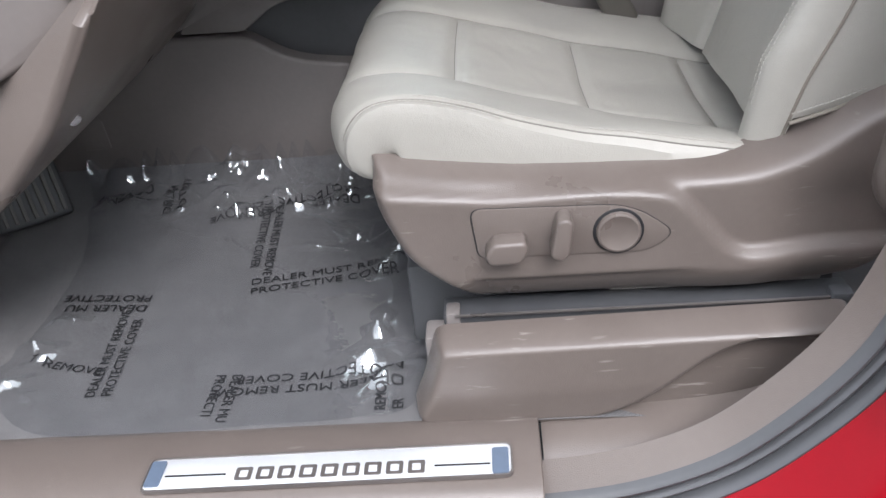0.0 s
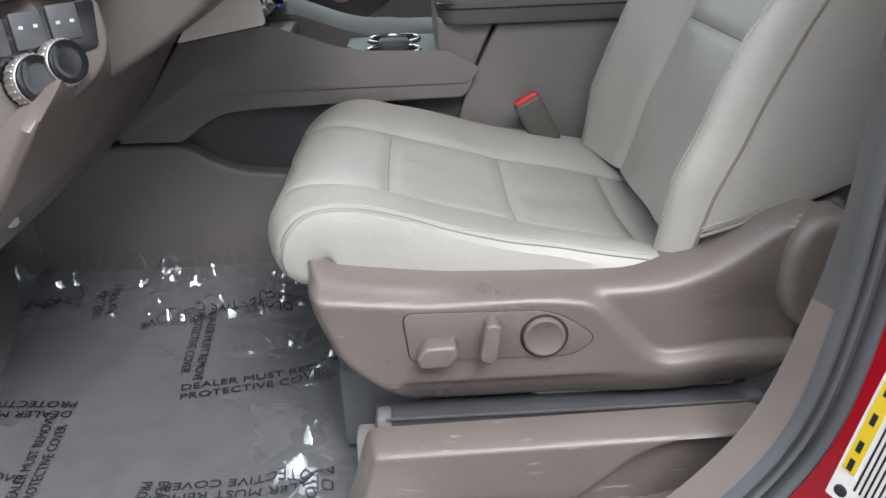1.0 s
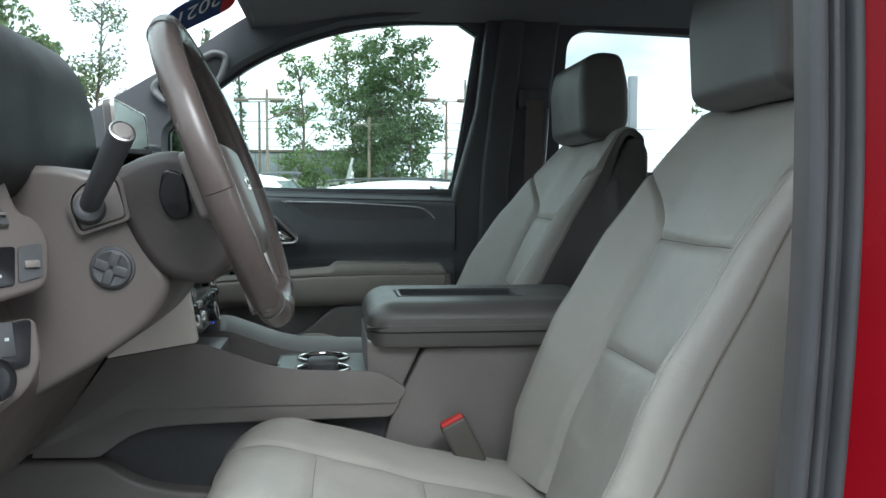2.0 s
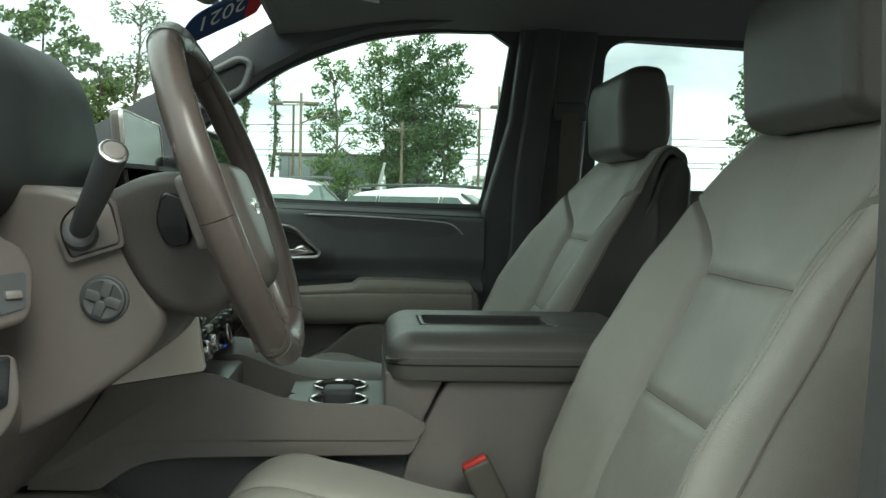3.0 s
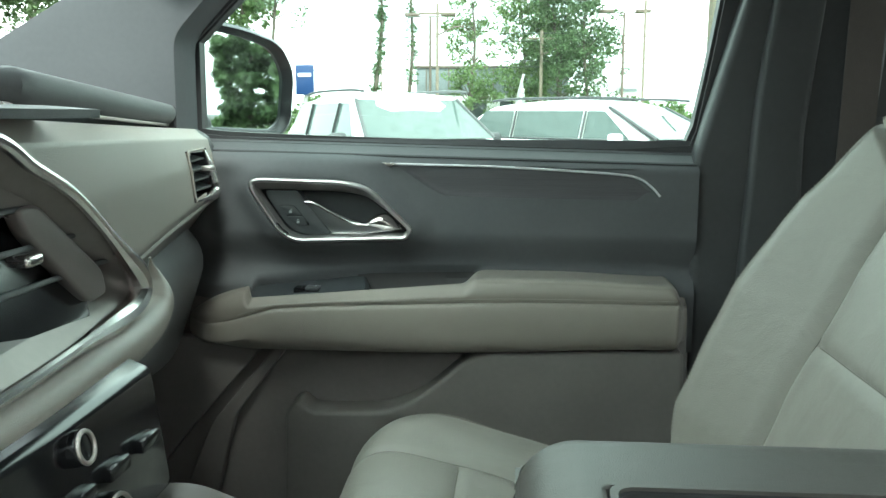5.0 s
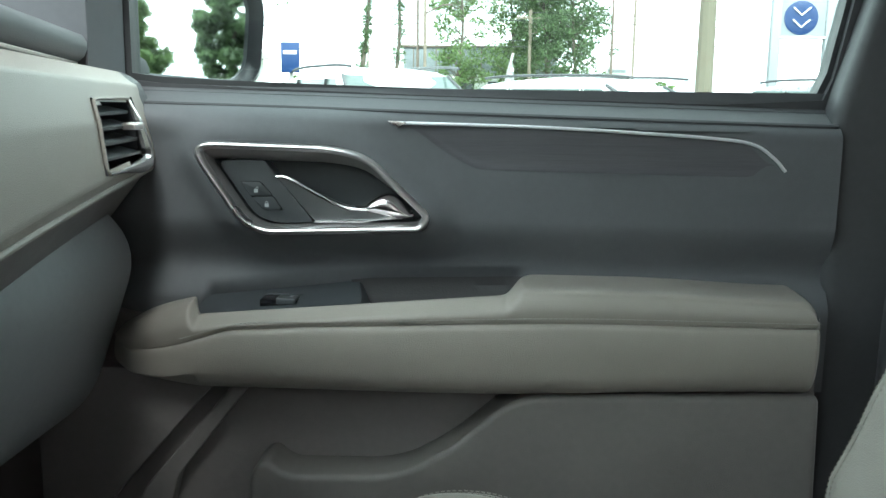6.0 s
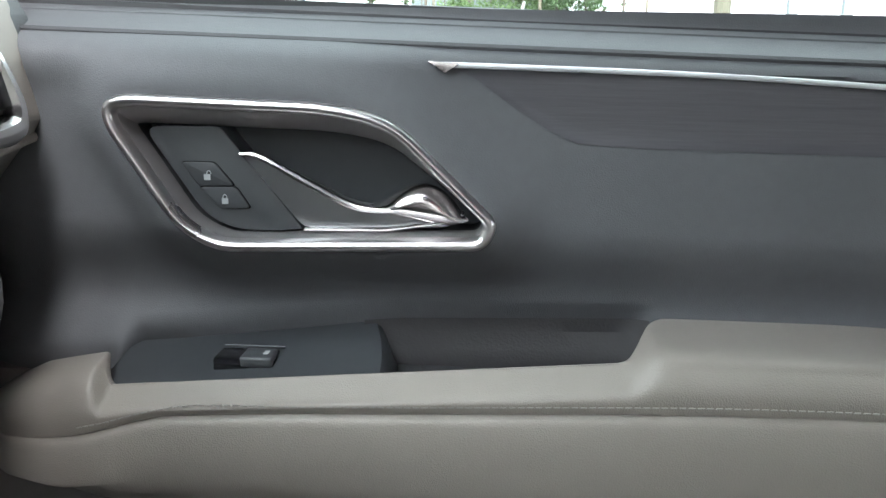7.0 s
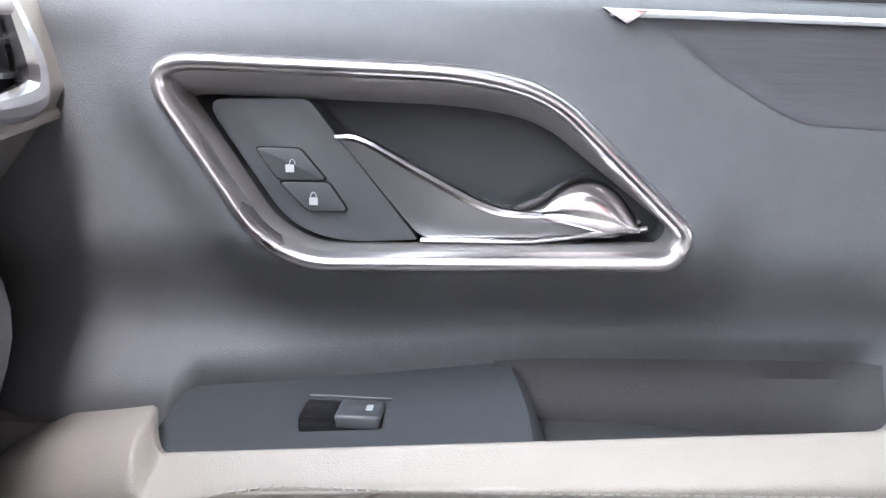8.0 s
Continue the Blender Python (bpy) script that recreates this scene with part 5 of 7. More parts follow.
scr = thing("display_screen", "dark glossy tablet-like display on the dashboard", "display")
sm = Matrix.Translation((-0.229, 0.004, 1.444)) @ Vector((0.985, 0.045, 0.10)).to_track_quat("Z", "Y").to_matrix().to_4x4()
so = rounded([(-0.145, -0.064), (0.145, -0.064), (0.145, 0.064), (-0.145, 0.064)], 0.014, 5)
part("screen_body", local(prism(so, -0.016, -0.001, "z", 0.004, 3), sm), TAUPE_DARK, scr)
part("screen_rim", local(ring([q * np.array((0.986, 0.968)) for q in so], so, -0.004, 0.0015, "z"), sm), SILVER, scr, "thin bright rim")
part("screen_glass", local(prism([q * np.array((0.986, 0.968)) for q in so], -0.002, 0.0003, "z"), sm), SCREEN, scr)

pod = part("instrument_hood", prism(rounded([(-0.60, 1.44), (-0.60, 1.54), (-0.305, 1.566), (-0.265, 1.553), (-0.232, 1.512), (-0.217, 1.44), (-0.218, 1.385), (-0.245, 1.352), (-0.45, 1.36)], [0.02, 0.03, 0.02, 0.02, 0.03, 0.03, 0.02, 0.02, 0.02], 5), -0.64, -0.255, "y", 0.022, 5), mat("matt_black_hood", (0.014, 0.0145, 0.016), 0.55, grain=0.3, scale=1300, kind="VORONOI"), dash, "black instrument hood")
part("hood_thread", stitches([np.array((-0.30 + 0.09 * k, -0.642, 1.566 - 0.09 * k * k)) for k in np.linspace(0, 0.8, 30)], [(0, -1, 0)] * 30), THREAD_DARK, dash)

# driver's left: brown trim with vent, light switches and drive knobs
im = Matrix.Translation((-0.235, -0.62, 1.28)) @ Matrix((Vector((0.686, 0.7276, 0)), Vector((-0.146, 0.1377, 0.980)), Vector((0.713, -0.672, 0.2)))).transposed().to_4x4()
outer = rounded([(-0.16, 0.16), (0.018, 0.150), (0.044, 0.066), (0.060, 0.060), (0.074, 0.038), (0.066, -0.012), (-0.16, -0.060)], [0.01, 0.02, 0.01, 0.01, 0.015, 0.015, 0.01], 4)
trim = part("driver_trim", local(prism(outer, -0.03, 0.0, "z", 0.007, 4), im), BROWN, dash, "brown moulded switch surround")
lower = rounded([(-0.16, -0.058), (0.050, -0.040), (0.052, -0.085), (0.035, -0.112), (-0.03, -0.150), (-0.16, -0.185)], [0.01, 0.012, 0.03, 0.03, 0.03, 0.01], 4)
part("lower_switch_trim", local(prism(lower, -0.04, -0.004, "z", 0.008, 4), im), BROWN, dash)
part("light_switch_panel", local(prism(rounded([(-0.05, 0.031), (0.034, 0.031), (0.029, -0.008), (-0.05, -0.014)], 0.004), -0.002, 0.0022, "z", 0.001), im), GLOSSBLACK, trim)
for k in range(3):
    for j in range(2):
        part("switch_mark", local(rbox((-0.030 + 0.022 * k, 0.020 - 0.018 * j, 0.0026), (0.0045, 0.003, 0.0008), 0), im), MARK, trim)
part("trim_vent_slot", local(prism(rounded([(0.037, 0.031), (0.062, 0.033), (0.059, 0.0), (0.033, -0.006)], 0.004), -0.002, 0.002, "z"), im), BLACK, trim)
part("slot_tab", local(rbox((0.048, 0.012, 0.003), (0.016, 0.008, 0.006), 0.002), im), TAUPE_DARK, trim)
part("driver_vent", local(prism(rounded([(-0.13, 0.12), (0.002, 0.112), (0.034, 0.052), (-0.13, 0.058)], 0.008), -0.004, 0.0015, "z"), im), BLACK, trim, "black driver's air vent")
for k in range(4):
    part("vent_slat", local(rbox((-0.055 + 0.006 * k, 0.107 - 0.0145 * k, 0.002), (0.13, 0.003, 0.008), 0.001), im), TAUPE_DARK, trim)
part("vent_edge", local(rbox((-0.05, 0.0525, 0.002), (0.16, 0.003, 0.004), 0.001), im), CHROME, trim, "bright vent edge")
part("drive_panel", local(prism(rounded([(-0.10, -0.052), (0.043, -0.042), (0.036, -0.088), (-0.10, -0.108)], 0.006), -0.006, -0.0015, "z", 0.001), im), GLOSSBLACK, dash, "gloss black drive switch panel")
for k in range(3):
    part("drive_button", local(rbox((-0.065 + 0.036 * k, -0.066 + 0.003 * k, -0.0005), (0.03, 0.034, 0.004), 0.003), im), BLACK, dash)
    for j in range(2):
        part("button_mark", local(rbox((-0.072 + 0.036 * k + 0.014 * j, -0.060, 0.0018), (0.004, 0.003, 0.0008), 0), im), MARK, dash)
for u, v, r in ((-0.040, -0.108, 0.024), (-0.008, -0.097, 0.022)):
    c = im @ Vector((u, v, 0.020))
    ax = Vector((0.80, -0.55, 0.22))
    knob = part("drive_knob", disc(c, ax, r * 0.94, 0.03, 36, 0.002, 0.0005), GLOSSBLACK, dash, "ribbed rotary knob")
    part("knob_ring", disc(c - ax.normalized() * 0.003, ax, r, 0.016, 36, 0.002, 0.0), SILVER, knob)
    q = ax.to_track_quat("Z", "Y")
    for i in range(24):
        a = 2 * math.pi * i / 24
        part("knob_rib", moved(rbox((0, 0, 0), (0.0022, 0.002, 0.012), 0.0005, 1), Matrix.Translation(c - ax.normalized() * 0.013 + q @ Vector((r * math.cos(a), r * math.sin(a), 0))) @ (q.to_matrix().to_4x4() @ pose(0, 0, 0, 0, 0, math.degrees(a)))), SILVER, knob)

# ---- steering column and wheel ----
column = thing("steering_column", "brown steering column collar with a black stalk", "steering column")
collar = rounded([(-0.50, 1.38), (-0.19, 1.395), (-0.135, 1.375), (-0.112, 1.325), (-0.075, 1.262), (-0.10, 1.222), (-0.15, 1.183), (-0.235, 1.135), (-0.50, 1.08)], [0.02, 0.03, 0.03, 0.02, 0.02, 0.03, 0.04, 0.05, 0.02], 5)
part("collar", prism(collar, -0.522, -0.30, "y", 0.045, 7), BROWN, column)
SHROUD = mat("dark_brown_shroud", (0.045, 0.038, 0.035), 0.42, grain=0.3, scale=1300, kind="VORONOI")
cone = rounded([(-0.145, 1.385), (-0.10, 1.408), (-0.062, 1.412), (-0.030, 1.39), (0.0, 1.30), (-0.035, 1.262), (-0.085, 1.272), (-0.112, 1.305), (-0.135, 1.355)], 0.02, 5)
part("shroud", prism(cone, -0.530, -0.345, "y", 0.04, 7), SHROUD, column, "dark shroud behind the wheel")
part("shroud_slot", prism(rounded([(-0.082, 1.392), (-0.058, 1.385), (-0.052, 1.34), (-0.076, 1.335), (-0.088, 1.36)], 0.01), -0.537, -0.52, "y", 0.003), GLOSSBLACK, column)
sp = rounded([(-0.171, 1.318), (-0.186, 1.355), (-0.168, 1.379), (-0.127, 1.385), (-0.117, 1.336)], [0.006, 0.02, 0.015, 0.012, 0.006], 5)
spm = sum(sp) / len(sp)
part("stalk_plate", prism([spm + (q - spm) * 0.86 for q in sp], -0.529, -0.51, "y", 0.003), TAUPE_DARK, column)
part("plate_rim", ring([spm + (q - spm) * 0.88 for q in sp], sp, -0.531, -0.51), BROWN, column)
part("stalk_boot", disc((-0.158, -0.540, 1.350), (0.15, -1, 0.25), 0.017, 0.02, 28, 0.006), BLACK, column)
st = curve([(-0.158, -0.535, 1.352), (-0.143, -0.560, 1.371), (-0.124, -0.588, 1.396), (-0.104, -0.618, 1.424)], 6)
stalk = part("stalk", tube(st, [0.0108 + 0.0028 * i / (len(st) - 1) for i in range(len(st))], 16), BLACK, column, "black turn-signal stalk")
tip = (np.array(st[-1]) - np.array(st[-3]))
part("stalk_ring", disc(st[-1] + tip / np.linalg.norm(tip) * 0.0015, tip, 0.0132, 0.004, 28, 0.0015), CHROME, stalk, "chrome stalk tip")
part("stalk_button", disc(st[-1] + tip / np.linalg.norm(tip) * 0.0026, tip, 0.0098, 0.003, 28), TAUPE_DARK, stalk)
part("adjuster_ring", disc((-0.139, -0.5245, 1.283), (0, -1, 0), 0.0245, 0.01, 36, 0.003), BLACK, column)
adj = part("column_adjuster", disc((-0.139, -0.529, 1.283), (0, -1, 0), 0.0215, 0.01, 36, 0.003, 0.002), BLACK, column, "round four-way column adjuster")
for a in (20, 110, 200, 290):
    part("adjuster_lobe", moved(rbox((0.010, 0.0015, 0), (0.017, 0.004, 0.011), 0.002, 3), Matrix.Translation((-0.139, -0.5295, 1.283)) @ pose(0, 0, 0, 0, a, 0)), BLACK, adj)

wheel = thing("steering_wheel", "brown leather steering wheel with silver spoke trim", "steering wheel")
wm = Matrix.Translation((-0.033, -0.452, 1.3847)) @ Matrix((Vector((0, 1, 0)), Vector((-0.353, 0, 0.936)), Vector((0.936, 0, 0.353)))).transposed().to_4x4()
WLEATHER = mat("dark_brown_wheel_leather", (0.096, 0.077, 0.070), 0.26, grain=0.12, scale=1400, kind="VORONOI")
GRIP = mat("pebbled_wheel_leather", (0.090, 0.072, 0.065), 0.36, grain=0.5, scale=700, kind="VORONOI")


def rim_at(a, lift=0.0):
    return (0.173 * math.cos(a), 0.173 * math.sin(a), 0.010 + 0.003 * math.cos(2 * a) + lift)


for a0, a1, skin, lab in ((-62, -8, GRIP, "pebbled leather grip"), (-8, 62, WLEATHER, ""), (62, 118, WLEATHER, ""), (118, 188, WLEATHER, ""), (188, 242, WLEATHER, ""), (242, 298, WLEATHER, "")):
    part("rim", local(tube([rim_at(radians(a)) for a in np.linspace(a0, a1, 22)], 0.0178, 18, squash=0.94), wm), skin, wheel, lab, 60)
for a in (-62, 62, 118, 242):
    a0 = radians(a)
    c0 = rim_at(a0)
    part("rim_joint", local(tube([((0.173 + 0.0181 * math.cos(t)) * math.cos(a0), (0.173 + 0.0181 * math.cos(t)) * math.sin(a0), c0[2] + 0.0174 * math.sin(t)) for t in np.linspace(0, 2 * math.pi, 21)[:-1]], 0.0008, 5, closed=True), wm), BLACK, wheel)
inner_line = [(0.1565 * math.cos(a), 0.1565 * math.sin(a), 0.018) for a in np.linspace(radians(-60), radians(240), 120)]
part("rim_thread", local(stitches(inner_line, [(0, 0, 1)] * 120, 0.006, 0.004, 0.0005), wm), SHROUD, wheel)
bag = rounded([(-0.068, 0.036), (0.068, 0.036), (0.083, -0.004), (0.068, -0.052), (0.050, -0.090), (0.026, -0.106), (-0.026, -0.106), (-0.050, -0.090), (-0.068, -0.052), (-0.083, -0.004)], 0.022, 6)
bag_mid = np.array((0.0, -0.030))
part("airbag_cover", local(loft([[(*(bag_mid + (q - bag_mid) * k), z) for q in bag] for k, z in ((1.0, -0.03), (1.01, -0.004), (0.985, 0.010), (0.93, 0.018), (0.80, 0.0235), (0.6, 0.0255), (0.3, 0.0265), (0.05, 0.0265))]), wm), BROWN, wheel, "brown airbag cover", 70)
emblem = part("emblem", local(moved(prism(rounded([(-0.019, -0.0045), (-0.007, -0.0045), (-0.009, -0.0095), (0.007, -0.0095), (0.009, -0.0045), (0.020, -0.0045), (0.020, 0.0045), (0.008, 0.0045), (0.010, 0.0095), (-0.006, 0.0095), (-0.008, 0.0045), (-0.018, 0.0045)], 0.001, 2), 0.0255, 0.0285, "z", 0.0008), pose(0, -0.018, 0)), wm), CHROME, wheel, "plain chrome cross emblem")
part("emblem_face", local(prism([(-0.016, -0.0208), (0.017, -0.0208), (0.017, -0.0152), (-0.016, -0.0152)], 0.0285, 0.0291, "z"), wm), GLOSSBLACK, emblem)
# lower yoke: one brown web with a small opening, edged by the bright trims
web = rounded([(-0.060, -0.075), (0.060, -0.075), (0.066, -0.125), (0.078, -0.160), (-0.078, -0.160), (-0.066, -0.125)], [0.004, 0.004, 0.02, 0.01, 0.01, 0.02], 5)
gap = rounded([(-0.018, -0.128), (0.018, -0.128), (0.024, -0.138), (0.028, -0.152), (-0.028, -0.152), (-0.024, -0.138)], [0.006, 0.006, 0.006, 0.006, 0.006, 0.006], 5)
part("lower_web", local(ring(gap, web, -0.014, 0.004, "z"), wm), BROWN, wheel, "brown lower web with a small opening")
for sg in (-1, 1):
    spoke = rounded([(sg * 0.07, 0.028), (sg * 0.165, 0.024), (sg * 0.168, -0.046), (sg * 0.07, -0.050)], 0.008, 4)
    part("spoke", local(prism(spoke, -0.014, 0.004, "z", 0.005), wm), BROWN, wheel)
    pad = rounded([(sg * 0.084, 0.018), (sg * 0.156, 0.016), (sg * 0.158, -0.030), (sg * 0.086, -0.040)], 0.008, 4)
    bp2 = part("button_pad", local(prism(pad, 0.002, 0.010, "z", 0.003), wm), BLACK, wheel, "black thumb switch pad")
    for u0, u1, v0, v1 in ((0.089, 0.152, 0.003, 0.0145), (0.089, 0.152, -0.035, -0.0215), (0.089, 0.106, -0.0195, 0.001), (0.136, 0.153, -0.0195, 0.001)):
        part("pad_key", local(prism(rounded([(sg * u0, v1), (sg * u1, v1), (sg * u1, v0), (sg * u0, v0)], 0.003, 3), 0.009, 0.0118, "z", 0.0008, 2), wm), BLACK, bp2)
    part("thumb_roller", local(rbox((sg * 0.121, -0.0095, 0.0125), (0.024, 0.014, 0.008), 0.003), wm), CHROME, bp2, "chrome thumb roller")
    for u, v in ((0.104, 0.0085), (0.136, 0.0085), (0.104, -0.028), (0.136, -0.028), (0.145, -0.0095), (0.0975, -0.0095)):
        part("pad_mark", local(rbox((sg * u, v, 0.0119), (0.0040, 0.0016, 0.0006), 0), wm), MARK, bp2)
    edge_ = curve([(0.0915, 0.024), (0.090, -0.020), (0.077, -0.050), (0.063, -0.085), (0.062, -0.120), (0.074, -0.150), (0.090, -0.166)], 6)
    wide_ = [0.0028 + 0.0105 * smoothstep(-0.02, -0.10, q[1]) for q in edge_]
    strip = [(sg * (q[0] + 0.002), q[1]) for q in edge_] + [(sg * (q[0] - w), q[1] - 0.3 * w) for q, w in reversed(list(zip(edge_, wide_)))]
    part("spoke_trim", local(prism(strip, 0.002, 0.0125, "z", 0.002), wm), SILVER, wheel, "bright silver spoke trim", 50)

pedal = thing("brake_pedal", "worn ribbed brake pedal pad", "pedal")
pm = look((-0.560, -0.345, 0.808), (-0.20, -0.80, 1.10)) @ pose(0, 0, 0, 0, 180, 0)
part("pedal_pad", moved(rbox((0, 0, 0), (0.105, 0.085, 0.016), 0.008, 3), pm), RUBBER, pedal)
for k in range(7):
    part("pad_rib", moved(rbox((-0.04 + 0.0135 * k, 0, 0.009), (0.006, 0.07, 0.005), 0.001, 1), pm), mat("worn_rubber", (0.09, 0.088, 0.08), 0.6) if k == 0 else bpy.data.materials["worn_rubber"], pedal)
part("pedal_arm", tube([(-0.566, -0.340, 0.812), (-0.61, -0.335, 0.86), (-0.70, -0.335, 1.05)], 0.012, 8), BLACK, pedal)
bolt = solid_thing("panel_stud", disc((-0.297, -0.658, 1.032), (0.6, -0.6, -0.4), 0.007, 0.01, 16), CHROME, "small bright stud under the dashboard", "stud")

# ---- clear protective sheet on the floor ----
sheet = thing("protective_floor_sheet", "clear crinkled plastic floor cover printed with dealer wording", "floor cover")


def sheet_edge():
    return curve([(-0.505, -0.215), (-0.32, -0.215), (-0.10, -0.215), (-0.03, -0.35), (0.004, -0.50), (0.022, -0.66), (0.01, -0.735), (-0.05, -0.752), (-0.16, -0.758), (-0.32, -0.765), (-0.42, -0.745), (-0.49, -0.66), (-0.475, -0.60), (-0.462, -0.44), (-0.50, -0.28)], 14, True)


SHEET = sheet_edge()


rng_film = np.random.default_rng(4)
FOLD_X = np.concatenate([rng_film.uniform(-0.50, -0.09, 80), rng_film.uniform(-0.06, 0.005, 9), rng_film.uniform(-0.47, -0.40, 7), rng_film.uniform(-0.15, -0.05, 7)])
FOLD_Y = np.concatenate([rng_film.uniform(-0.345, -0.235, 80), rng_film.uniform(-0.70, -0.40, 9), rng_film.uniform(-0.72, -0.55, 7), rng_film.uniform(-0.45, -0.38, 7)])
FOLD_TURN = rng_film.uniform(-0.9, 0.9, len(FOLD_X))
FOLD_LONG = rng_film.uniform(0.014, 0.06, len(FOLD_X))
FOLD_HIGH = rng_film.uniform(0.006, 0.022, len(FOLD_X))


def film_z(x, y):
    """Lies loosely on the carpet, with sharp standing folds and a curled-up far edge."""
    w = noise.noise((x * 16, y * 9, 3.1))
    pleat = abs(2 * ((x * 13 + 1.2 * math.sin(x * 31) + 3 * y) % 1.0) - 1)
    curl = smoothstep(-0.262, -0.213, y) * (0.25 + 0.75 * pleat) * 0.046
    dx, dy = x - FOLD_X, y - FOLD_Y
    along = np.abs(dx * np.cos(FOLD_TURN) + dy * np.sin(FOLD_TURN)) / FOLD_LONG
    over = -dx * np.sin(FOLD_TURN) + dy * np.cos(FOLD_TURN)
    side = np.where(over < 0, 1 + over / (FOLD_HIGH * 0.85), 1 - over / 0.02)
    tent = (FOLD_HIGH * np.clip(side, 0, 1) * np.clip(1 - along, 0, 1)).max()
    return floor_z(x, y) + 0.0035 + 0.001 * w + curl + tent


film_skin = dome(SHEET, lambda x, y, d: film_z(x, y), 0.0028)
for v in film_skin.verts:
    v.co = Vector((v.co.x, v.co.z, v.co.y))
fs = part("film", film_skin, FILM, sheet, "clear crinkled film", 25)
fs.visible_shadow = False
WORDS = "DEALER MUST REMOVE\nPROTECTIVE COVER"
for x, y, turn, body_ in ((-0.212, -0.505, 8, WORDS), (-0.352, -0.700, 92, WORDS), (0.0, -0.690, 182, WORDS), (-0.205, -0.33, -88, WORDS), (-0.198, -0.672, -92, "DEALER MU\nPROTECTI"),
                          (-0.365, -0.33, 93, "DEALER M\nPROTECTIV"), (-0.338, -0.535, 176, "DEALER MU\nPROTECTIVE"), (-0.455, -0.638, -14, "T REMOVE"), (-0.085, -0.318, 188, WORDS),
                          (-0.40, -0.29, 186, "ST REMO\nCOVER"), (-0.018, -0.742, 92, "REMOVE\nER")):
    print_ = words(body_, 0.0175, pose(x, y, 0, 0, 0, turn) @ Matrix.Diagonal((1.2 if abs(math.sin(radians(turn))) < 0.5 else 0.86, 1, 1, 1)), INK_AND_SHADE, sheet)
    for v in print_.data.vertices:
        v.co.z += film_z(v.co.x, v.co.y) + 0.0007

# ---- passenger door: inner trim ----
BEZEL = rounded([(-0.252, 1.330), (-0.100, 1.3265), (-0.062, 1.318), (0.002, 1.257), (-0.006, 1.2405), (-0.172, 1.2345), (-0.196, 1.2475)],
                [0.035, 0.04, 0.04, 0.036, 0.036, 0.035, 0.035], 10)
BZ = np.array(BEZEL)
BC = BZ.mean(0)


def bezel_distance(x, z):
    """Distance from the handle's outline, negative inside it."""
    p = np.array((x, z))
    a, b = BZ, np.roll(BZ, -1, 0)
    ab = b - a
    t = np.clip(((p - a) * ab).sum(1) / np.maximum(1e-12, (ab * ab).sum(1)), 0, 1)
    d = np.linalg.norm(a + ab * t[:, None] - p, axis=1).min()
    inside = False
    for (x0, z0), (x1, z1) in zip(a, b):
        if (z0 > z) != (z1 > z) and x < (x1 - x0) * (z - z0) / (z1 - z0) + x0:
            inside = not inside
    return -d if inside else d


def recess_edge(x):
    """The upper edge of the hollow behind the switch plate and the pull."""
    return 1.168 + 0.085 * (min(x, -0.06) + 0.241) + 0.03 * max(0.0, x + 0.06)


INLAY_EDGE = curve([(-0.040, 1.3525), (-0.016, 1.3425), (0.013, 1.3225), (0.042, 1.3065), (0.062, 1.3035), (0.135, 1.302), (0.36, 1.300)], 6)


def inlay_low(x):
    """The sweeping lower edge of the grained inlay."""
    return float(np.interp(x, [q[0] for q in INLAY_EDGE], [q[1] for q in INLAY_EDGE]))


def skin_y(x, z):
    """The moulded upper skin: rolled over at the belt, hollow below it, and raised round the handle."""
    y = 0.826
    y += 0.05 * smoothstep(1.345, 1.382, z + 0.022 * x) ** 1.4
    hollow = smoothstep(1.160, 1.197, z) * (1 - smoothstep(1.197, 1.250, z))
    y += 0.019 * hollow
    y += 0.035 * smoothstep(-0.30, -0.42, x)
    d = bezel_distance(x, z)
    y -= 0.016 * math.exp(-(max(0.0, d) / 0.022) ** 2)
    ridge = math.exp(-((z - 1.348) / 0.016) ** 2)
    y -= 0.006 * ridge * smoothstep(0.0, -0.12, x)
    inlay_top = z < 1.349 - 0.004 * smoothstep(0.0, 0.3, x)
    edge = smoothstep(0.0, 0.007, z - inlay_low(x)) * (1 - smoothstep(0.30, 0.345, x)) if inlay_top else 0.0
    y += 0.0035 * edge * smoothstep(-0.035, -0.025, x)
    edge_z = recess_edge(x)
    y += 0.018 * smoothstep(edge_z + 0.014, edge_z - 0.014, z) * smoothstep(-0.245, -0.235, x) * (1 - smoothstep(0.088, 0.11, x))
    y += 0.07 * smoothstep(-0.004, -0.010, d)
    return y


def sheared(bm):
    """Falls gently to the rear, as the door's belt does."""
    for v in bm.verts:
        v.co.z -= 0.022 * v.co.x
    return bm




def skin_point(x, z):
    """Rows of the skin lean with the switch plate low on the door."""
    z += (recess_edge(x) - 1.1803) * smoothstep(1.24, 1.19, z)
    return (x, skin_y(x, z), z)


part("upper_skin", grid(skin_point, np.linspace(-0.42, 0.412, 240), np.concatenate([np.linspace(1.06, 1.176, 26), np.linspace(1.178, 1.196, 14), np.linspace(1.198, 1.385, 92)])), DOORDARK, pdoor, "charcoal moulded upper door skin", 60)
part("belt_cap", sheared(prism([(0.862, 1.360), (0.866, 1.374), (0.880, 1.381), (0.90, 1.378), (0.905, 1.34)], -0.40, 0.42, "x", 0.004)), DOORDARK, pdoor)
part("belt_welt", tube([(x, 0.838, 1.3600 - 0.022 * x) for x in np.linspace(-0.38, 0.41, 30)], 0.0028, 6), BLACK, pdoor)
part("belt_strip", sheared(rbox((0.02, 0.888, 1.381), (0.8, 0.012, 0.010), 0.004)), RUBBER, pdoor)
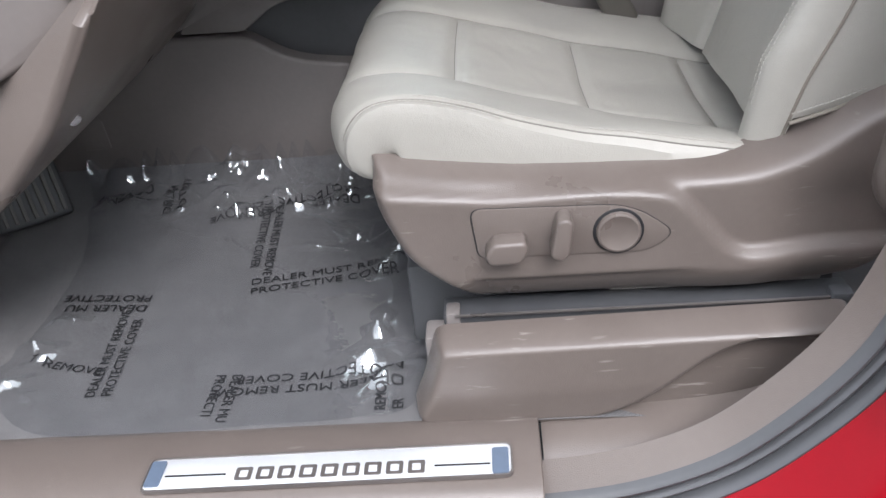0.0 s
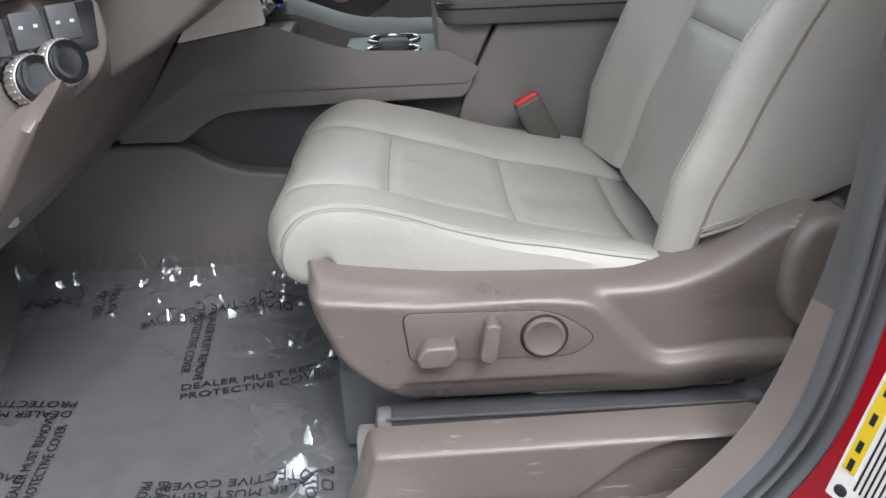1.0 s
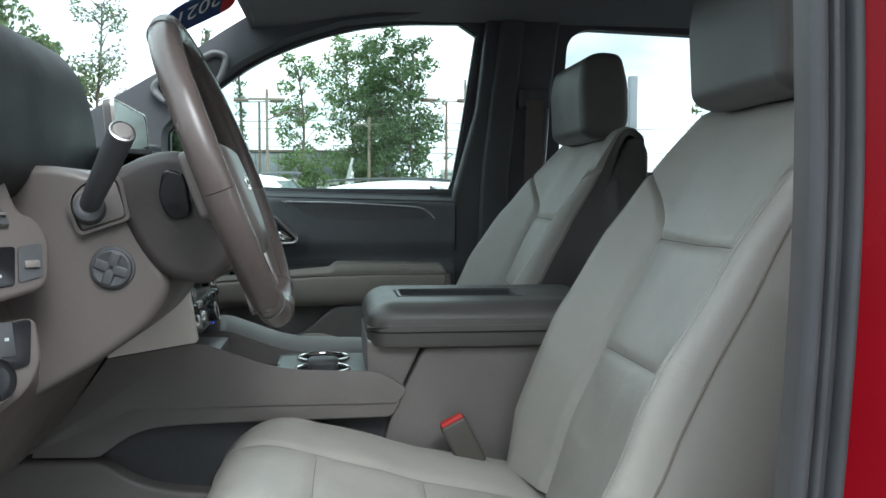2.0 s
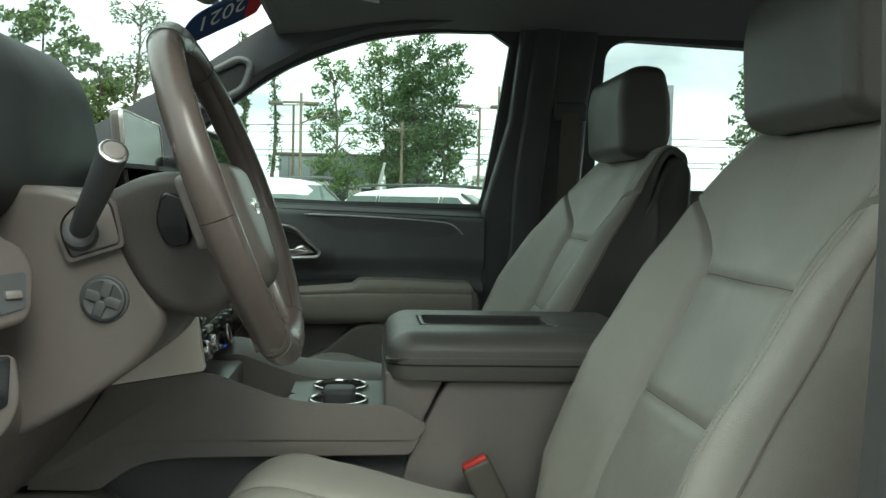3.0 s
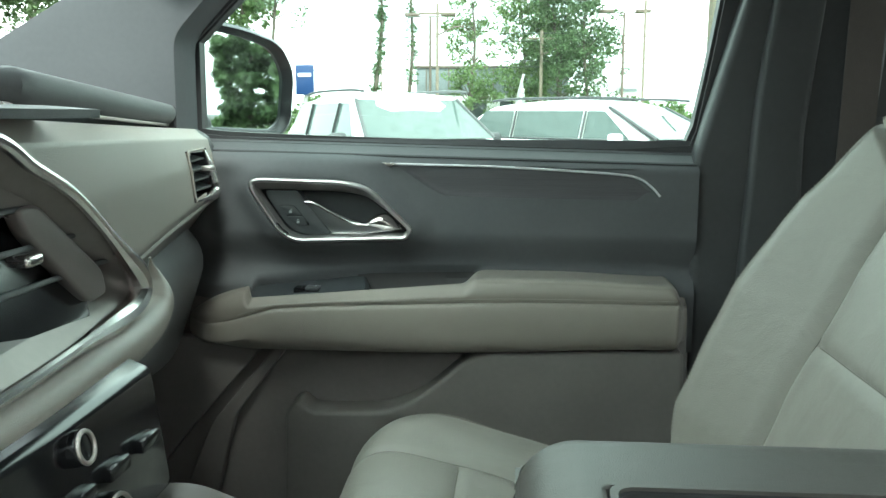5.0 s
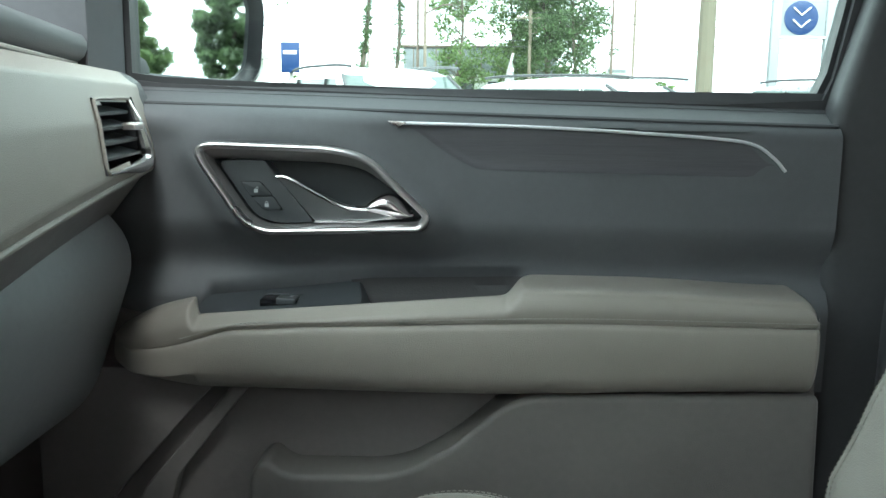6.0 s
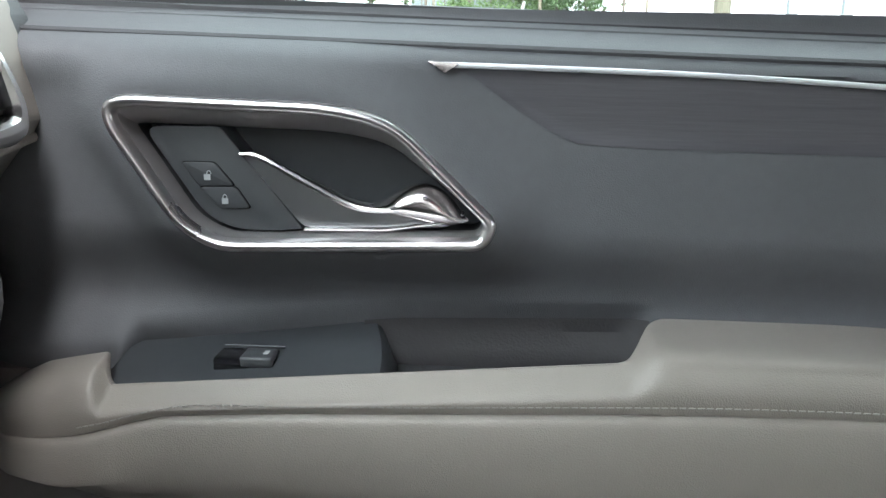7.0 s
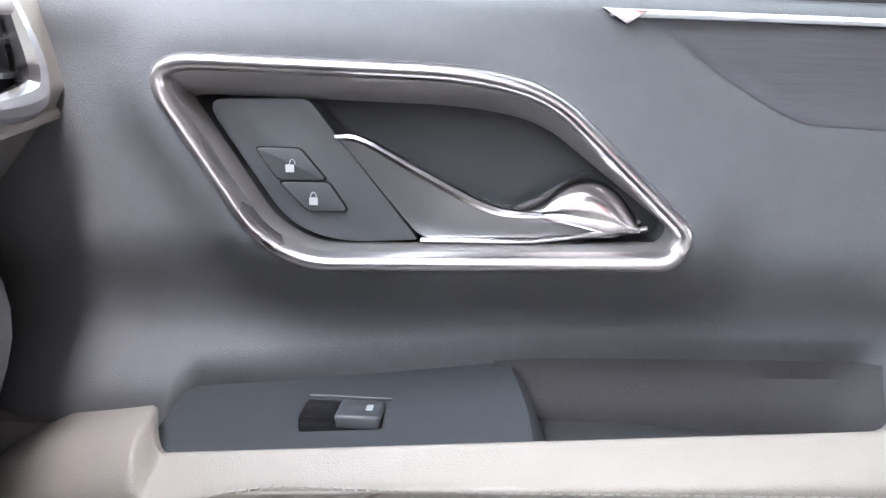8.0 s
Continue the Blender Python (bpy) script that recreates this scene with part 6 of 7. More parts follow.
inlay = [(x, skin_y(x, z) - 0.0030, z) for x, z in [(-0.040, 1.3505), (0.10, 1.3478), (0.20, 1.3438), (0.29, 1.3385), (0.325, 1.333), (0.345, 1.320), (0.357, 1.307)]]
part("trim_strip", tube(curve(inlay, 8), 0.0018, 8, squash=0.9), PLATE, pdoor, "thin chrome trim strip")
part("strip_start", prism(rounded([(-0.044, 1.3525), (-0.024, 1.3515), (-0.033, 1.3455)], 0.001, 2), 0.820, 0.8275, "y", 0.0008), CHROME, pdoor)


INLAY = mat("dark_grained_inlay", (0.085, 0.082, 0.09), 0.5, grain=0.4, scale=300, wear=0.22, wear_scale=30)
for node in [q for q in INLAY.node_tree.nodes if q.type == "TEX_NOISE"]:  # the grain runs along the door
    along = INLAY.node_tree.nodes.new("ShaderNodeMapping")
    along.inputs["Scale"].default_value = (0.08, 1.0, 1.6)
    INLAY.node_tree.links.new(node.inputs["Vector"].links[0].from_socket, along.inputs["Vector"])
    INLAY.node_tree.links.new(along.outputs[0], node.inputs["Vector"])


def inlay_sheet(u, v):
    x = -0.036 + 0.382 * u
    top = 1.3475 - 0.0085 * u ** 1.5 - 0.026 * smoothstep(0.90, 1.0, u)
    bottom = inlay_low(x) + 0.0005
    bottom += (max(top, bottom) - bottom) * smoothstep(0.94, 1.0, u)
    z = bottom + (max(top, bottom + 0.0005) - bottom) * v
    return (x, skin_y(x, z) - 0.0006, z)


part("trim_inlay", grid(inlay_sheet, np.linspace(0, 1, 60), np.linspace(0, 1, 12)), INLAY, pdoor, "dark grained inlay")


def inset(d):
    """The handle's outline moved inwards by d."""
    k, res = len(BZ), []
    for i in range(k):
        t = BZ[(i + 1) % k] - BZ[i - 1]
        t /= max(1e-9, np.linalg.norm(t))
        nrm = np.array((t[1], -t[0]))
        if (BC - BZ[i]) @ nrm < 0:
            nrm = -nrm
        res.append(BZ[i] + nrm * d)
    return res


RECESS = mat("black_handle_recess", (0.055, 0.06, 0.064), 0.4, grain=0.15, scale=1500)
handle = thing("inner_door_handle", "chrome-rimmed inner door handle in a dark recess", "door handle")
handle.parent = None
sections = [(-0.0012, 0.816), (-0.0006, 0.808), (0.0016, 0.8045), (0.0042, 0.8045), (0.0062, 0.8075), (0.0072, 0.813)]
part("bezel", loft([[(q[0], y, q[1]) for q in inset(d)] for d, y in sections], caps=False), SATIN, handle, "polished chrome rim", 60)
def eased(d):
    """Like inset, but steep along the lower edge."""
    return [a + (b - a) * (0.12 + 0.88 * smoothstep(1.255, 1.295, a[1])) for a, b in zip(inset(0.0072), inset(d))]


slope = [(0.0072, 0.813), (0.009, 0.820), (0.0115, 0.832)]
part("bezel_slope", loft([[(q[0], y, q[1] - 0.004 * k * smoothstep(1.27, 1.33, q[1])) for q in eased(d)] for k, (d, y) in enumerate(slope)], caps=False), mat("satin_grey_rim", (0.45, 0.43, 0.43), 0.35, metal=0.7), handle, "satin grey inner slope", 60)
part("recess_back", prism(inset(0.008), 0.852, 0.858), RECESS, handle)
lock = rounded([(-0.224, 1.309), (-0.174, 1.310), (-0.122, 1.2455), (-0.160, 1.243), (-0.184, 1.251)], [0.012, 0.004, 0.003, 0.012, 0.02], 4)
lp = part("lock_plate", prism(lock, 0.829, 0.856, "y", 0.0012, 2), RECESS, handle, "matt black lock switch plate")
for pts, nm in (([(-0.199, 1.287), (-0.178, 1.2872), (-0.1655, 1.2728), (-0.1885, 1.2722)], "unlock_button"), ([(-0.1880, 1.2712), (-0.1645, 1.2718), (-0.1555, 1.2585), (-0.174, 1.2575)], "lock_button")):
    o2 = rounded(pts, 0.0025, 3)
    m2 = sum(o2) / len(o2)
    part("button_gap", prism([m2 + (q - m2) * 1.05 for q in o2], 0.8284, 0.84), GLOSSBLACK, lp)
    bt = part(nm, prism(o2, 0.8268, 0.84, "y", 0.0007, 2), RECESS, lp)
for cx, cz, open_ in ((-0.1825, 1.2790, True), (-0.1715, 1.2640, False)):
    part("padlock_mark", prism([(cx - 0.002, cz - 0.003), (cx + 0.002, cz - 0.003), (cx + 0.002, cz + 0.0006), (cx - 0.002, cz + 0.0006)], 0.8262, 0.8268), MARK, lp, "white padlock mark")
    part("padlock_mark", tube([(cx + (0.0012 if open_ else 0) + 0.0013 * math.cos(a), 0.8264, cz + 0.0008 + 0.0022 * math.sin(a)) for a in np.linspace(0, math.pi, 9)], 0.0003, 5), MARK, lp)
# the pull: a dark scooped blade with a bright upper edge and a polished thumb rest
blade = rounded([(-0.160, 1.292), (-0.148, 1.290), (-0.120, 1.276), (-0.088, 1.2615), (-0.060, 1.261), (-0.018, 1.2585), (-0.030, 1.250), (-0.121, 1.2465)], [0.003, 0.01, 0.03, 0.03, 0.02, 0.004, 0.004, 0.006], 4)
part("pull_blade", prism(blade, 0.828, 0.842, "y", 0.003, 3), mat("smoked_chrome", (0.27, 0.275, 0.28), 0.3, metal=0.75, wear=0.02, rough_wear=0.02), handle, "smoked metal pull blade")
edge_line = curve([(-0.161, 0.826, 1.293), (-0.148, 0.8255, 1.2915), (-0.120, 0.825, 1.277), (-0.092, 0.824, 1.2635), (-0.075, 0.823, 1.2605), (-0.052, 0.823, 1.261)], 8)
part("pull_edge", tube(edge_line, [0.0012 + 0.0012 * math.sin(math.pi * i / (len(edge_line) - 1)) for i in range(len(edge_line))], 8), CHROME, handle, "bright pull edge")


thumb = rounded([(-0.090, 1.2595), (-0.072, 1.2635), (-0.056, 1.2755), (-0.042, 1.2775), (-0.030, 1.271), (-0.0165, 1.2525), (-0.030, 1.2500), (-0.066, 1.2555)], [0.004, 0.02, 0.012, 0.012, 0.02, 0.004, 0.01, 0.02], 6)
part("thumb_rest", dome(thumb, lambda x, z, d: 0.833 - 0.014 * roll(d, 0.011) + 0.25 * max(0.0, 0.0 - x - 0.062), 0.0012), CHROME, handle, "polished chrome thumb rest", 80)
part("lower_strip", tube([(-0.121, 0.827, 1.2462), (-0.07, 0.826, 1.2475), (-0.017, 0.827, 1.2555)], 0.0011, 6), CHROME, handle)


# armrest of the door
def arm_top(x):
    """Height of the armrest's upper edge along the door."""
    rise = smoothstep(0.078, 0.098, x)
    head = 1.172 - 0.072 * min(1.0, max(0.0, (-0.225 - x) / 0.155)) ** 1.5
    well = 1.1665 + 0.088 * (x + 0.124)
    inner = smoothstep(-0.238, -0.228, x)
    tail = 1.1945 - 0.005 * smoothstep(0.2, 0.36, x) - 0.03 * smoothstep(0.36, 0.392, x) ** 2
    return (head * (1 - inner) + well * inner) * (1 - rise) + tail * rise


def arm_seam(x):
    return 1.150 + 0.0125 * smoothstep(-0.2, 0.2, x) - 0.034 * smoothstep(-0.16, -0.31, x)


@functools.lru_cache(None)
def arm_section(x):
    """Across the armrest, from its top back edge over the front and down to its lower edge."""
    t = arm_top(x)
    lowz = 1.080 + 0.012 * smoothstep(0.0, 0.38, x)
    s = min(arm_seam(x), lowz + (t - lowz) * 0.82)
    q = min(1.0, (t - lowz) / 0.085)
    out = 0.752 + 0.03 * smoothstep(-0.22, -0.32, x) + 0.095 * smoothstep(-0.300, -0.390, x) + 0.055 * smoothstep(0.375, 0.398, x)
    back = 0.800 - 0.021 * smoothstep(-0.242, -0.230, x) * (1 - smoothstep(0.072, 0.10, x)) + 0.09 * smoothstep(-0.235, -0.39, x) + 0.032 * smoothstep(0.08, 0.11, x)
    line = [(back, t - 0.002), (back - 0.006, t + 0.0005), (out + 0.019, t - 0.001), (out + 0.007, t - 0.008 * q), (out + 0.001, (t + s) / 2 - 0.002 * q), (out + 0.002, s + 0.002 * q), (out + 0.0015 + 0.002 * smoothstep(0.6, 1.0, q), s), (out + 0.001 - 0.002 * q, s - 0.006 * q), (out - 0.002, s - 0.03 * q), (out + 0.003, lowz + 0.018 * q), (out + 0.018, lowz + 0.003 * q), (out + 0.04, lowz)]
    return curve(line, 8)


def arm_point(x, k):
    soft = arm_section(float(x))
    y, z = soft[min(len(soft) - 1, round(k * (len(soft) - 1)))]
    return (x, y, z)


xs = np.concatenate([np.linspace(-0.390, -0.245, 46), np.linspace(-0.243, -0.223, 14), np.linspace(-0.22, 0.070, 40), np.linspace(0.073, 0.103, 16), np.linspace(0.107, 0.36, 30), np.linspace(0.365, 0.399, 16)])
part("door_armrest", grid(arm_point, xs, np.linspace(0, 1, 89)), VINYL, pdoor, "pale grey padded armrest", 75)
sl = [np.array((x, arm_point(x, 0.46)[1] - 0.0008, arm_seam(x) + 0.0055)) for x in np.linspace(-0.245, 0.385, 160)]
part("armrest_thread", stitches(sl, [(0, -1, 0)] * 160, 0.0050, 0.0036, 0.0005), THREAD, pdoor)
part("pull_cup", rbox((0.015, 0.812, 1.138), (0.17, 0.07, 0.03), 0.006), BLACK, pdoor, "dark grab recess")
# sheet added just before the skin; its dark colour paints the recess's shade
part("recess_shade", grid(lambda x, k: (x, skin_y(x, recess_edge(x) + 0.001 - 0.07 * k) - 0.0032, recess_edge(x) + 0.001 - 0.07 * k), np.linspace(-0.085, 0.102, 24), np.linspace(0, 1, 8)), mat("dark_recess_shade", (0.058, 0.055, 0.057), 0.6, grain=0.3), pdoor, "dark sheet that paints the shade in the pull recess")
sw = part("window_switch_plate", grid(lambda u, v: (-0.241 + 0.190 * u * (1 - 0.07 * v * v), 0.776 + 0.074 * v, 1.1545 + 0.0155 * u + (0.009 + 0.004 * u) * v ** 1.3 - 0.03 * smoothstep(0.90, 1.0, u) ** 2), np.linspace(0, 1, 50), np.linspace(0, 1, 10), thick=0.006), mat("matt_black_switch_plate", (0.055, 0.060, 0.065), 0.5, grain=0.3, scale=1500), pdoor, "matt black window switch plate")
part("switch_recess", rbox((-0.154, 0.8045, 1.1635), (0.038, 0.022, 0.012), 0.002), GLOSSBLACK, sw)
wsw = part("window_switch", rbox((-0.1455, 0.803, 1.1675), (0.021, 0.020, 0.007), 0.002, 3), mat("switch_grey", (0.07, 0.075, 0.08), 0.4), sw, "small window switch")
part("switch_rim", rbox((-0.152, 0.8165, 1.1705), (0.040, 0.0012, 0.001), 0.0004, 1), bpy.data.materials["switch_grey"], sw)
part("switch_mark", prism([(-0.1425, 0.800), (-0.1395, 0.800), (-0.1395, 0.806), (-0.1425, 0.806)], 1.1709, 1.1714, "z"), MARK, wsw)

# lower door with its map pocket
part("lower_skin", rbox((0.0, 0.845, 0.90), (0.82, 0.05, 0.50), 0.02), mat("taupe_door_lower", (0.20, 0.183, 0.176), 0.55, grain=0.3, scale=1200, kind="VORONOI"), pdoor, "taupe lower door skin")
pocket = rounded([(-0.19, 0.72), (-0.182, 0.99), (-0.163, 1.008), (-0.145, 0.990), (-0.03, 0.992), (0.025, 1.022), (0.092, 1.082), (0.39, 1.092), (0.40, 0.72)], [0.01, 0.02, 0.015, 0.02, 0.04, 0.05, 0.03, 0.01, 0.01], 5)
part("map_pocket", prism(pocket, 0.768, 0.835, "y", 0.012, 4), mat("taupe_door_pocket", (0.175, 0.162, 0.15), 0.5, grain=0.3, scale=1200, kind="VORONOI"), pdoor, "taupe map pocket")
groove = [(-0.209, 1.088), (-0.322, 0.957), (-0.36, 0.90), (-0.40, 0.84)]
part("speaker_panel", prism(rounded([(-0.42, 1.09), (-0.212, 1.09), (-0.33, 0.955), (-0.42, 0.84)], 0.006), 0.80, 0.83, "y", 0.006), bpy.data.materials["taupe_door_lower"], pdoor)
part("panel_ridge", prism(rounded([(-0.196, 1.086), (-0.178, 1.086), (-0.268, 0.97), (-0.31, 0.80), (-0.37, 0.80), (-0.305, 0.955)], 0.006), 0.800, 0.83, "y", 0.008, 3), bpy.data.materials["taupe_door_lower"], pdoor)
part("outer_door_skin", rbox((0.02, 0.965, 0.98), (0.86, 0.09, 0.80), 0.03), REDPAINT, pdoor)

mo = [np.array(q) for q in rounded([(-0.405, 1.572), (-0.31, 1.562), (-0.246, 1.543), (-0.222, 1.495), (-0.230, 1.405), (-0.25, 1.383), (-0.405, 1.392)], 0.022, 5)]
mc = np.array((-0.315, 1.472))


def mirror_at(k, d):
    """A ring of the mirror's housing; its open face looks rearwards and to the driver."""
    face = Vector((0.827, -0.563, 0.0))
    c = Vector((-0.315, 1.02, 1.472))
    side_ = Vector((0.563, 0.827, 0))
    res = []
    for q in mo:
        e = (q - mc) * k
        res.append(tuple(c + side_ * (e[0] * 1.28) + Vector((0, 0, e[1])) - face * d))
    return res


mh = part("mirror_housing", loft([mirror_at(k, d) for k, d in ((0.86, 0.012), (0.89, -0.004), (0.97, -0.010), (1.05, 0.0), (1.10, 0.03), (1.0, 0.075), (0.82, 0.105), (0.4, 0.12))], caps=False), mat("dark_mirror_shell", (0.03, 0.032, 0.038), 0.4), pdoor, "dark door mirror housing", 60)
gl = bmesh.new()
gl.faces.new([gl.verts.new(q) for q in mirror_at(0.88, 0.006)])
part("mirror_glass", gl, MIRROR, mh, "mirror glass", 0)
part("mirror_arm", rbox((-0.40, 0.955, 1.40), (0.10, 0.14, 0.05), 0.02, 3), BLACK, pdoor)
part("mirror_sail", prism([(-0.42, 1.385), (-0.335, 1.385), (-0.36, 1.50), (-0.42, 1.52)], 0.876, 0.92), BLACK, pdoor)

# ================= outside =================
ground = solid_thing("ground", grid(lambda x, y: (x, y, 0.0), np.concatenate([np.linspace(-900, -40, 8), np.linspace(-30, 40, 20), np.linspace(50, 900, 8)]), np.concatenate([np.linspace(-900, -20, 8), np.linspace(-10, 120, 24), np.linspace(140, 900, 6)])), ASPHALT, "grey asphalt car lot", "ground", kind="structure")
GRASS = mat("dry_green_verge", (0.08, 0.12, 0.035), 0.9, grain=1.0, scale=30, wear=0.3, wear_scale=0.6)
verge = solid_thing("verge", grid(lambda x, y: (x, y, 0.05 + 0.05 * noise.noise((x * 0.2, y * 0.2, 0))), np.linspace(-80, 90, 60), np.linspace(46, 84, 16), thick=-0.1), GRASS, "grassy verge beyond the lot", "grass", kind="stuff")


def make_suv(name, lab, m, paint, length=4.6, width=1.86, height=1.68):
    """A parked sport utility car; forward is -y of its own, origin on the ground under its middle."""
    car = thing(name, lab, "car", group="parked cars")
    hl, hw = length / 2, width / 2
    low = rounded([(-hl, 0.35), (-hl + 0.02, 0.80), (-hl + 0.25, 1.0), (-hl + 1.15, 1.10), (hl - 0.35, 1.12), (hl - 0.02, 1.0), (hl, 0.45), (hl - 0.1, 0.28), (-hl + 0.15, 0.26)], 0.12, 5)
    bodym = prism(low, -hw, hw, "x", 0.14, 5)
    part("body", moved(bodym, m), paint, car)
    top = [(-hl + 1.05, 1.06, 0.99), (-hl + 1.85, height - 0.09, 0.80), (-hl + 2.3, height - 0.01, 0.78), (0.6, height, 0.77), (hl - 0.9, height - 0.05, 0.76), (hl - 0.55, height - 0.14, 0.75), (hl - 0.08, 1.08, 0.93)]
    line = curve(top, 5)
    rings = []
    for y, z, k in line:
        w = hw * k
        rings.append([(-hw * 0.96, y, 1.04), (-w - 0.02, y, z - 0.06), (-w + 0.10, y, z - 0.008), (-w * 0.4, y, z + 0.02), (w * 0.4, y, z + 0.02), (w - 0.10, y, z - 0.008), (w + 0.02, y, z - 0.06), (hw * 0.96, y, 1.04)])
    part("cabin", moved(loft(rings), m), paint, car)
    # windscreen
    def screen(u, v):
        k = (1 - u) * 0.955 + u * 0.78
        return (hw * k * v * 0.93, -hl + 1.08 + 0.80 * u - 0.012 - 0.05 * (1 - v * v) * (1 - u), 1.105 + (height - 0.10 - 1.105) * u + 0.03)
    part("windscreen", moved(grid(screen, np.linspace(0, 0.97, 8), np.linspace(-1, 1, 12)), m), GLASSCAR, car, "pale reflecting windscreen")
    part("wiper_cowl", moved(rbox((0, -hl + 1.03, 1.10), (width * 0.84, 0.10, 0.03), 0.01), m), BLACK, car)
    for sg in (-1, 1):
        part("screen_pillar", moved(tube([screen(u, sg * 1.0) for u in np.linspace(0, 0.97, 6)], 0.022, 6), m), BLACK, car)
    for sg in (-1, 1):
        def flank(y, z):
            f = (z - 1.04) / (height - 0.06 - 1.04)
            return (sg * (hw * 0.96 + (hw * 0.79 - hw * 0.96) * f + 0.012), y, z)
        spans = [(-hl + 1.42, -0.15, -hl + 1.85), (-0.08, 0.98, -0.08), (1.05, hl - 0.42, 1.05)]
        for k, (a, b, a2) in enumerate(spans):
            zt = height - 0.13
            b2 = b if k < 2 else b - 0.28
            part("side_window", moved(grid(lambda u, v: flank((a + (a2 - a) * v) * (1 - u) + (b + (b2 - b) * v) * u, 1.13 + (zt - 1.13) * v), np.linspace(0, 1, 6), np.linspace(0, 1, 6)), m), GLASSCAR, car, "grey side window")
            if k < 2:
                part("side_pillar", moved(tube([flank(b + 0.035, z) for z in np.linspace(1.12, zt, 5)], 0.04, 6, squash=0.35), m), BLACK, car)
        part("window_trim", moved(tube([flank(y, 1.115) for y in np.linspace(-hl + 1.3, hl - 0.35, 16)], 0.012, 6), m), BLACK, car)
        part("roof_rail", moved(tube([(sg * hw * 0.74, y, height + 0.035 - 0.10 * abs((y - 0.35) / 1.5) ** 4) for y in np.linspace(-0.75, hl - 0.75, 14)], 0.018, 6), m), BLACK, car, "black roof rail")
        part("wing_mirror", moved(rbox((sg * (hw + 0.10), -hl + 1.52, 1.12), (0.22, 0.12, 0.16), 0.045, 3), m), BLACK if "black" in lab else paint, car)
        for y in (-hl + 0.9, hl - 0.85):
            wh = part("wheel", moved(disc((sg * (hw - 0.02), y, 0.35), (sg, 0, 0), 0.35, 0.22, 32, 0.04), m), RUBBER, car)
            part("rim", moved(disc((sg * (hw - 0.012), y, 0.35), (sg, 0, 0), 0.24, 0.05, 24, 0.02, 0.03), m), SILVER, wh)
        part("headlight", moved(rbox((sg * (hw - 0.25), -hl + 0.07, 0.80), (0.36, 0.12, 0.12), 0.04), m), SILVER, car)
    return car


GLASSCAR = mat("reflecting_car_glass", (0.10, 0.125, 0.12), 0.06, wear=0.15, rough_wear=0.02, spec=0.3)
make_suv("parked_car", "white sport utility car with black roof rails and black mirrors", pose(-1.35, 11.1, 0, 0, 0, 29), WHITEPAINT)
make_suv("parked_car", "white sport utility car parked side-on", pose(1.5, 11.6, 0, 0, 0, 50), WHITEPAINT, 4.5, 1.84, 1.60)
make_suv("parked_car", "dark silver sport utility car parked in the row", pose(5.5, 13.0, 0, 0, 0, 34), mat("dark_silver_paint", (0.25, 0.26, 0.28), 0.3, metal=0.5, coat=0.8), 4.6, 1.85, 1.62)


# an unseen wall, added to block low sky light on the driver's side
sky_blocker = thing("sky_blocking_wall", "plain grey unseen wall added to block low sky on the driver's side", "building", kind="structure")
part("blocker_slab", rbox((4, -10, 2.6), (46, 0.4, 5.2), 0.05), CONCRETE, sky_blocker)
part("blocker_cap", rbox((4, -9.95, 5.3), (46.4, 0.6, 0.25), 0.05), STEEL, sky_blocker)


# ---- trees ----
def leaf_cloud(rng, centres, count, size, flat=0.75):
    """Many small bent leaf sprays scattered in and round given clumps."""
    verts, faces = [], []
    cs = np.array([c[:3] for c in centres])
    rs = np.array([c[3] for c in centres])
    pick = rng.choice(len(cs), count, p=rs ** 2 / (rs ** 2).sum())
    d = rng.normal(size=(count, 3))
    d /= np.linalg.norm(d, axis=1)[:, None]
    pos = cs[pick] + d * (rs[pick] * rng.uniform(0.35, 1.05, count) ** 0.6)[:, None] * np.array((1, 1, flat))
    u = rng.normal(size=(count, 3))
    u /= np.linalg.norm(u, axis=1)[:, None]
    w = np.cross(u, rng.normal(size=(count, 3)))
    w /= np.linalg.norm(w, axis=1)[:, None]
    nn = np.cross(u, w)
    s = (size * rng.uniform(0.6, 1.4, count))[:, None]
    quad = np.stack([pos - u * s, pos + w * s * 0.55 + nn * s * 0.15, pos + u * s, pos - w * s * 0.55 + nn * s * 0.15], 1).reshape(-1, 3)
    me_faces = np.arange(count * 4).reshape(-1, 4)
    return quad, me_faces


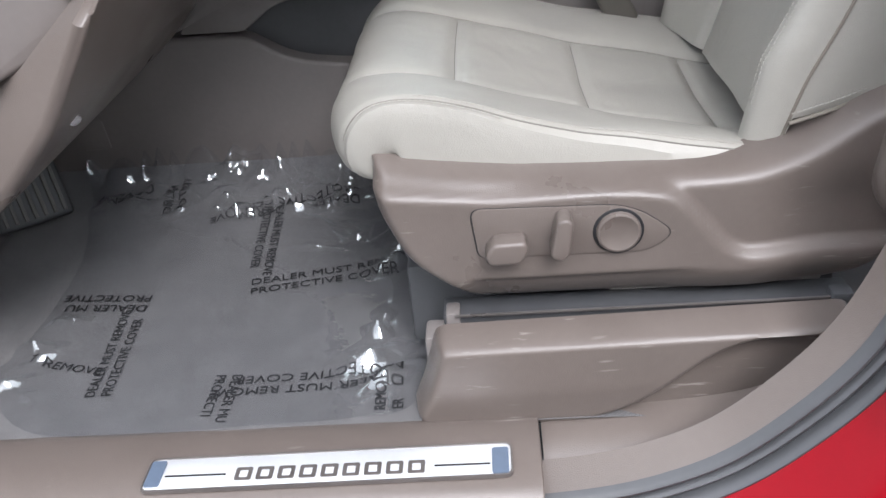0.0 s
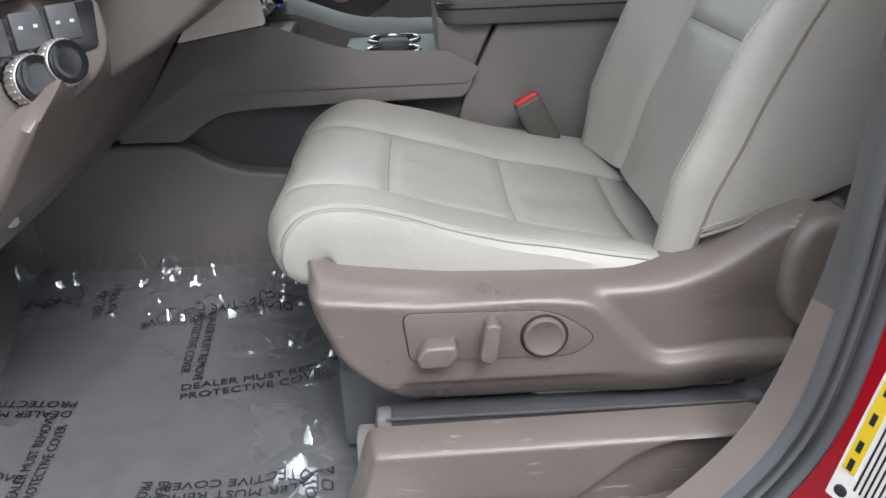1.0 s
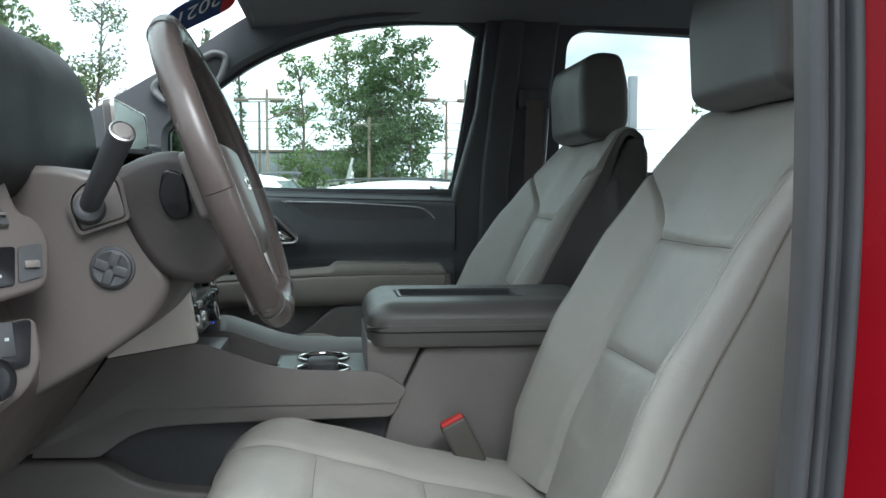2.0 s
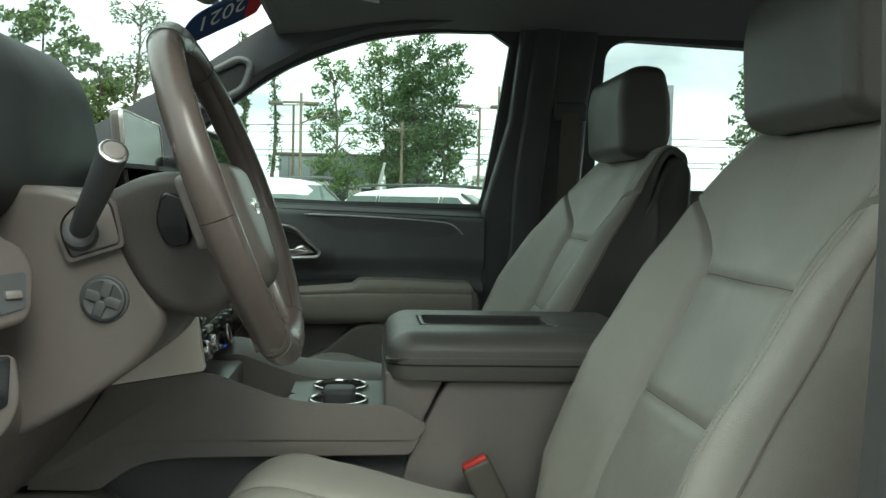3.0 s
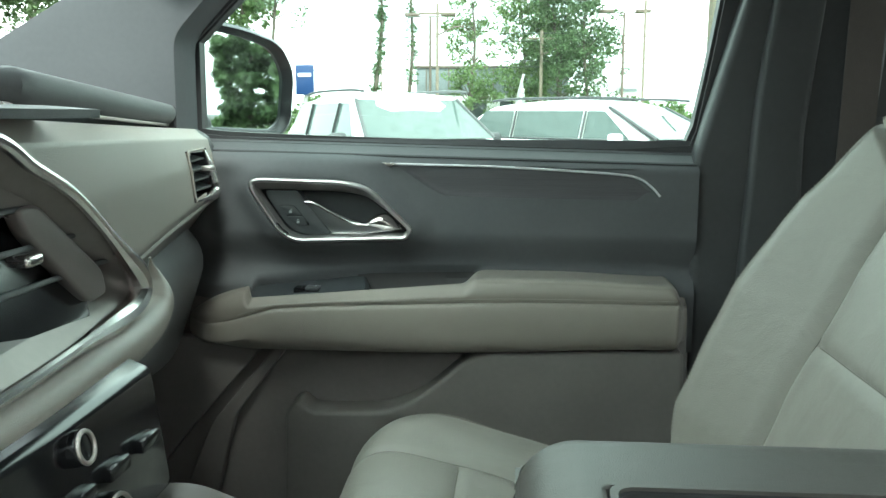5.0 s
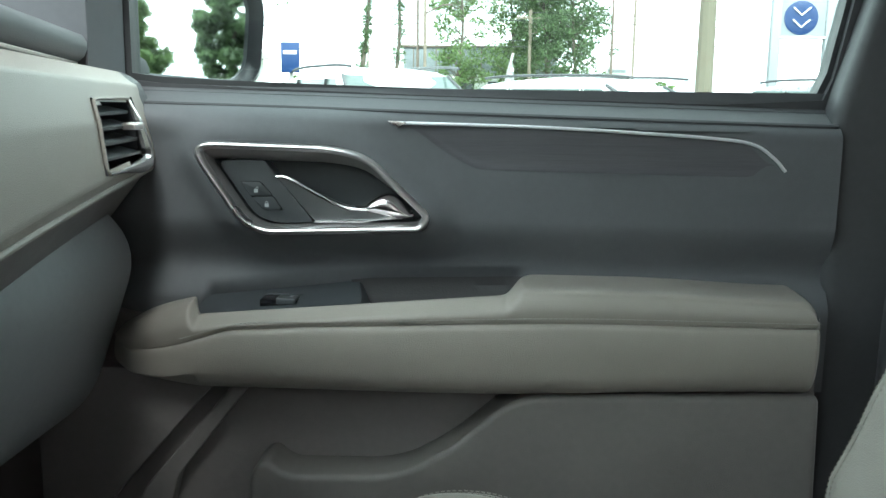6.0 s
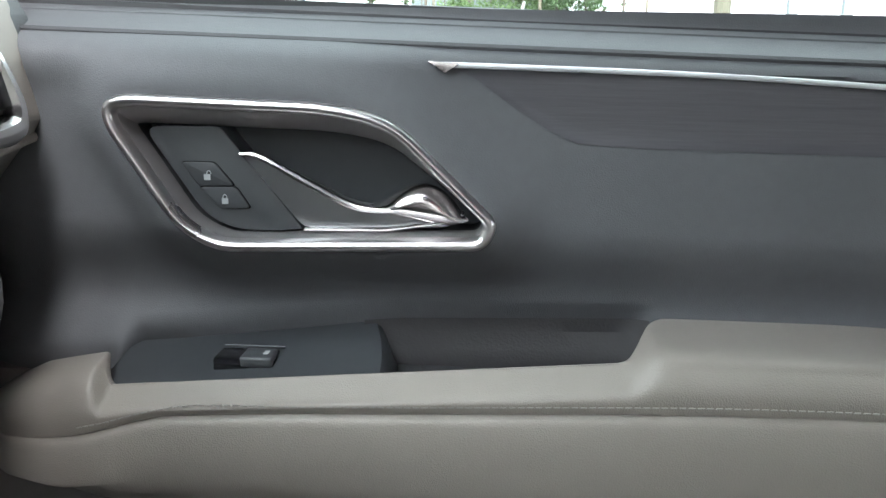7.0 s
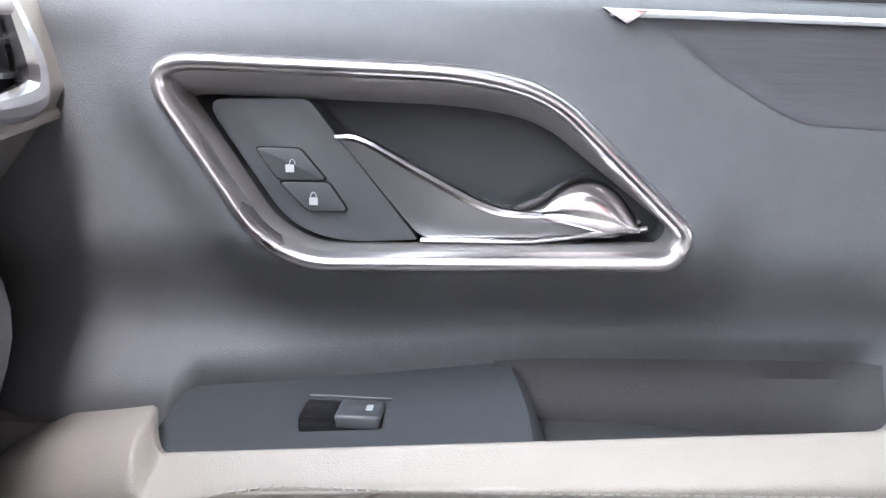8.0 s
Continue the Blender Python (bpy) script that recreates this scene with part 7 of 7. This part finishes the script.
def make_tree(name, lab, base, height, clumps, leaf, count, size, seed, trunk_r=0.22, lean=0.0, limbs=7, low=0.35, spread=1.0):
    rng = np.random.default_rng(seed)
    tree = thing(name, lab, "tree")
    bx, by = base
    spine = [np.array((bx + lean * t + 0.25 * math.sin(t * 5 + seed), by + 0.2 * math.sin(t * 4), height * 0.92 * t)) for t in np.linspace(0, 1, 12)]
    wood = [tube(spine, [trunk_r * (1 - 0.85 * t) + 0.02 for t in np.linspace(0, 1, 12)], 9)]
    cs = []
    for k in range(clumps):
        t = rng.uniform(low, 1.0)
        a = rng.uniform(0, 2 * math.pi)
        i = min(10, int(t * 11))
        o = spine[i] + (spine[i + 1] - spine[i]) * (t * 11 - i)
        reach = height * rng.uniform(0.04, 0.17) * (1.25 - 0.6 * t) * (spread if t < 0.9 or spread < 0.5 else 1.0)
        e = o + np.array((math.cos(a) * reach, math.sin(a) * reach, height * rng.uniform(0.02, 0.10) * spread))
        cs.append((*e, height * rng.uniform(0.028, 0.062) * (spread if t < 0.88 or spread < 0.5 else 1.0) ** 0.6))
        if k < limbs * 3:
            wood.append(tube([o, (o + e) / 2 + np.array((0, 0, 0.2)), e], [trunk_r * 0.3, trunk_r * 0.2, 0.02], 6))
    part("trunk", join(*wood), BARK, tree, "bare grey-brown trunk and limbs")
    q, f = leaf_cloud(rng, cs, count, size)
    me = bpy.data.meshes.new("crown")
    me.from_pydata(q.tolist(), [], f.tolist())
    me.materials.append(leaf)
    ob = new("crown", me)
    ob.parent = tree
    ob["label"] = "uneven green leaves with gaps"
    return tree


make_tree("tree", "tall slender trunk wrapped in climbing leaves", (-8.9, 60), 13.5, 190, LEAF_DARK, 3400, 0.09, 11, 0.17, 0.3, 0, 0.1, 0.16)
make_tree("tree", "tall slender bare-topped trunk with thin foliage", (-6.9, 60), 13.5, 150, LEAF_DARK, 1700, 0.09, 12, 0.15, 0.5, 0, 0.1, 0.2)
for i, (x, y, h, n, leaf) in enumerate(((-2.4, 58, 10.6, 24, LEAF), (0.9, 63, 12.4, 50, LEAF), (3.2, 61, 12.8, 56, LEAF_DARK), (5.2, 60, 12.4, 46, LEAF_DARK), (3.0, 67, 11.0, 40, LEAF))):
    make_tree("tree", "broad summer tree with airy green crown", (x, y), h, int(n * 2.3), leaf, 175 * n, 0.112, 30 + i, 0.13, low=0.10, limbs=16, spread=1.2)
for i, (x, y, h) in enumerate(((-22.5, 50, 13.5), (-19.3, 54, 12.5), (-26, 48, 12.5), (-29.5, 46, 11), (-17.6, 58, 10.5), (-24, 30, 5.5))):
    make_tree("tree", "leafy tree ahead of the car", (x, y), h, 80, LEAF_DARK if i == 2 else LEAF, 5200, 0.16, 50 + i, 0.18, low=0.15, spread=1.25)
make_tree("tree", "tall thin pine with sparse open foliage", (-15.0, 57), 14.6, 34, LEAF_DARK, 1500, 0.11, 91, 0.14, 0.2, 12, 0.5, 0.8)
for i, (x, y, h) in enumerate(((14, 19, 4.6), (19, 15, 5.2), (24, 22, 7), (29, 17, 6.5), (33, 25, 8), (15, 3.6, 4.2), (19, 6.5, 4.8), (23, 3.0, 4.0), (17, 10.5, 4.6), (26, 8, 5.4), (21, 0.5, 3.8), (16.5, 7.2, 4.9), (18.5, 4.8, 5.3), (15.5, 9.0, 4.4), (20, 12.5, 5.2))):
    make_tree("tree", "bushy tree behind the parked cars", (x, y), h, 120, LEAF_DARK if i % 2 else LEAF, 9000, 0.11, 70 + i, 0.12, low=0.05, spread=1.35)

make_tree("tree", "airy yellow-green tree behind the lot", (18.7, 40), 9.0, 60, LEAF, 2400, 0.11, 95, 0.12, low=0.2, limbs=14)


def hedge(name, lab, x0, x1, y, h, count, seed):
    rng = np.random.default_rng(seed)
    cs = [(rng.uniform(x0, x1), y + rng.uniform(-1.5, 1.5), rng.uniform(0.2, 0.75) * h, h * 0.38) for _ in range(int((x1 - x0) * 1.2))]
    q, f = leaf_cloud(rng, cs, count, 0.2)
    me = bpy.data.meshes.new(name)
    me.from_pydata(q.tolist(), [], f.tolist())
    me.materials.append(LEAF)
    tagged(new(name, me), lab, "bushes", kind="stuff")


hedge("far_bushes", "low green bushes along the far verge", -22, -4, 64, 2.8, 4200, 5)
hedge("far_bushes", "low green bushes along the far verge", 8.5, 13.5, 66, 2.9, 1500, 6)


# ---- lamp posts, poles, wires, buildings, signs ----
def lamp_post(x, y, h, arm):
    post = thing("lamp_post", "brown steel lot lamp post with twin box heads", "lamp post", group="lot lamps")
    part("pole", tube([(x, y, 0), (x, y, h)], [0.11, 0.08], 10), STEEL, post)
    part("cross_arm", tube([(x - arm, y, h), (x + arm, y, h + 0.05)], 0.04, 8), STEEL, post)
    for sg in (-1, 1):
        head = part("lamp_head", rbox((x + sg * (arm + 0.45), y, h + 0.12), (0.95, 0.65, 0.22), 0.05), STEEL, post)
        part("lens", rbox((x + sg * (arm + 0.45), y, h + 0.0), (0.7, 0.5, 0.03), 0.01), WALLPALE, head)


lamp_post(-5.2, 60, 7.8, 0.75)
lamp_post(7.55, 60, 8.0, 0.75)
lamp_post(-21, 26, 7.6, 0.7)
for x, y, h, r, lab in ((2.2, 60, 6.9, 0.13, "grey timber utility pole"), (6.85, 30, 8.5, 0.30, "thick pale concrete pole"), (6.0, 40, 6.9, 0.07, "thin grey steel pole"), (-6.2, 44, 4.0, 0.04, "thin grey steel pole"), (-3.6, 46, 7.0, 0.09, "grey timber utility pole")):
    pole = thing("utility_pole", lab, "pole")
    part("pole_shaft", tube([(x, y, 0), (x, y, h)], [r, r * 0.8], 10), mat("tan_concrete", (0.17, 0.15, 0.11), 0.85, grain=0.4, scale=60) if "concrete" in lab else TIMBER, pole)
    if "timber" in lab:
        part("cross_bar", rbox((x, y, h - 0.5), (1.9, 0.1, 0.12), 0.02), TIMBER, pole)
        part("street_lamp_arm", tube([(x, y, h - 1.6), (x + 0.9, y - 0.3, h - 1.2), (x + 1.4, y - 0.4, h - 1.2)], 0.04, 6), STEEL, pole)
for k, (z, sag) in enumerate(((6.8, 0.5), (6.3, 0.5), (5.0, 0.35), (4.6, 0.3))):
    wire = tube([(x, 60.2 + 0.1 * k, z - sag * math.sin(math.pi * ((x - 2.2) / 40 % 1.0))) for x in np.linspace(-58, 62, 60)], 0.025, 5)
    solid_thing("overhead_wire", wire, RUBBER, "thin black overhead wire", "cable", group="overhead wires")

shop = thing("low_building", "low grey clad building with pale lower wall", "building")
part("upper_wall", rbox((-1.2, 72, 3.9), (11.5, 8, 2.0), 0.05), WALLGREY, shop)
part("lower_wall", rbox((-1.2, 72.0, 1.45), (11.3, 7.8, 2.9), 0.05), WALLPALE, shop)
part("roof_edge", rbox((-1.2, 72, 4.95), (11.8, 8.3, 0.18), 0.03), STEEL, shop)
for k in range(7):
    part("wall_seam", rbox((-6.2 + 1.7 * k, 67.97, 3.9), (0.08, 0.08, 2.0), 0.01), STEEL, shop)
for k in range(4):
    wdw = part("window", rbox((-5.0 + 2.6 * k, 68.08, 1.6), (1.6, 0.08, 1.6), 0.01), DARKGLASS, shop)
far_shop = thing("far_shop", "pale far shop with a brown roof", "building")
part("wall", rbox((-17.0, 50, 1.7), (6.5, 6, 3.4), 0.05), WALLPALE, far_shop)
part("roof", prism([(-20.6, 3.3), (-13.4, 3.3), (-14.8, 4.7), (-19.2, 4.7)], 46.6, 53.4), STEEL, far_shop, smooth=0)
for k in range(3):
    part("window", rbox((-19.0 + 2.0 * k, 46.98, 1.5), (1.4, 0.06, 1.5), 0.01), DARKGLASS, far_shop)

SIGNGREY = mat("grey_sign_panel", (0.30, 0.315, 0.33), 0.5, wear=0.05)
pylon = thing("pylon_sign", "grey dealership pylon with a round blue sign", "sign")
for x in (9.02, 10.72):
    part("leg", rbox((x, 30, 2.9), (0.30, 0.30, 5.8), 0.03), SIGNGREY, pylon)
part("head", rbox((9.87, 30.02, 4.35), (1.42, 0.26, 2.0), 0.04), SIGNGREY, pylon)
part("head_rim", rbox((9.87, 29.99, 3.33), (1.42, 0.32, 0.08), 0.02), WALLPALE, pylon)
dsk = part("round_sign", disc((9.78, 29.87, 3.95), (0, -1, 0), 0.54, 0.06, 40, 0.02), SIGNBLUE, pylon, "round blue sign")
for z in (0.20, -0.18):
    part("sign_chevron", tube([(9.78 - 0.27, 29.85, 3.95 + z + 0.12), (9.78, 29.85, 3.95 + z - 0.12), (9.78 + 0.27, 29.85, 3.95 + z + 0.12)], 0.03, 6), PAPER, dsk, "plain white chevron")
bs = thing("blue_sign", "small blue roadside sign", "sign")
part("panel", rbox((-6.85, 30, 2.55), (0.62, 0.12, 1.0), 0.02), SIGNBLUE, bs)
part("post", rbox((-6.85, 30.1, 1.1), (0.12, 0.1, 2.2), 0.01), CONCRETE, bs)
part("print_bar", rbox((-6.85, 29.93, 2.72), (0.45, 0.02, 0.12), 0), PAPER, bs)
ws2 = thing("white_sign", "small pale roadside sign", "sign")
part("panel", rbox((8.2, 62, 3.1), (1.7, 0.15, 0.7), 0.02), WALLPALE, ws2)
part("post", rbox((8.2, 62.1, 1.4), (0.2, 0.15, 2.8), 0.02), STEEL, ws2)
part("print_bar", rbox((8.2, 61.9, 3.1), (1.2, 0.02, 0.22), 0), WALLGREY, ws2)
flag = thing("feather_flag", "pale feather flag with a line of print", "flag")
part("flag_cloth", grid(lambda u, v: (0.05 + 0.55 * u + (0.10 + 0.32 * math.sin(math.pi * min(1, 0.15 + u))) * v, 33 + 0.05 * math.sin(u * 6), 0.7 + 2.2 * u), np.linspace(0, 1, 14), np.linspace(0, 1, 6), thick=0.01), mat("flag_cloth_grey", (0.35, 0.36, 0.34), 0.8), flag)
part("flag_pole", tube([(0.03, 33, 0.0), (0.05, 33, 0.7), (0.62, 33, 2.95)], 0.02, 6), STEEL, flag)
for k in range(7):
    part("print_block", rbox((0.30 + 0.055 * k, 32.93, 1.1 + 0.2 * k), (0.10, 0.01, 0.13), 0), PAPER, flag)
